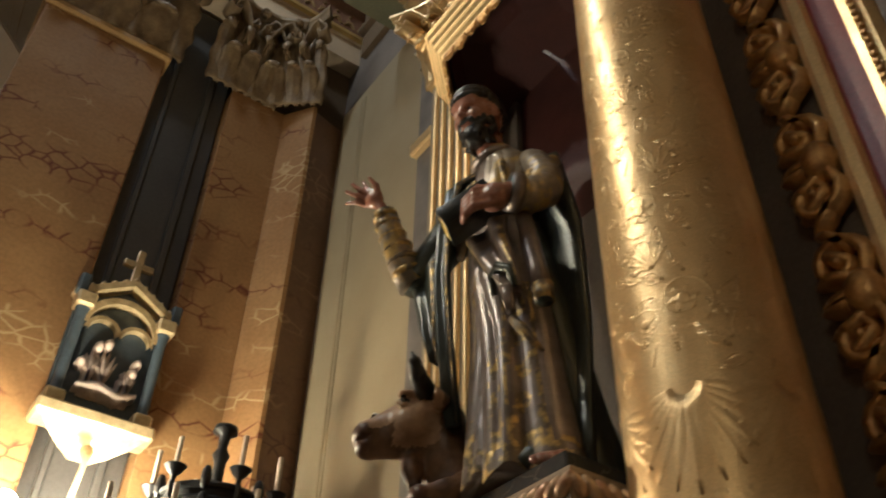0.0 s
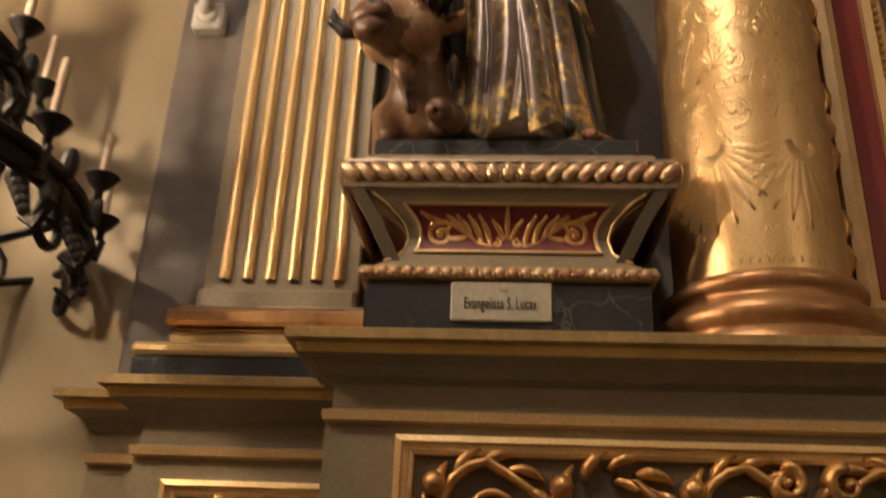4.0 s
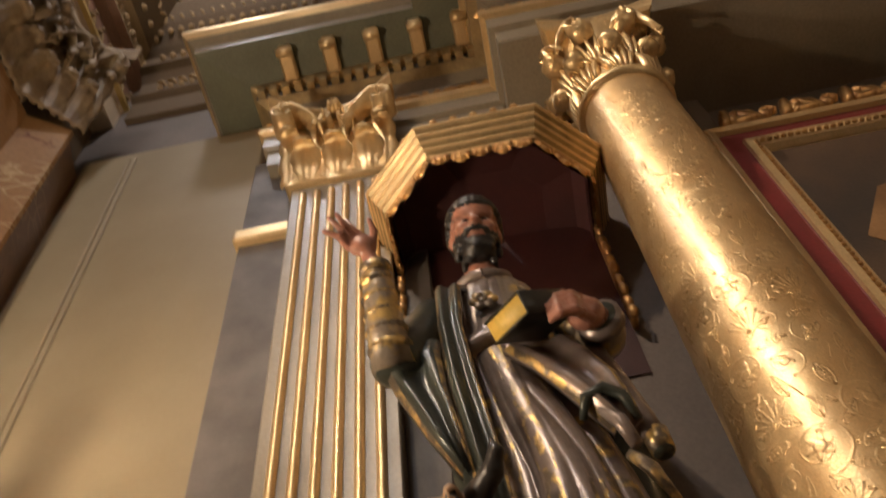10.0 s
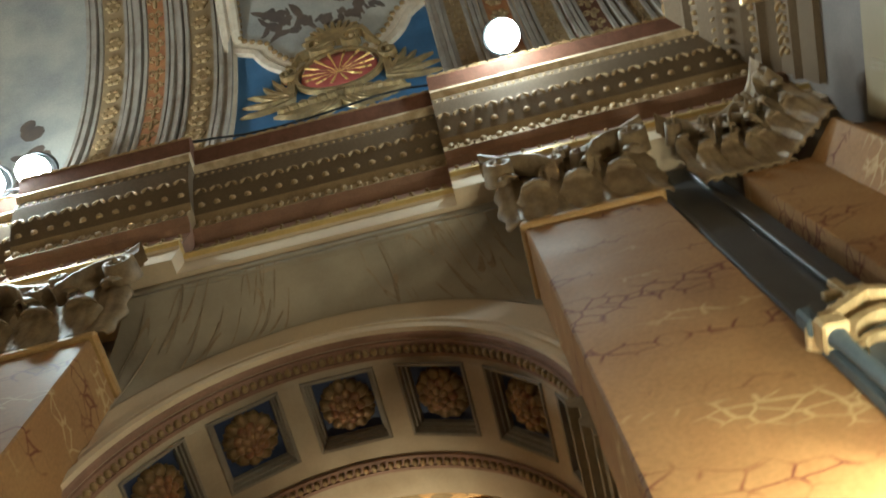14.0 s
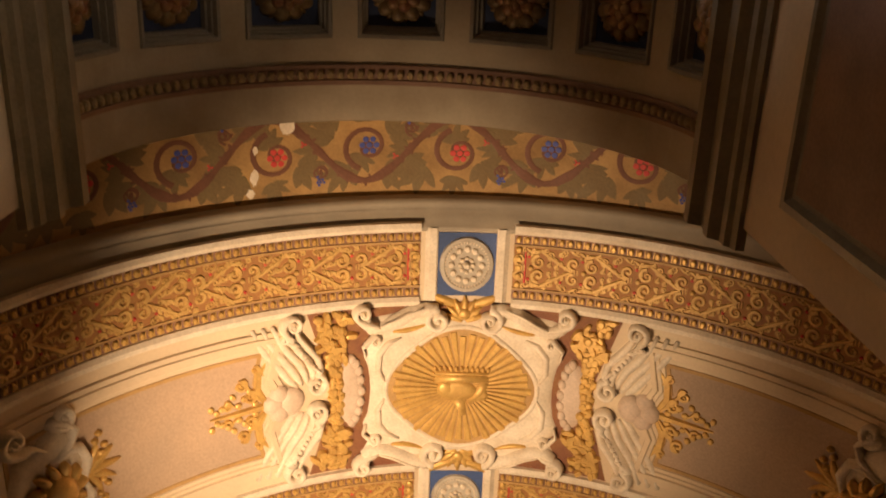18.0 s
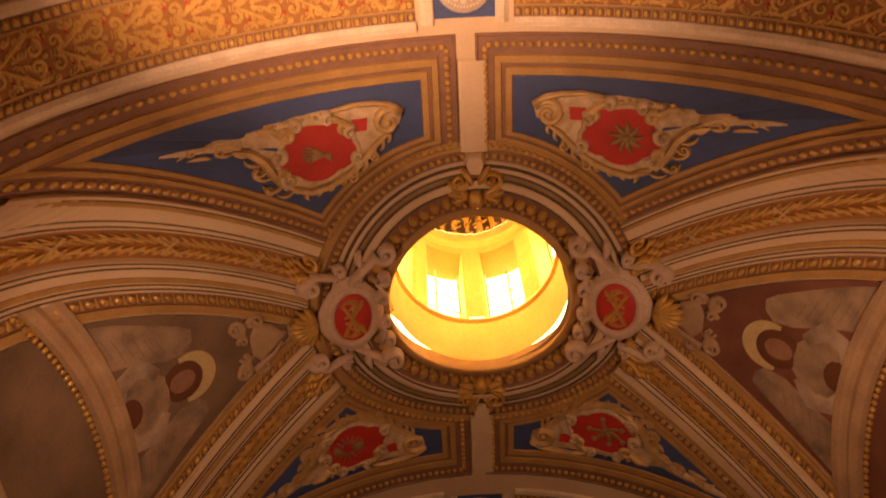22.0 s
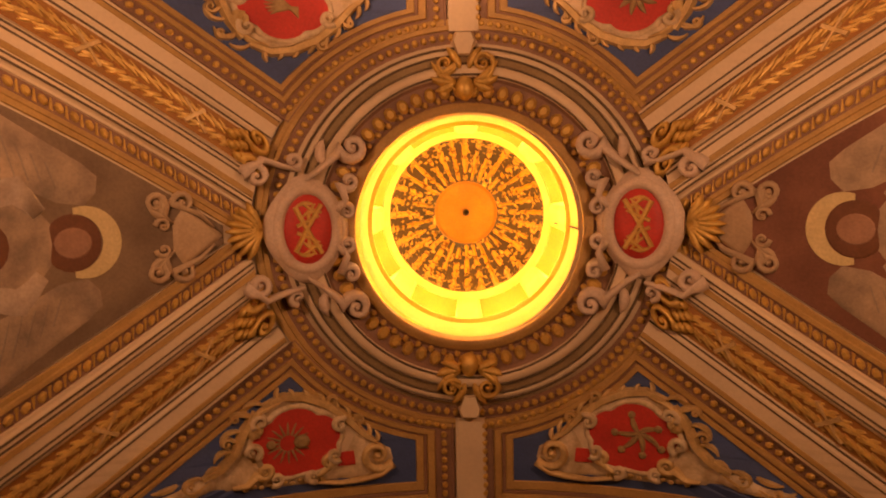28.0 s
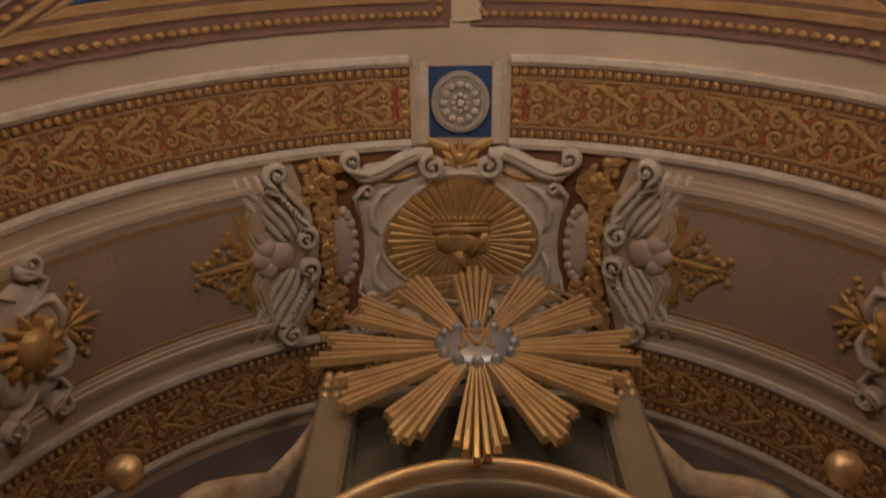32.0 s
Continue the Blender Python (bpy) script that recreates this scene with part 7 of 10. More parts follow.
for i in range(14):
    a = 2 * math.pi * i / 14
    c.stroke([(ms, 1.98), (ms + 0.4 * math.cos(a), 2.08 + 0.31 * math.sin(a))], [0.006, 0.016], 0.015, 0.092)
c.ob("shell_rib", FLAKED_GOLD, t, fold=on_nave)
c = Shape()
c.rim(arc((ms, 2.08), 0.47, 0, 6.2832, 32, 0.38)[:-1], [(-0.03, 0.02), (-0.02, 0.08), (0.02, 0.08), (0.03, 0.03)])
for q in (-1, 1):
    c.scroll((ms + q * 0.57, 2.2), 0.12, 1.3, 1.57, 0.04, 0.09, q, 16, 0.02)
    c.scroll((ms + q * 0.2, 2.62), 0.17, 1.3, 0, 0.05, 0.1, q, 16, 0.02, [(ms + q * 0.5, 2.35), (ms + q * 0.42, 2.5)])
    for i in range(9):
        a = -0.5 + 0.24 * i
        c.leaf((ms + q * 0.5, 1.75 + 0.06 * (i % 3)), a if q > 0 else math.pi - a, 0.62 - 0.03 * i, 0.04, 0.05, q * 0.7, 0.01)
    for i in range(7):
        c.disc((ms + q * 0.1 * i, 1.62 - 0.02 * i), 0.085, 0.075, 0.08, 8, 0.01)
        c.leaf((ms + q * 0.06 * i, 1.5), (-1.2 + 0.12 * i) if q > 0 else math.pi + 1.2 - 0.12 * i, 0.38, 0.045, 0.05, q * 0.8, 0.01)
for i in range(11):
    c.leaf((ms, 2.62), 0.3 + 0.254 * i, 0.4, 0.05, 0.07, 0, 0.03)
tagged(c.ob("scroll_surround", OLIVE_GILT, t, "dull gilt scrolls and leaves", fold=on_nave), kind="stuff")
for nm, x in (("left_rail", L), ("right_rail", Rr)):
    Shape().loft([[(x + d, a, hh) for a in AS] for d, hh in ((-0.05, 0.0), (-0.05, 0.04), (0.03, 0.05), (0.06, 0.03), (0.06, 0.005))], False).ob("rail", WHITE, t, fold=on_nave)
t = thing("fresco_panel", "pale framed fresco field beside a vault band", "painting", at=(-5.6, 4.2, 10.4))
Shape().loft([[(x, a, 0.004) for a in AS] for x in (-4.45, -5.6, -6.7)], False).ob("sky_field", FRESCO, t, fold=on_nave)
d = Shape()
for i in range(30):
    d.disc((-4.7 - rnd.uniform(0, 1.2), rnd.uniform(0.4, 2.6)), rnd.uniform(0.06, 0.22), rnd.uniform(0.04, 0.15), 0.004, 9, 0.006, rnd.uniform(0, 3))
d.ob("dark_shapes", FRESCO_DARK, t, "dark painted cloud shapes", fold=on_nave)

# floodlights on the cornice
def floodlight(x, y, z):
    t = thing("floodlight", "small round lit floodlight on the cornice edge", "lamp", "cornice floodlights", at=(x, y, z))
    # Glowing ball drawn larger than the lamp, so its shape takes in the glare.
    Shape().ball((x, y, z), 0.15, 20, 12).ob("bulb", BULB, t, smooth=True)
    Shape().lathe([(0.0, 0.34), (0.06, 0.34), (0.13, 0.26), (0.17, 0.12), (0.16, 0.11), (0.12, 0.22)], 16, (x, y + 0.02, z + 0.02)).ob("housing", IRON, t, smooth=True)
    Shape().tube([(x, y + 0.02, z + 0.2), (x, y + 0.2, z + 0.18), (x, y + 0.3, z - 0.1)], 0.015, 6).ob("bracket", IRON, t)


floodlight(0.12, 3.73, 9.34)
floodlight(-4.33, 3.9, 9.55)
floodlight(-4.75, 3.9, 9.5)
tagged(Shape().tube([(0.4 - 0.3 * i, 3.99 + 0.03 * math.sin(i), 9.3 + 0.04 * math.sin(i * 1.9)) for i in range(20)], 0.012, 5).ob("cable", IRON), "dark cable running along the cornice", "cable")

# ---- the side altar ----


def altar_front(name, label, y0, y1, xf, panels, z1=1.98):
    """A stretch of the altar's pedestal: moulded top, plain dado and framed panels with carving. It faces -x."""
    t = thing(name, label, "altar base", "altar bases", at=(xf + 0.2, (y0 + y1) / 2, 0))
    Shape().box(xf + 0.02, 2.15, y0, y1, 0.0, z1 - 0.22).ob("body", OLIVE, t)
    pr = [(0.02, -0.22), (-0.005, -0.215), (-0.008, -0.19), (0.015, -0.183), (0.015, -0.12), (-0.01, -0.105), (-0.03, -0.08), (-0.07, -0.06), (-0.075, -0.035), (-0.1, -0.03), (-0.1, -0.005), (-0.09, 0.0)]

    def run(seg, mt, nm):
        rows = []
        for d, z in seg:
            rows.append([(2.15, y1 - d, z1 + z), (xf + d, y1 - d, z1 + z), (xf + d, y0 + d, z1 + z), (2.15, y0 + d, z1 + z)])
        Shape().loft(rows, False).ob(nm, mt, t)

    run(pr[0:3], GOLD, "lower_fillet")
    run(pr[2:5], OLIVE, "frieze")
    run(pr[4:8], OLIVE, "cove")
    run(pr[7:9], GOLDLINE, "gilt_step")
    run(pr[8:12], OLIVE_GILT, "crown_edge")
    Shape().box(xf - 0.08, 2.15, y0 - 0.08, y1 + 0.08, z1 - 0.006, z1).ob("top", OLIVE, t)
    f = lambda a, b, h: (xf + 0.02 - h, -a, b)
    for a0, a1, b0, b1 in panels:
        o = [(-a0, b0), (-a1, b0), (-a1, b1), (-a0, b1)]
        o = [(-max(a0, a1), b0), (-min(a0, a1), b0), (-min(a0, a1), b1), (-max(a0, a1), b1)]
        Shape().rim(o, [(0.0, 0.0), (0.004, 0.03), (0.02, 0.034), (0.024, 0.018), (0.036, 0.018), (0.04, 0.026), (0.05, 0.02), (0.052, 0.003)]).ob("panel_frame", GOLD, t, "gilt panel frame", fold=f)
        Shape().slab(inset(o, 0.05), 0.002, 0.001).ob("panel", PANELDARK, t, fold=f)
        cx, w, top = (o[0][0] + o[1][0]) / 2, (o[1][0] - o[0][0]) / 2 - 0.08, b1 - 0.1
        for q in (-1, 1):
            n = max(1, int(w / 0.26))
            for i in range(n):
                x = cx + q * w * (i + 0.5) / n
                rr = w / n * 0.42
                c = Shape().scroll((x, top - 0.09 - 0.03 * (i % 2)), rr, 1.5, 1.57, 0.015, 0.045, q if i % 2 else -q, 24, 0.004, [(x - q * rr * 1.5, top - 0.2), (x - q * rr * 1.1, top - 0.05)])
                for k in range(11):
                    a = 0.57 * k
                    c.leaf((x + rr * 0.9 * math.cos(a), top - 0.09 + rr * 0.9 * math.sin(a)), a + q * 0.9, rr * 0.75, 0.017, 0.04, q * 1.2, 0.006)
                for k in range(5):
                    c.leaf((x, top - 0.09), 1.26 * k, rr * 0.4, 0.014, 0.05, q, 0.01)
                c.disc((x + q * rr, top - 0.02), 0.03, 0.03, 0.06, 9, 0.01)
                c.ob("acanthus_scroll", CARVEDGOLD, t, "gilt carved acanthus scroll", fold=f, smooth=True)
            c = Shape()
            c.leaf((cx + q * 0.02, top - 0.3), 1.57 - q * 0.9, 0.26, 0.04, 0.06, q * 1.4, 0.01)
            c.leaf((cx + q * 0.02, top - 0.35), 1.57 - q * 1.3, 0.34, 0.04, 0.06, q * 1.8, 0.01)
            c.scroll((cx + q * 0.07, top), 0.045, 1.2, 1.57, 0.018, 0.06, q, 12, 0.01)
            c.ob("acanthus_leaf", CARVEDGOLD, t, "gilt carved leaf with a curl", fold=f, smooth=True)
        c = Shape()
        for i in range(-3, 4):
            c.leaf((cx, top - 0.25), 1.57 + 0.3 * i, 0.2 - 0.02 * abs(i), 0.026, 0.07, 0, 0.01)
        c.ob("palmette", CARVEDGOLD, t, "gilt carved palmette", fold=f, smooth=True)
    return t


altar_front("altar_pedestal", "olive altar base with gilt mouldings and carved panels", -2.2, 2.43, 1.45, ((2.25, 0.25, 0.5, 1.735), (0.1, -1.9, 0.5, 1.735)))
altar_front("altar_pedestal", "set-back olive altar base with a carved panel", 2.44, 3.06, 1.8, ((2.96, 2.47, 0.5, 1.66),), 1.94)
altar_front("altar_pedestal", "narrow outermost step of the altar base", 3.06, 3.28, 1.98, (), 1.94)

# statue pedestal
t = thing("statue_pedestal", "gilt and burgundy waisted statue pedestal on black marble", "pedestal", at=(1.85, 1.97, 1.98))


def frame_ring(xf, y0, y1, z):
    return [(2.12, y1, z), (xf, y1, z), (xf, y0, z), (2.12, y0, z)]


Shape().box(1.5, 2.12, 1.59, 2.36, 1.98, 2.16, 0.006).ob("black_block", BLACKSTONE, t, "black veined marble block")
Shape().loft([frame_ring(1.5 + d, 1.59 + d, 2.36 - d, z) for d, z in ((0.02, 2.16), (-0.015, 2.163), (-0.022, 2.178), (-0.012, 2.2), (0.03, 2.206))], False).ob("leaf_moulding", OLIVE_GILT, t)
Z0, ZW = 2.205, 0.22
FRONT = ((0.0, 0.0), (0.12, 0.014), (0.27, 0.03), (0.45, 0.036), (0.65, 0.02), (0.82, -0.012), (1.0, -0.045))
FLANK = ((0.0, 0.02), (0.1, 0.06), (0.25, 0.095), (0.45, 0.105), (0.65, 0.09), (0.85, 0.04), (1.0, -0.02))


def curve_at(tab, k):
    for (k0, d0), (k1, d1) in zip(tab, tab[1:]):
        if k <= k1:
            return d0 + (d1 - d0) * (k - k0) / (k1 - k0)
    return tab[-1][1]


w = Shape()
w.loft([[(2.12, 2.36 - e, z), (1.5 + d, 2.36 - e, z), (1.5 + d, 1.59 + e, z), (2.12, 1.59 + e, z)] for d, e, z in [(curve_at(FRONT, i / 16), curve_at(FLANK, i / 16), Z0 + ZW * i / 16) for i in range(17)]], False)
w.ob("waist", OLIVE, t)
for q in (-1, 1):
    ym = 1.975 + q * 0.385
    st = Shape().loft([[(x0 + dx, ym - q * (d + dy), z) for dx, dy in ((0, 0), (0.045, 0), (0.045, 0.03), (0.035, 0.04), (0, 0.04))] for x0, d, z in ((1.515, 0.06, Z0), (1.48, 0.0, Z0 + 0.12), (1.45, -0.06, Z0 + ZW))], True, True)
    st.ob("corner_strut", PANELDARK, t, "slanting dark olive corner strut")
    for a, nm in ((0.0, "front_edge"), (0.05, "side_edge")):
        g = Shape().tube([(1.5 + curve_at(FRONT, k) - 0.002 + a, ym - q * (curve_at(FLANK, k) + 0.001), Z0 + ZW * k) for k in [0.06 + 0.88 * i / 14 for i in range(15)]], 0.0045, 6)
        g.ob(nm, GOLD, t, "gilt curved edge", smooth=True)
    Shape().loft([[(x, ym - q * (curve_at(FLANK, k) - 0.002), Z0 + ZW * k) for x in (1.6, 2.0)] for k in [0.1 + 0.8 * i / 10 for i in range(11)]], False).ob("side_panel", BURGUNDY, t, "burgundy side panel")


def pw(a, b, h):
    return (1.5 + curve_at(FRONT, (b - Z0) / ZW) - 0.004 - h, 1.975 - a, b)


side = [(0.24 + 0.034 * abs(2 * k - 0.85) ** 2 * (1 if k > 0.42 else 0.45), 2.262 + 0.122 * k) for k in [i / 10 for i in range(11)]]
o = [(-x, z) for x, z in side[::-1]] + side
rows = [[(x * c, z, 0.0) for x, z in side] for c in [-1 + i / 12 for i in range(25)]]
Shape().loft(rows, False).ob("burgundy_panel", BURGUNDY, t, "burgundy front panel", fold=pw)
Shape().rim(o, [(-0.009, 0.0), (-0.007, 0.007), (0.0, 0.007), (0.002, 0.0)]).ob("panel_fillet", GOLD, t, fold=pw)
for q in (-1, 1):
    c = Shape().scroll((q * 0.187, 2.311), 0.034, 1.45, 1.2 if q > 0 else 1.94, 0.0075, 0.003, -q, 26, 0.001, [(q * 0.02, 2.284), (q * 0.05, 2.279), (q * 0.085, 2.29), (q * 0.12, 2.318), (q * 0.15, 2.338), (q * 0.176, 2.345)])
    c.ob("painted_scroll", CARVEDGOLD, t, "gilt painted scroll", fold=pw)
    for x, z, a, ln, wd, bd in ((0.175, 2.344, 1.2, 0.075, 0.011, -0.5), (0.125, 2.32, 0.35, 0.062, 0.011, 0.9), (0.1, 2.302, 0.2, 0.075, 0.013, 0.7), (0.072, 2.288, 0.05, 0.085, 0.013, 0.7), (0.048, 2.285, -0.05, 0.085, 0.012, 0.75), (0.115, 2.308, 1.75, 0.062, 0.011, -0.9), (0.16, 2.336, 2.3, 0.035, 0.008, -0.8)):
        Shape().leaf((q * x, z), 1.57 - q * (a + 0.2), ln, wd * 0.7, 0.003, -q * bd * 0.8, 0.001).ob("painted_leaf", CARVEDGOLD, t, fold=pw)
    Shape().scroll((q * 0.03, 2.288), 0.015, 1.1, 1.57, 0.005, 0.003, q, 14, 0.001).ob("painted_curl", CARVEDGOLD, t, fold=pw)
for a, ln in ((0, 0.085), (-0.42, 0.066), (0.42, 0.066)):
    Shape().leaf((a * 0.02, 2.297), 1.57 - a, ln, 0.008, 0.003, -a * 0.8, 0.001).ob("painted_leaf", CARVEDGOLD, t, fold=pw)
Shape().loft([frame_ring(1.5 + d, 1.565 + d, 2.385 - d, z) for d, z in ((-0.04, 2.42), (-0.052, 2.422), (-0.055, 2.434), (-0.046, 2.438), (-0.05, 2.45), (-0.05, 2.49), (-0.046, 2.5), (-0.052, 2.503), (-0.05, 2.512), (-0.02, 2.516), (-0.02, 2.528), (-0.005, 2.532), (-0.005, 2.55), (0.05, 2.552))], False).ob("cornice", PALEGILT_OLIVE, t)
for a, b in (((1.446, 2.439), (1.446, 1.511)), ((2.1, 2.439), (1.446, 2.439)), ((1.446, 1.511), (2.1, 1.511))):
    d = Vector((b[0] - a[0], b[1] - a[1], 0))
    k = int(d.length / 0.044)
    u = d.normalized()
    for i in range(k):
        p = Vector((*a, 2.468)) + d * ((i + 0.5) / k)
        q = 1 if i < k / 2 else -1
        if abs(i + 0.5 - k / 2) < 1.1:
            q = 0
        g = Shape().tube([p - u * 0.03 * q + Vector((0, 0, 0.028)), p - u * 0.012 * q + Vector((0, 0, 0.012)), p + u * 0.012 * q - Vector((0, 0, 0.012)), p + u * 0.024 * q - Vector((0, 0, 0.026))], [0.009, 0.019, 0.02, 0.012], 8)
        g.ob("gadroon", PEDGOLD, t, smooth=True)
k = 22
for i in range(k):
    y = 1.585 + 0.78 * (i + 0.5) / k
    g = Shape().ball((1.484, y, 2.182), 0.017, 7, 5, (0.8, 0.95, 1.0))
    g.ball((1.48, y + 0.018, 2.174), 0.008, 6, 4)
    g.ob("leaf_bead", PEDGOLD, t, smooth=True)
Shape().box(1.52, 2.1, 1.6, 2.37, 2.55, 2.62, 0.006).ob("slab", BLACKSTONE, t, "dark marble slab under the statue")
t = thing("name_plate", "small brass name plate with black lettering", "sign", at=(1.49, 1.95, 2.0))
Shape().box(1.486, 1.5, 1.855, 2.125, 2.045, 2.155, 0.003).ob("plate", PLATE, t)
Shape().disc((0, 0), 0.012, 0.011, 0.002, 12).ob("embossed_mark", PLATE, t, fold=lambda a, b, h: (1.486 - h, 1.985 - a, 2.138 + b))
cu = bpy.data.curves.new("lettering", "FONT")
cu.body, cu.size, cu.extrude, cu.align_x, cu.align_y = "Evangelista S. Lucas", 0.04, 0.001, "CENTER", "CENTER"
tmp = bpy.data.objects.new("lettering", cu)
me = bpy.data.meshes.new_from_object(tmp)
bpy.data.objects.remove(tmp)
me.transform(pose(1.4845, 1.993, 2.092, 90, 0, -90) @ Matrix.Diagonal((0.62, 1.15, 1, 1)))
me.materials.append(INK)
lt = new("lettering", me)
lt.parent = t
lt.matrix_parent_inverse = Matrix.Translation(-t.location)

# fluted pilaster
t = thing("fluted_pilaster", "olive and gilt fluted pilaster with a leafy capital", "pilaster", at=(1.95, 2.71, 1.94))
PY0, PY1, PZ0, PZ1, PX = 2.455, 2.97, 2.3, 5.72, 1.93
Shape().box(PX, 2.1, PY0, PY1, PZ0 - 0.02, PZ1, 0.006).ob("shaft", OLIVE, t)
nf = 6
fw = (PY1 - PY0 - 0.06) / nf
for i in range(nf):
    y = PY0 + 0.03 + fw * (i + 0.5)
    r = fw * 0.25
    ring = lambda z: [(PX - 0.002 - 0.021 * math.sin(a) , y + r * math.cos(a), z) for a in [math.pi * k / 8 for k in range(9)]]
    Shape().loft([ring(PZ0 + 0.02), ring(PZ0 + 0.05), ring(PZ1 - 0.12), ring(PZ1 - 0.08)], False, False).ob("gilt_reed", GOLD, t, smooth=True)
for d, za, zb, mt in ((0.14, 1.94, 2.025, BLACKSTONE), (0.145, 2.025, 2.065, GOLD), (0.07, 2.065, 2.12, OLIVE_GILT), (0.06, 2.12, 2.14, COPPERGILT), (0.085, 2.14, 2.195, COPPERGILT), (0.06, 2.195, 2.215, PALEGILT_OLIVE), (0.015, 2.215, 2.29, OLIVE)):
    Shape().box(PX - d, 2.1, PY0 - d + 0.02, PY1 + d, za, zb, 0.012).ob("base_moulding", mt, t)
Shape().box(PX - 0.03, 2.1, PY0 - 0.02, PY1 + 0.03, PZ1, PZ1 + 0.045, 0.012).ob("astragal", GOLD, t)
acanthus_capital(t, -PY1, -PY0, PX, PZ1 + 0.045, PZ1 + 0.62, GOLD, Matrix.Rotation(-math.pi / 2, 4, "Z"))
t = thing("backing_pilaster", "plain grey-brown backing strip with a gilt cap", "pilaster", at=(2.06, 3.1, 1.94))
Shape().box(2.02, 2.15, 2.3, 3.25, 1.94, 6.3, 0.006).ob("strip", GREYWALL, t)
Shape().box(1.97, 2.15, 2.97, 3.27, 5.4, 5.5, 0.015).ob("cap", GOLD, t)
Shape().box(2.06, 2.15, 0.7, 2.4, 1.98, 6.2, 0.006).ob("niche_back", DARKBOARD, t)

# gilt column
t = thing("gilt_column", "gilded column engraved with leaves on a moulded base", "column", at=(1.72, 1.2, 1.98))
CX, CY = 1.72, 1.24
pr = []
for i in range(19):
    k = i / 18
    pr.append((0.245 - 0.035 * k * k, 2.2 + 3.2 * k))
Shape().lathe(pr, 48, (CX, CY, 0)).ob("shaft", COLUMNGOLD, t, "engraved gilded shaft", smooth=True)
Shape().lathe([(0.26, 2.2), (0.275, 2.19), (0.285, 2.17), (0.275, 2.15), (0.265, 2.14), (0.28, 2.12), (0.31, 2.1), (0.32, 2.07), (0.31, 2.045), (0.29, 2.035), (0.3, 2.03), (0.33, 2.02), (0.335, 1.98)], 48, (CX, CY, 0)).ob("base", COPPERGILT, t, "coppery gilt moulded base", smooth=True)
Shape().lathe([(0.21, 5.4), (0.235, 5.41), (0.24, 5.43), (0.235, 5.45), (0.21, 5.46)], 40, (CX, CY, 0)).ob("astragal", GOLD, t, smooth=True)
Shape().lathe([(0.2, 5.46), (0.2, 5.7), (0.22, 5.85), (0.27, 5.98)], 40, (CX, CY, 0)).ob("bell", GOLD, t, smooth=True)
fc = lambda r: (lambda a, b, h: (CX + (r(b) + h) * math.cos(a / 0.25), CY + (r(b) + h) * math.sin(a / 0.25), b))
lv = Shape()
for row, zz, ln in ((0, 5.46, 0.24), (1, 5.6, 0.28)):
    for i in range(8):
        a = 2 * math.pi * 0.25 * (i + 0.5 * row) / 8
        for q in (-2, -1, 0, 1, 2):
            lv.leaf((a + q * 0.022, zz), 1.57 - 0.12 * q, ln * (1 - 0.07 * abs(q)), 0.018, 0.05, 0, 0.0)
        lv.disc((a, zz + ln), 0.06, 0.045, 0.08, 9, 0.02)
lv.ob("acanthus", GOLD, t, "curled acanthus leaves", fold=fc(lambda b: 0.2 + 0.25 * max(0, b - 5.6) ** 1.5), smooth=True)
for i in range(4):
    a = math.pi / 4 + i * math.pi / 2
    for q in (-1, 1):
        rot = Matrix.Translation((CX, CY, 0)) @ Matrix.Rotation(a + math.pi / 2 + q * 0.55, 4, "Z")
        sc = Shape().scroll((0.0 + q * -0.05, 5.92), 0.06, 1.4, 1.57, 0.02, 0.05, q, 14, 0.0, [(-q * 0.2, 5.72), (-q * 0.16, 5.86), (-q * 0.1, 5.97)])
        sc.ob("volute", GOLD, t, fold=lambda u, v, h: tuple(rot @ Vector((u, -0.29 - h, v))), smooth=True)
ab = []
for i in range(4):
    a = math.pi / 4 + i * math.pi / 2
    p0, p1 = Vector((math.cos(a), math.sin(a))) * 0.43, Vector((math.cos(a + math.pi / 2), math.sin(a + math.pi / 2))) * 0.43
    for k in range(8):
        p = p0.lerp(p1, k / 8)
        ab.append(p * (1 - 0.16 * math.sin(math.pi * k / 8)))
Shape().loft([[(CX + p.x * s, CY + p.y * s, z) for p in ab] for s, z in ((0.9, 5.98), (0.96, 6.0), (0.98, 6.03), (1.0, 6.04), (1.0, 6.08))], True, True).ob("abacus", GOLD, t)
eg = Shape()


def outline_leaf(p, ang, ln, wd):
    """Pointed leaf drawn by two thin arcs, a midrib and a little hatching."""
    ca, sa = math.cos(ang), math.sin(ang)
    turn = lambda u, v: (p[0] + u * ca - v * sa, p[1] + u * sa + v * ca)
    for q in (-1, 1):
        eg.stroke([turn(ln * i / 8, q * wd * math.sin(math.pi * i / 8) ** 0.8) for i in range(9)], 0.0026, 0.0013, 0.0)
        for k in (0.3, 0.45, 0.6, 0.75):
            eg.stroke([turn(ln * k, 0), turn(ln * (k + 0.1), q * wd * 0.6)], 0.0014, 0.001, 0.0)
    eg.stroke([turn(0, 0), turn(ln * 0.9, 0)], 0.002, 0.0011, 0.0)


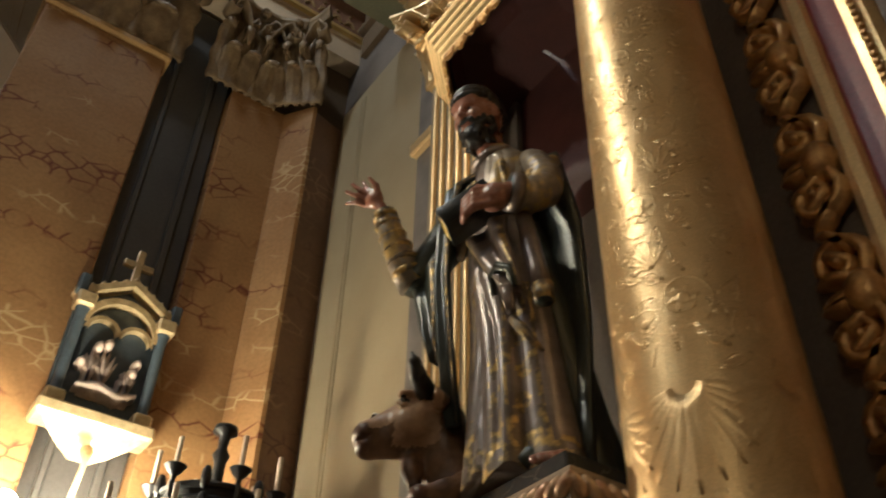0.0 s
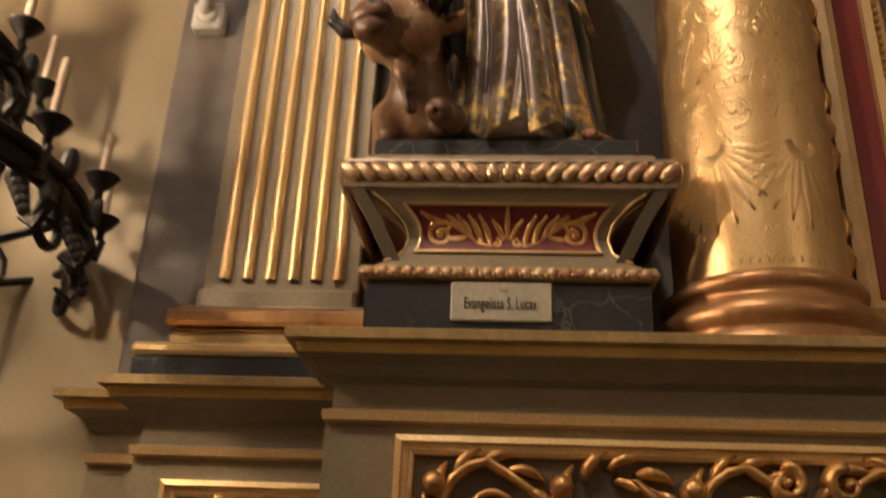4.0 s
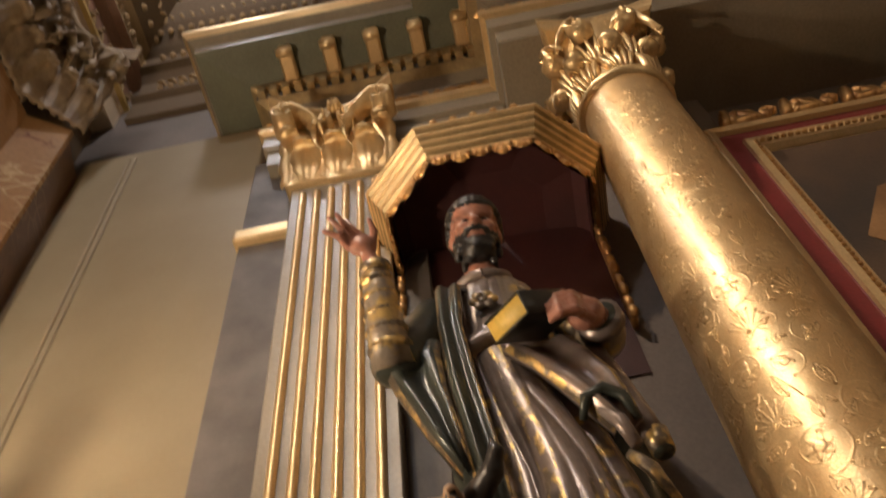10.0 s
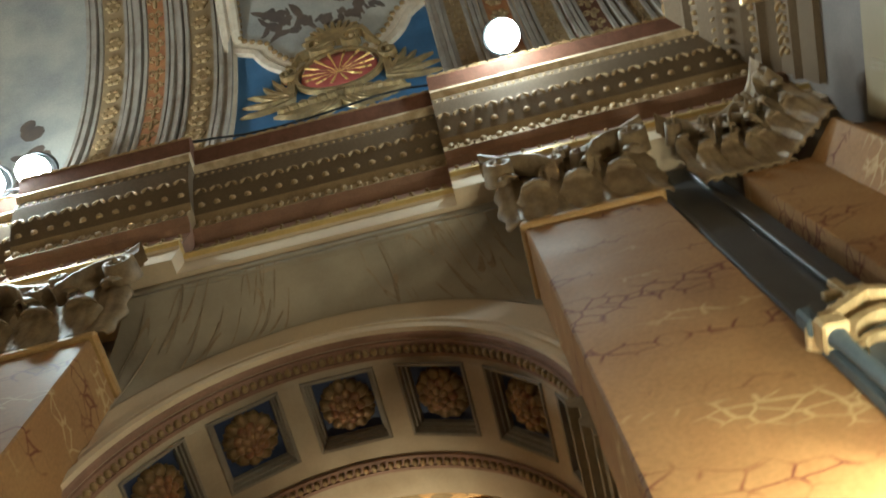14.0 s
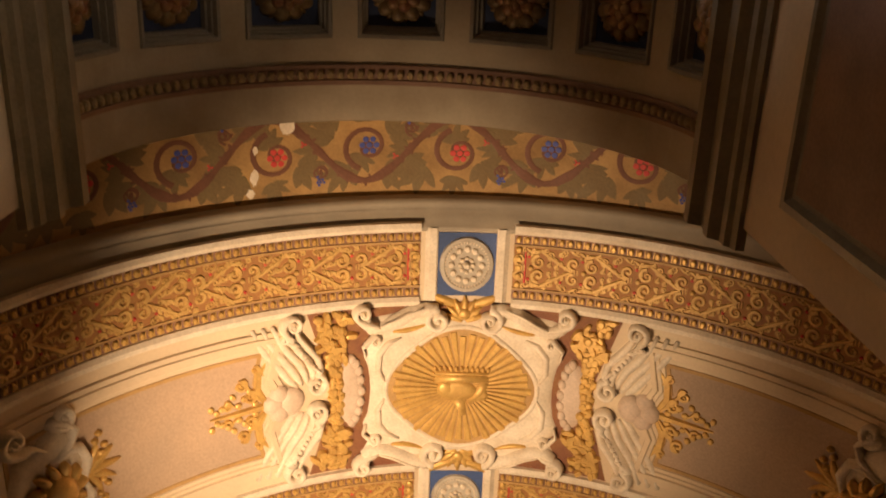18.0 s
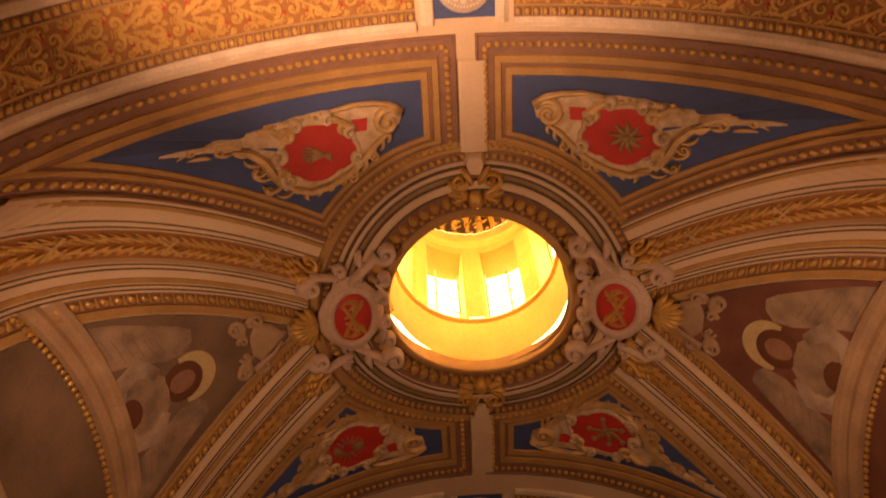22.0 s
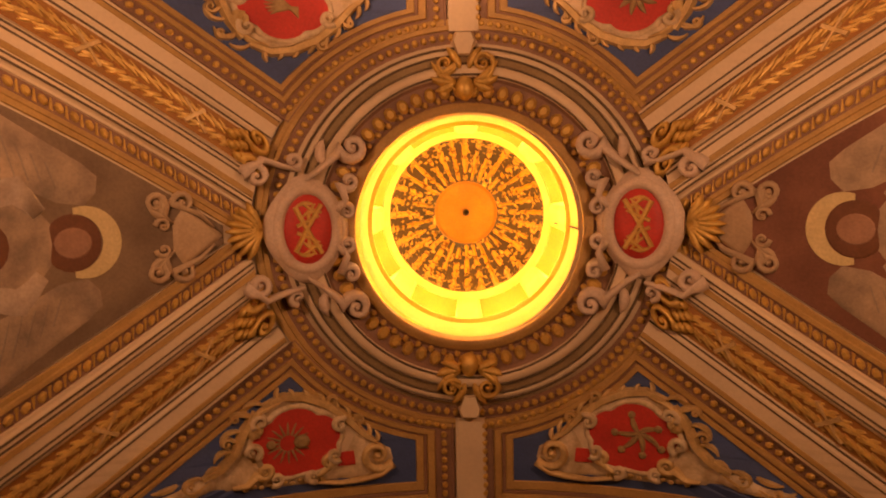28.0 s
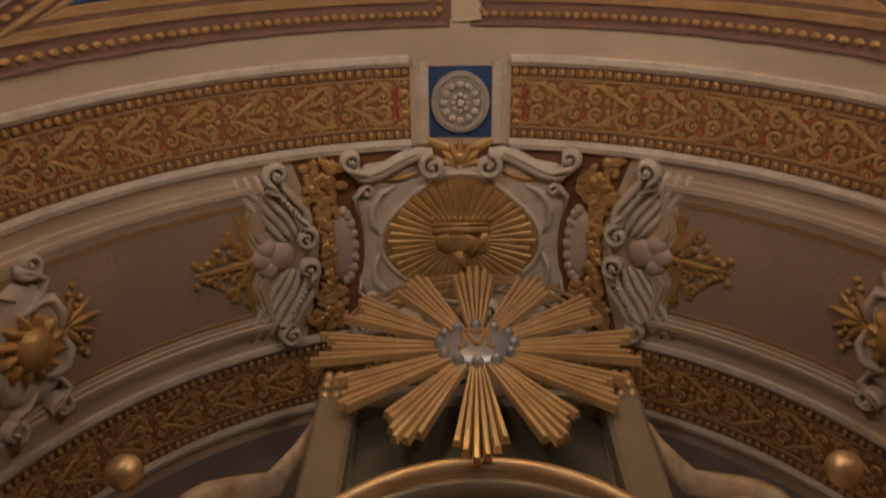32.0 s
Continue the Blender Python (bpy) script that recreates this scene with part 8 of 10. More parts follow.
rnd = random.Random(12)
TURN = 2 * math.pi * 0.25
for c in range(6):
    a0 = TURN * (c + 0.35) / 6
    # drooping palm fan over a lattice at the foot
    for i in range(-6, 7):
        an = -1.57 + 0.22 * i
        ln = 0.25 - 0.016 * abs(i)
        eg.leaf((a0 + 0.03 * math.cos(an), 2.6 + 0.03 * math.sin(an)), an, ln, 0.013, 0.0012, 0, 0.0)
    for i in range(-5, 6):
        eg.stroke([(a0 + 0.025 * i, 2.22), (a0 + 0.025 * i + 0.06, 2.33)], 0.001, 0.0008, 0.0)
        eg.stroke([(a0 + 0.025 * i + 0.06, 2.22), (a0 + 0.025 * i, 2.33)], 0.001, 0.0008, 0.0)
    for k in range(8):
        z = 2.74 + 0.33 * k + 0.1 * (c % 2)
        if z > 5.15:
            break
        q = 1 if (k + c) % 2 else -1
        # scroll with leaves round it, a flower, a bunch of grapes, filling sprays
        eg.scroll((a0 + q * 0.04, z), 0.088, 1.6, -1.57, 0.005, 0.0012, q, 30, 0.0, [(a0 - q * 0.07, z - 0.17), (a0 - q * 0.05, z - 0.11)])
        eg.scroll((a0 - q * 0.085, z + 0.13), 0.045, 1.3, 1.57, 0.004, 0.0011, q, 20, 0.0)
        for j in range(9):
            an = 0.7 * j + k
            outline_leaf((a0 + q * 0.04 + 0.085 * math.cos(an), z + 0.085 * math.sin(an)), an + 0.6 * q, rnd.uniform(0.07, 0.11), rnd.uniform(0.014, 0.02))
        for j in range(6):
            an = 2 * math.pi * j / 6
            eg.leaf((a0 + q * 0.04 + 0.008 * math.cos(an), z + 0.008 * math.sin(an)), an, 0.034, 0.01, 0.0013, 0.4, 0.0)
        eg.scroll((a0 - q * 0.075, z - 0.04), 0.06, 1.5, -1.57, 0.004, 0.0011, -q, 24, 0.0)
        for j in range(-3, 4):
            eg.leaf((a0 - q * 0.03, z + 0.12), 1.57 + q * 0.3 + 0.3 * j, 0.1 - 0.008 * abs(j), 0.006, 0.0014, 0.1 * j, 0.0)
tagged(eg.ob("engraving", COLUMNGOLD, t, "raised leaf engraving", fold=fc(lambda b: 0.2453 - 0.035 * ((b - 2.2) / 3.2) ** 2), smooth=True), kind="stuff")

# canopy over the statue
t = thing("statue_canopy", "gilt half-octagonal canopy with a carved fringe and dark red lining", "canopy", at=(1.8, 1.98, 4.9))
pts = [(2.1, 2.42), (1.72, 2.42), (1.5, 2.2), (1.5, 1.76), (1.72, 1.54), (2.1, 1.54)]


def canopy_rows(prof):
    rows = []
    for d, z in prof:
        cx, cy = 1.95, 1.98
        row = []
        for x, y in pts:
            dx, dy = x - cx, y - cy
            k = 1 + d / 0.45
            row.append((min(2.1, cx + dx * k) if x < 2.1 else 2.1, cy + dy * k, z))
        rows.append(row)
    return rows


STEPS = [(0.0, 4.9), (0.012, 4.9), (0.014, 4.925), (0.03, 4.935), (0.033, 4.96), (0.05, 4.97), (0.052, 4.995), (0.066, 5.005), (0.07, 5.03), (0.085, 5.04), (0.09, 5.07), (0.05, 5.08), (-0.1, 5.1)]
Shape().loft(canopy_rows(STEPS), False).ob("cornice", OLIVE_GILT, t)
for z, dd in ((4.912, 0.014), (4.947, 0.033), (4.982, 0.052), (5.017, 0.07), (5.055, 0.09)):
    Shape().loft(canopy_rows([(dd - 0.012, z - 0.011), (dd + 0.006, z - 0.004), (dd + 0.006, z + 0.006), (dd - 0.012, z + 0.012)]), False).ob("gilt_rib", GOLD, t)
Shape().loft(canopy_rows([(-0.012, 4.89), (-0.012, 4.98), (-0.06, 5.04), (-0.2, 5.07), (-0.44, 5.08)]), False).ob("lining", LINING, t, "dark red lining")
for (xa, ya), (xb, yb) in zip(pts, pts[1:]):
    d = Vector((xb - xa, yb - ya))
    u = d.normalized()
    k = max(2, int(d.length / 0.085))
    fo = lambda a, b, h: (xa + u.x * a + u.y * h, ya + u.y * a - u.x * h, b)
    for i in range(k):
        m = d.length * (i + 0.5) / k
        w = d.length / k / 2
        drop = 0.075 if i % 2 else 0.055
        lf = Shape().slab([(m - w, 4.915), (m - w * 0.95, 4.885), (m - w * 0.55, 4.915 - drop * 0.75), (m - w * 0.2, 4.915 - drop), (m + w * 0.2, 4.915 - drop), (m + w * 0.55, 4.915 - drop * 0.75), (m + w * 0.95, 4.885), (m + w, 4.915)], 0.016, 0.004, 0.008)
        for q in (-1, 0, 1):
            lf.leaf((m + q * w * 0.4, 4.905), -1.57 + q * 0.25, drop * 0.8, 0.009, 0.014, 0, 0.012)
        lf.ob("fringe_leaf", CARVEDGOLD, t, fold=fo, smooth=True)
        cr = Shape()
        for q in (-1, 0, 1):
            cr.leaf((m + q * w * 0.5, 5.06), 1.57 - q * 0.7, 0.07, 0.016, 0.025, -q * 0.8, 0.05)
        cr.disc((m, 5.08), 0.022, 0.02, 0.03, 8, 0.06)
        cr.ob("crest_leaf", CARVEDGOLD, t, fold=lambda a, b, h: (xa + u.x * a + u.y * (h + 0.01), ya + u.y * a - u.x * (h + 0.01), b), smooth=True)
for yy in (2.43, 1.53):
    g = Shape()
    g.box(2.0, 2.06, yy - 0.012, yy + 0.012, 4.25, 4.92, 0.004)
    for i in range(9):
        g.ball((1.985 + 0.012 * (i % 2), yy, 4.28 + 0.075 * i), 0.03, 7, 5, (0.8, 0.7, 1.3))
    g.ob("side_pendant", CARVEDGOLD, t, "hanging gilt leaf strip", smooth=True)
Shape().loft([[(2.052, y, z) for y in (2.42, 1.54)] for z in (4.0, 5.2)], False).ob("back_panel", LINING, t)

# altar entablature
t = thing("altar_entablature", "olive and gilt altar entablature with brackets and dentils", "entablature", at=(1.7, 1.5, 6.2))
PR = [(0.0, 6.1), (0.0, 6.24), (-0.03, 6.25), (-0.03, 6.38), (-0.06, 6.4), (-0.06, 6.46), (0.02, 6.48), (0.02, 6.72), (-0.04, 6.76), (-0.1, 6.8), (-0.1, 6.9), (-0.14, 6.92), (-0.14, 6.96), (-0.42, 6.98), (-0.42, 7.06), (-0.47, 7.1), (-0.5, 7.14), (-0.5, 7.18)]


def ent_run(xf, y0, y1, open_end):
    for a, b, mt, nm in ((0, 3, OLIVE, "architrave"), (3, 6, GOLD, "architrave_fillet"), (6, 8, OLIVE, "frieze"), (8, 12, OLIVE_GILT, "bed_moulding"), (12, 13, SOFFITGREEN, "soffit"), (13, 15, OLIVE, "corona"), (15, 17, GOLD, "crown_moulding")):
        rows = []
        for d, z in PR[a:b + 1]:
            rows.append([(2.15, y1 - d * (0 if open_end == "top" else 1), z), (xf + d, y1 - d, z), (xf + d, y0 + (d if open_end != "low" else 0), z), (2.15, y0 + (d if open_end != "low" else 0), z)])
        Shape().loft(rows, False).ob(nm, mt, t)
    Shape().box(xf + 0.002, 2.15, y0 + 0.002, y1 - 0.002, 6.08, 6.1).ob("lower_soffit", OLIVE, t)
    k = max(1, int((y1 - y0) / 0.26))
    for i in range(k):
        y = y0 + (y1 - y0) * (i + 0.5) / k
        Shape().box(xf - 0.36, xf - 0.14, y - 0.045, y + 0.045, 6.9, 6.975, 0.012).ob("bracket", GOLD, t)
        Shape().tube([(xf - 0.33, y - 0.05, 6.91), (xf - 0.33, y + 0.05, 6.91)], 0.03, 10).ob("bracket_scroll", GOLD, t, smooth=True)
    Shape().box(xf - 0.142, xf - 0.1, y0 - 0.1, y1 + 0.1, 6.885, 6.9).ob("dentil_shelf", GOLD, t)
    k = max(1, int((y1 - y0 + 0.2) / 0.075))
    for i in range(k):
        y = y0 - 0.1 + (y1 - y0 + 0.2) * (i + 0.5) / k
        Shape().box(xf - 0.15, xf - 0.09, y - 0.024, y + 0.024, 6.81, 6.885).ob("dentil", OLIVE_GILT, t)
    Shape().box(xf - 0.101, xf - 0.095, y0 - 0.1, y1 + 0.1, 6.805, 6.89).ob("dentil_ground", PANELDARK, t)
    y = y0
    c = Shape()
    while y < y1:
        c.leaf((y, 6.58 + 0.02 * math.sin(y * 20)), 0.5, 0.11, 0.024, 0.03, -0.9, 0.0)
        c.disc((y + 0.05, 6.62), 0.026, 0.022, 0.03, 7, 0.0)
        y += 0.075
    tagged(c.ob("leaf_carving", CARVEDGOLD, t, fold=lambda a, b, h: (xf + 0.02 - h, a, b)), kind="stuff")


ent_run(1.93, 1.77, 3.14, "none")
ent_run(1.5, -1.2, 1.75, "low")
ent_run(1.93, -4.5, -1.2, "low")

# framed altar painting
t = thing("altar_painting", "large dark painting in a gilt and red carved frame", "painting", at=(2.0, -0.5, 2.3))
fp = lambda a, b, h: (2.06 - h, -a, b)
o = [(-0.84, 2.25), (1.9, 2.25), (1.9, 5.62), (-0.84, 5.62)]
Shape().rim(o, [(0.0, 0.0), (0.0, 0.05), (0.03, 0.07), (0.06, 0.06), (0.07, 0.035)]).ob("outer_frame", GOLD, t, fold=fp)
Shape().rim(o, [(0.07, 0.035), (0.08, 0.03), (0.16, 0.03), (0.165, 0.035)]).ob("red_frame", DEEPRED, t, "deep red frame strip", fold=fp)
Shape().rim(o, [(0.165, 0.035), (0.17, 0.055), (0.2, 0.06), (0.22, 0.045), (0.24, 0.045), (0.26, 0.02), (0.265, 0.01)]).ob("inner_frame", GOLD, t, fold=fp)
Shape().eggs(inset(o, 0.212), 0.035, 0.014, 0.012, 0.016, 0.05, True).ob("bead_frame", CARVEDGOLD, t, fold=fp)
Shape().slab(inset(o, 0.26), 0.004, 0.006).ob("canvas", CANVAS, t, "dark oil canvas", fold=fp)
g = Shape()
g.stroke([(-0.45, 4.5), (-0.2, 4.68), (0.1, 4.72), (0.45, 4.62), (0.8, 4.75)], [0.06, 0.22, 0.26, 0.2, 0.06], 0.003, 0.011)
g.stroke([(-0.3, 3.9), (0.0, 4.15), (0.4, 4.1), (0.7, 3.9)], [0.06, 0.2, 0.22, 0.06], 0.003, 0.011)
g.stroke([(-0.5, 3.2), (-0.2, 3.4), (0.2, 3.3)], [0.05, 0.14, 0.05], 0.003, 0.011)
g.ob("painted_cloud", CANVAS_BROWN, t, "brown painted drapery", fold=fp)
for b in (2.45, 2.95, 3.45, 3.95, 4.45, 4.95, 5.45):
    c = Shape()
    for q in (-1, 1):
        c.scroll((-0.94, b + q * 0.12), 0.085, 1.4, 0, 0.026, 0.05, q, 16, 0.03, [(-0.84, b), (-0.88, b + q * 0.05)])
        for i in range(4):
            c.leaf((-0.9, b + q * 0.05 * i), 3.14 - q * (0.3 + 0.3 * i), 0.14, 0.026, 0.05, q * 0.8, 0.03)
    c.disc((-0.9, b), 0.06, 0.08, 0.07, 10, 0.03)
    c.ob("frame_scroll", CARVEDGOLD, t, "gilt carved scroll on the frame", fold=fp, smooth=True)
c = Shape()
for i in range(16):
    a = -0.7 + 0.16 * i
    c.leaf((a, 5.63), 1.1 + 0.9 * (i % 2), 0.17, 0.034, 0.05, 0.8, 0.02)
    c.leaf((a + 0.04, 5.63), 0.5 + 1.9 * (i % 2), 0.14, 0.028, 0.05, -0.9, 0.02)
    c.scroll((a + 0.08, 5.7), 0.045, 1.2, 0, 0.015, 0.05, 1 if i % 2 else -1, 12, 0.02)
    c.disc((a + 0.06, 5.67), 0.04, 0.04, 0.05, 8, 0.02)
c.ob("frame_crest", CARVEDGOLD, t, fold=fp, smooth=True)

# security camera on the wall
t = thing("security_camera", "white bullet security camera on a junction box", "camera", at=(2.06, 3.14, 3.4))
Shape().box(1.95, 2.02, 3.07, 3.19, 3.36, 3.48, 0.01).ob("junction_box", PLASTIC, t)
Shape().lathe([(0.045, 0.0), (0.045, 0.012), (0.03, 0.02), (0.0, 0.022)], 16).ob("mount", PLASTIC, t, fold=lambda x, y, z: (1.95 - z, 3.13 + x, 3.42 + y), smooth=True)
Shape().tube([(1.94, 3.13, 3.42), (1.91, 3.13, 3.425), (1.885, 3.13, 3.455)], [0.024, 0.02, 0.02], 12).ob("arm", PLASTIC, t, smooth=True)
Shape().tube([(1.93, 3.13, 3.485), (1.92, 3.13, 3.482), (1.83, 3.137, 3.468), (1.8, 3.14, 3.462)], [0.03, 0.036, 0.037, 0.042], 18).ob("barrel", PLASTIC, t, smooth=True)
Shape().tube([(1.802, 3.14, 3.463), (1.797, 3.14, 3.462)], [0.037, 0.036], 18).ob("lens", LENS, t)
Shape().tube([(1.7985, 3.14, 3.4622), (1.794, 3.14, 3.4615)], [0.014, 0.012], 12).ob("lens_ring", IRON, t)
Shape().tube([(1.9, 3.09, 3.49), (1.895, 3.075, 3.55)], 0.003, 5).ob("antenna", PLASTIC, t)

# ---- statue of the evangelist: one mesh in painted wood ----
SX, SY, SZ, ZS = 1.78, 2.0, 2.62, 0.974
MATS = [ROBE, MANTLE, GOLDTRIM, SKIN, BEARD, PAGE, COVER, BROCADE, EYEWHITE]
s = Shape()
N = 260


def lerp_table(tab, z):
    for (z0, *a), (z1, *b) in zip(tab, tab[1:]):
        if z <= z1:
            k = max(0, (z - z0) / (z1 - z0))
            return [p + (q - p) * k for p, q in zip(a, b)]
    return list(tab[-1][1:])


def put(slot, fn, *args, **kw):
    k = len(s.f)
    fn(*args, **kw)
    for i in range(k, len(s.f)):
        s.s[i] = slot


def at(x, y, z):
    return (SX + x, SY + y, SZ + z * ZS)


# height, half width, half depth, offset forward and sideways, depth of folds
BODY = [(0.0, 0.245, 0.26, 0.03, -0.08, 0.2), (0.25, 0.225, 0.23, 0.045, -0.06, 0.17), (0.6, 0.2, 0.2, 0.05, -0.03, 0.12), (0.9, 0.185, 0.18, 0.05, 0.02, 0.1), (1.1, 0.17, 0.165, 0.05, 0.05, 0.085), (1.2, 0.16, 0.155, 0.05, 0.07, 0.05), (1.3, 0.165, 0.145, 0.05, 0.06, 0.06), (1.45, 0.17, 0.132, 0.05, 0.06, 0.05), (1.57, 0.15, 0.115, 0.05, 0.06, 0.02), (1.63, 0.11, 0.11, 0.06, 0.07, 0.0), (1.7, 0.07, 0.075, 0.08, 0.08, 0.0)]
rings, zs = [], [1.7 * i / 170 for i in range(171)]
for z in zs:
    hw, hd, fx, sy, fold = lerp_table(BODY, z)
    row = []
    for j in range(N):
        a = 2 * math.pi * j / N
        w = a + 0.22 * math.sin(1.7 * z) + 0.09 * math.sin(4 * z + 2 * a) + 0.12 * a * (0.8 - z)
        big = 1.7 * abs(math.sin(3.5 * w + 0.5 * math.sin(2.3 * z) + 0.4)) ** 0.55 - 1.1
        fine = 0.45 * (2 * abs(math.sin(8.0 * w + 1 + 1.5 * z)) ** 0.7 - 1) * (0.5 + 0.5 * math.sin(2 * a + 3 * z))
        k = 1 + fold * 0.62 * (big + fine + 0.25 * math.sin(3 * a + 2 * z))
        if z > 1.22:
            k += 0.022 * math.sin(26 * z + 4 * a) * math.sin(3 * a + 1) + 0.02 * abs(math.sin(9 * a + 2 * z))
        hem = 0.025 * math.sin(7 * w + 0.8) * max(0, 1 - z / 0.14)
        row.append((SX - fx - hd * k * math.cos(a), SY + sy + hw * k * math.sin(a), SZ + (z + hem + 0.02 * max(0, 1 - z / 0.1)) * ZS))
    rings.append(row)
k0 = len(s.f)
s.loft(rings, True, True)
for i in range(len(zs) - 1):
    for j in range(N):
        a = (2 * math.pi * (j + 0.5) / N + math.pi) % (2 * math.pi) - math.pi
        z = zs[i]
        m = 0
        for mid, wide, top in ((0.2, 0.12, 1.18), (-0.3, 0.09, 0.5), (-0.72, 0.27, 0.78), (0.72, 0.16, 0.95)):
            d = (a - mid - 0.05 * math.sin(5 * z)) / wide
            if abs(d) < 1 and z < top and (abs(d) > 0.78 and wide > 0.15 or math.cos(2.6 * d) * math.cos(48 * z) + 0.5 * math.cos(5 * d + 20 * z) > 0.12):
                m = 2
        if z < 0.035 or (z < 0.12 and math.cos(22 * a) * math.cos(52 * z) > -0.25):
            m = 2
        if (a > 1.15 or a < -1.35) and z < 1.5:
            m = 1
        if z > 1.3 and a < -0.2:
            m = 7
        s.s[k0 + i * N + j] = m


def cloth(slot, rows, wave=0.012, n=11, edge=None):
    """Hanging cloth: each row gives x, z and its two ends in y; shallow pleats; edge: material of its border."""
    front = []
    for i, (x, z, ya, yb) in enumerate(rows):
        front.append([at(x - wave * math.sin(9 * j / (n - 1) + 0.4 * i) - 0.02 * math.sin(math.pi * j / (n - 1)), ya + (yb - ya) * j / (n - 1), z) for j in range(n)])
    k = len(s.f)
    s.loft([r + [(px + 0.018, py, pz) for px, py, pz in r[::-1]] for r in front], True, True)
    for i in range(k, len(s.f)):
        q = (i - k) % (2 * n)
        s.s[i] = edge if edge is not None and (q == 0 or q == n - 2) and i < k + 2 * n * (len(rows) - 1) else slot


# mantle: strip from the shoulder, fall from the raised arm, cloak behind
cloth(1, [(-0.12, 1.6, 0.13, 0.22), (-0.21, 1.5, 0.16, 0.25), (-0.25, 1.25, 0.17, 0.25), (-0.27, 0.95, 0.15, 0.24), (-0.27, 0.65, 0.12, 0.21), (-0.25, 0.3, 0.1, 0.17)], 0.014, 11, 2)
cloth(1, [(-0.22, 1.2, 0.24, 0.4), (-0.26, 1.1, 0.25, 0.44), (-0.26, 0.95, 0.24, 0.39), (-0.27, 0.75, 0.22, 0.31), (-0.27, 0.59, 0.2, 0.23)], 0.016, 11, 2)
cloth(1, [(-0.02, 1.5, -0.22, 0.3), (0.02, 1.1, -0.28, 0.3), (0.0, 0.6, -0.3, 0.26), (-0.06, 0.2, -0.33, 0.2), (-0.08, 0.02, -0.34, 0.16)], 0.02, 15)
# swag across the hip with its rolled fold and hanging end
cloth(0, [(-0.25, 1.06, -0.16, 0.06), (-0.27, 0.95, -0.19, -0.01), (-0.28, 0.84, -0.23, -0.07), (-0.27, 0.74, -0.25, -0.13), (-0.26, 0.66, -0.26, -0.18)], 0.02, 11, 2)
put(1, s.tube, [at(-0.26, -0.11, 0.71), at(-0.29, -0.13, 0.76), at(-0.3, -0.18, 0.775), at(-0.29, -0.23, 0.74), at(-0.28, -0.245, 0.66)], [0.01, 0.017, 0.019, 0.017, 0.01], 12)
put(0, s.tube, [at(-0.27, -0.16, 0.73), at(-0.28, -0.2, 0.66), at(-0.28, -0.22, 0.57)], [0.014, 0.022, 0.018], 12)
put(2, s.tube, [at(-0.26, -0.2, 0.56), at(-0.26, -0.24, 0.5), at(-0.22, -0.29, 0.4)], [0.016, 0.02, 0.008], 10)
put(0, s.tube, [at(-0.2, -0.21, 1.04), at(-0.2, -0.24, 0.9), at(-0.2, -0.27, 0.75), at(-0.2, -0.285, 0.66)], [0.03, 0.034, 0.034, 0.034], 14)
put(2, s.tube, [at(-0.2, -0.29, 0.67), at(-0.2, -0.295, 0.6)], [0.036, 0.033], 14)
put(1, s.tube, [at(-0.2, -0.295, 0.602), at(-0.2, -0.295, 0.596)], [0.03, 0.028], 12)
# sash, collar, breast emblem
put(0, s.tube, [at(-0.2 + 0.05 * abs(q) ** 2, 0.07 + 0.175 * q, 1.2 - 0.03 * q) for q in (-1, -0.6, -0.2, 0.2, 0.6, 1)], [0.02, 0.035, 0.042, 0.042, 0.035, 0.02], 10)
put(0, s.tube, [at(-0.2 + 0.06 * q * q, 0.07 + 0.175 * q, 1.235 - 0.03 * q) for q in (-1, -0.6, -0.2, 0.2, 0.6, 1)], 0.022, 8)
put(0, s.tube, [at(-0.1 - 0.07 * math.cos(a), 0.075 + 0.09 * math.sin(a), 1.63 - 0.02 * math.cos(a)) for a in [2 * math.pi * i / 16 for i in range(17)]], 0.022, 8, False)
for i in range(7):
    a = 2 * math.pi * i / 6
    r = 0.0 if i == 6 else 0.032
    put(2, s.ball, at(-0.21, 0.09 + r * math.cos(a), 1.4 + r * math.sin(a)), 0.02, 8, 5, (0.5, 1, 1))
# raised arm
put(1, s.tube, [at(-0.05, 0.18, 1.56), at(-0.1, 0.27, 1.48), at(-0.18, 0.35, 1.25), at(-0.27, 0.39, 1.08), at(-0.29, 0.395, 1.04)], [0.07, 0.085, 0.085, 0.08, 0.05], 16)
put(7, s.tube, [at(-0.27, 0.39, 1.06), at(-0.33, 0.4, 1.16), at(-0.39, 0.405, 1.29), at(-0.42, 0.41, 1.38)], [0.07, 0.062, 0.054, 0.05], 16)
put(2, s.tube, [at(-0.415, 0.41, 1.36), at(-0.425, 0.412, 1.395)], [0.055, 0.053], 16)
h = Sculpt((-0.62, 0.34, 1.33), (-0.38, 0.6, 1.64), 0.0045)
h.bar((-0.42, 0.41, 1.38), (-0.44, 0.425, 1.435), 0.029, 0.026, 0.01, 3)
h.blob((-0.463, 0.447, 1.485), (0.03, 0.045, 0.045), 0.02, 3)
for q, end, mid in ((-1.5, (-0.535, 0.555, 1.5), (-0.51, 0.51, 1.49)), (-0.5, (-0.555, 0.535, 1.545), (-0.515, 0.5, 1.515)), (0.5, (-0.54, 0.515, 1.585), (-0.51, 0.485, 1.54)), (1.3, (-0.5, 0.49, 1.6), (-0.49, 0.47, 1.55))):
    root = (-0.472, 0.46 - 0.02 * q, 1.495 + 0.012 * q)
    h.chain([root, mid, end], [0.014, 0.012, 0.008], 0.006, 3)
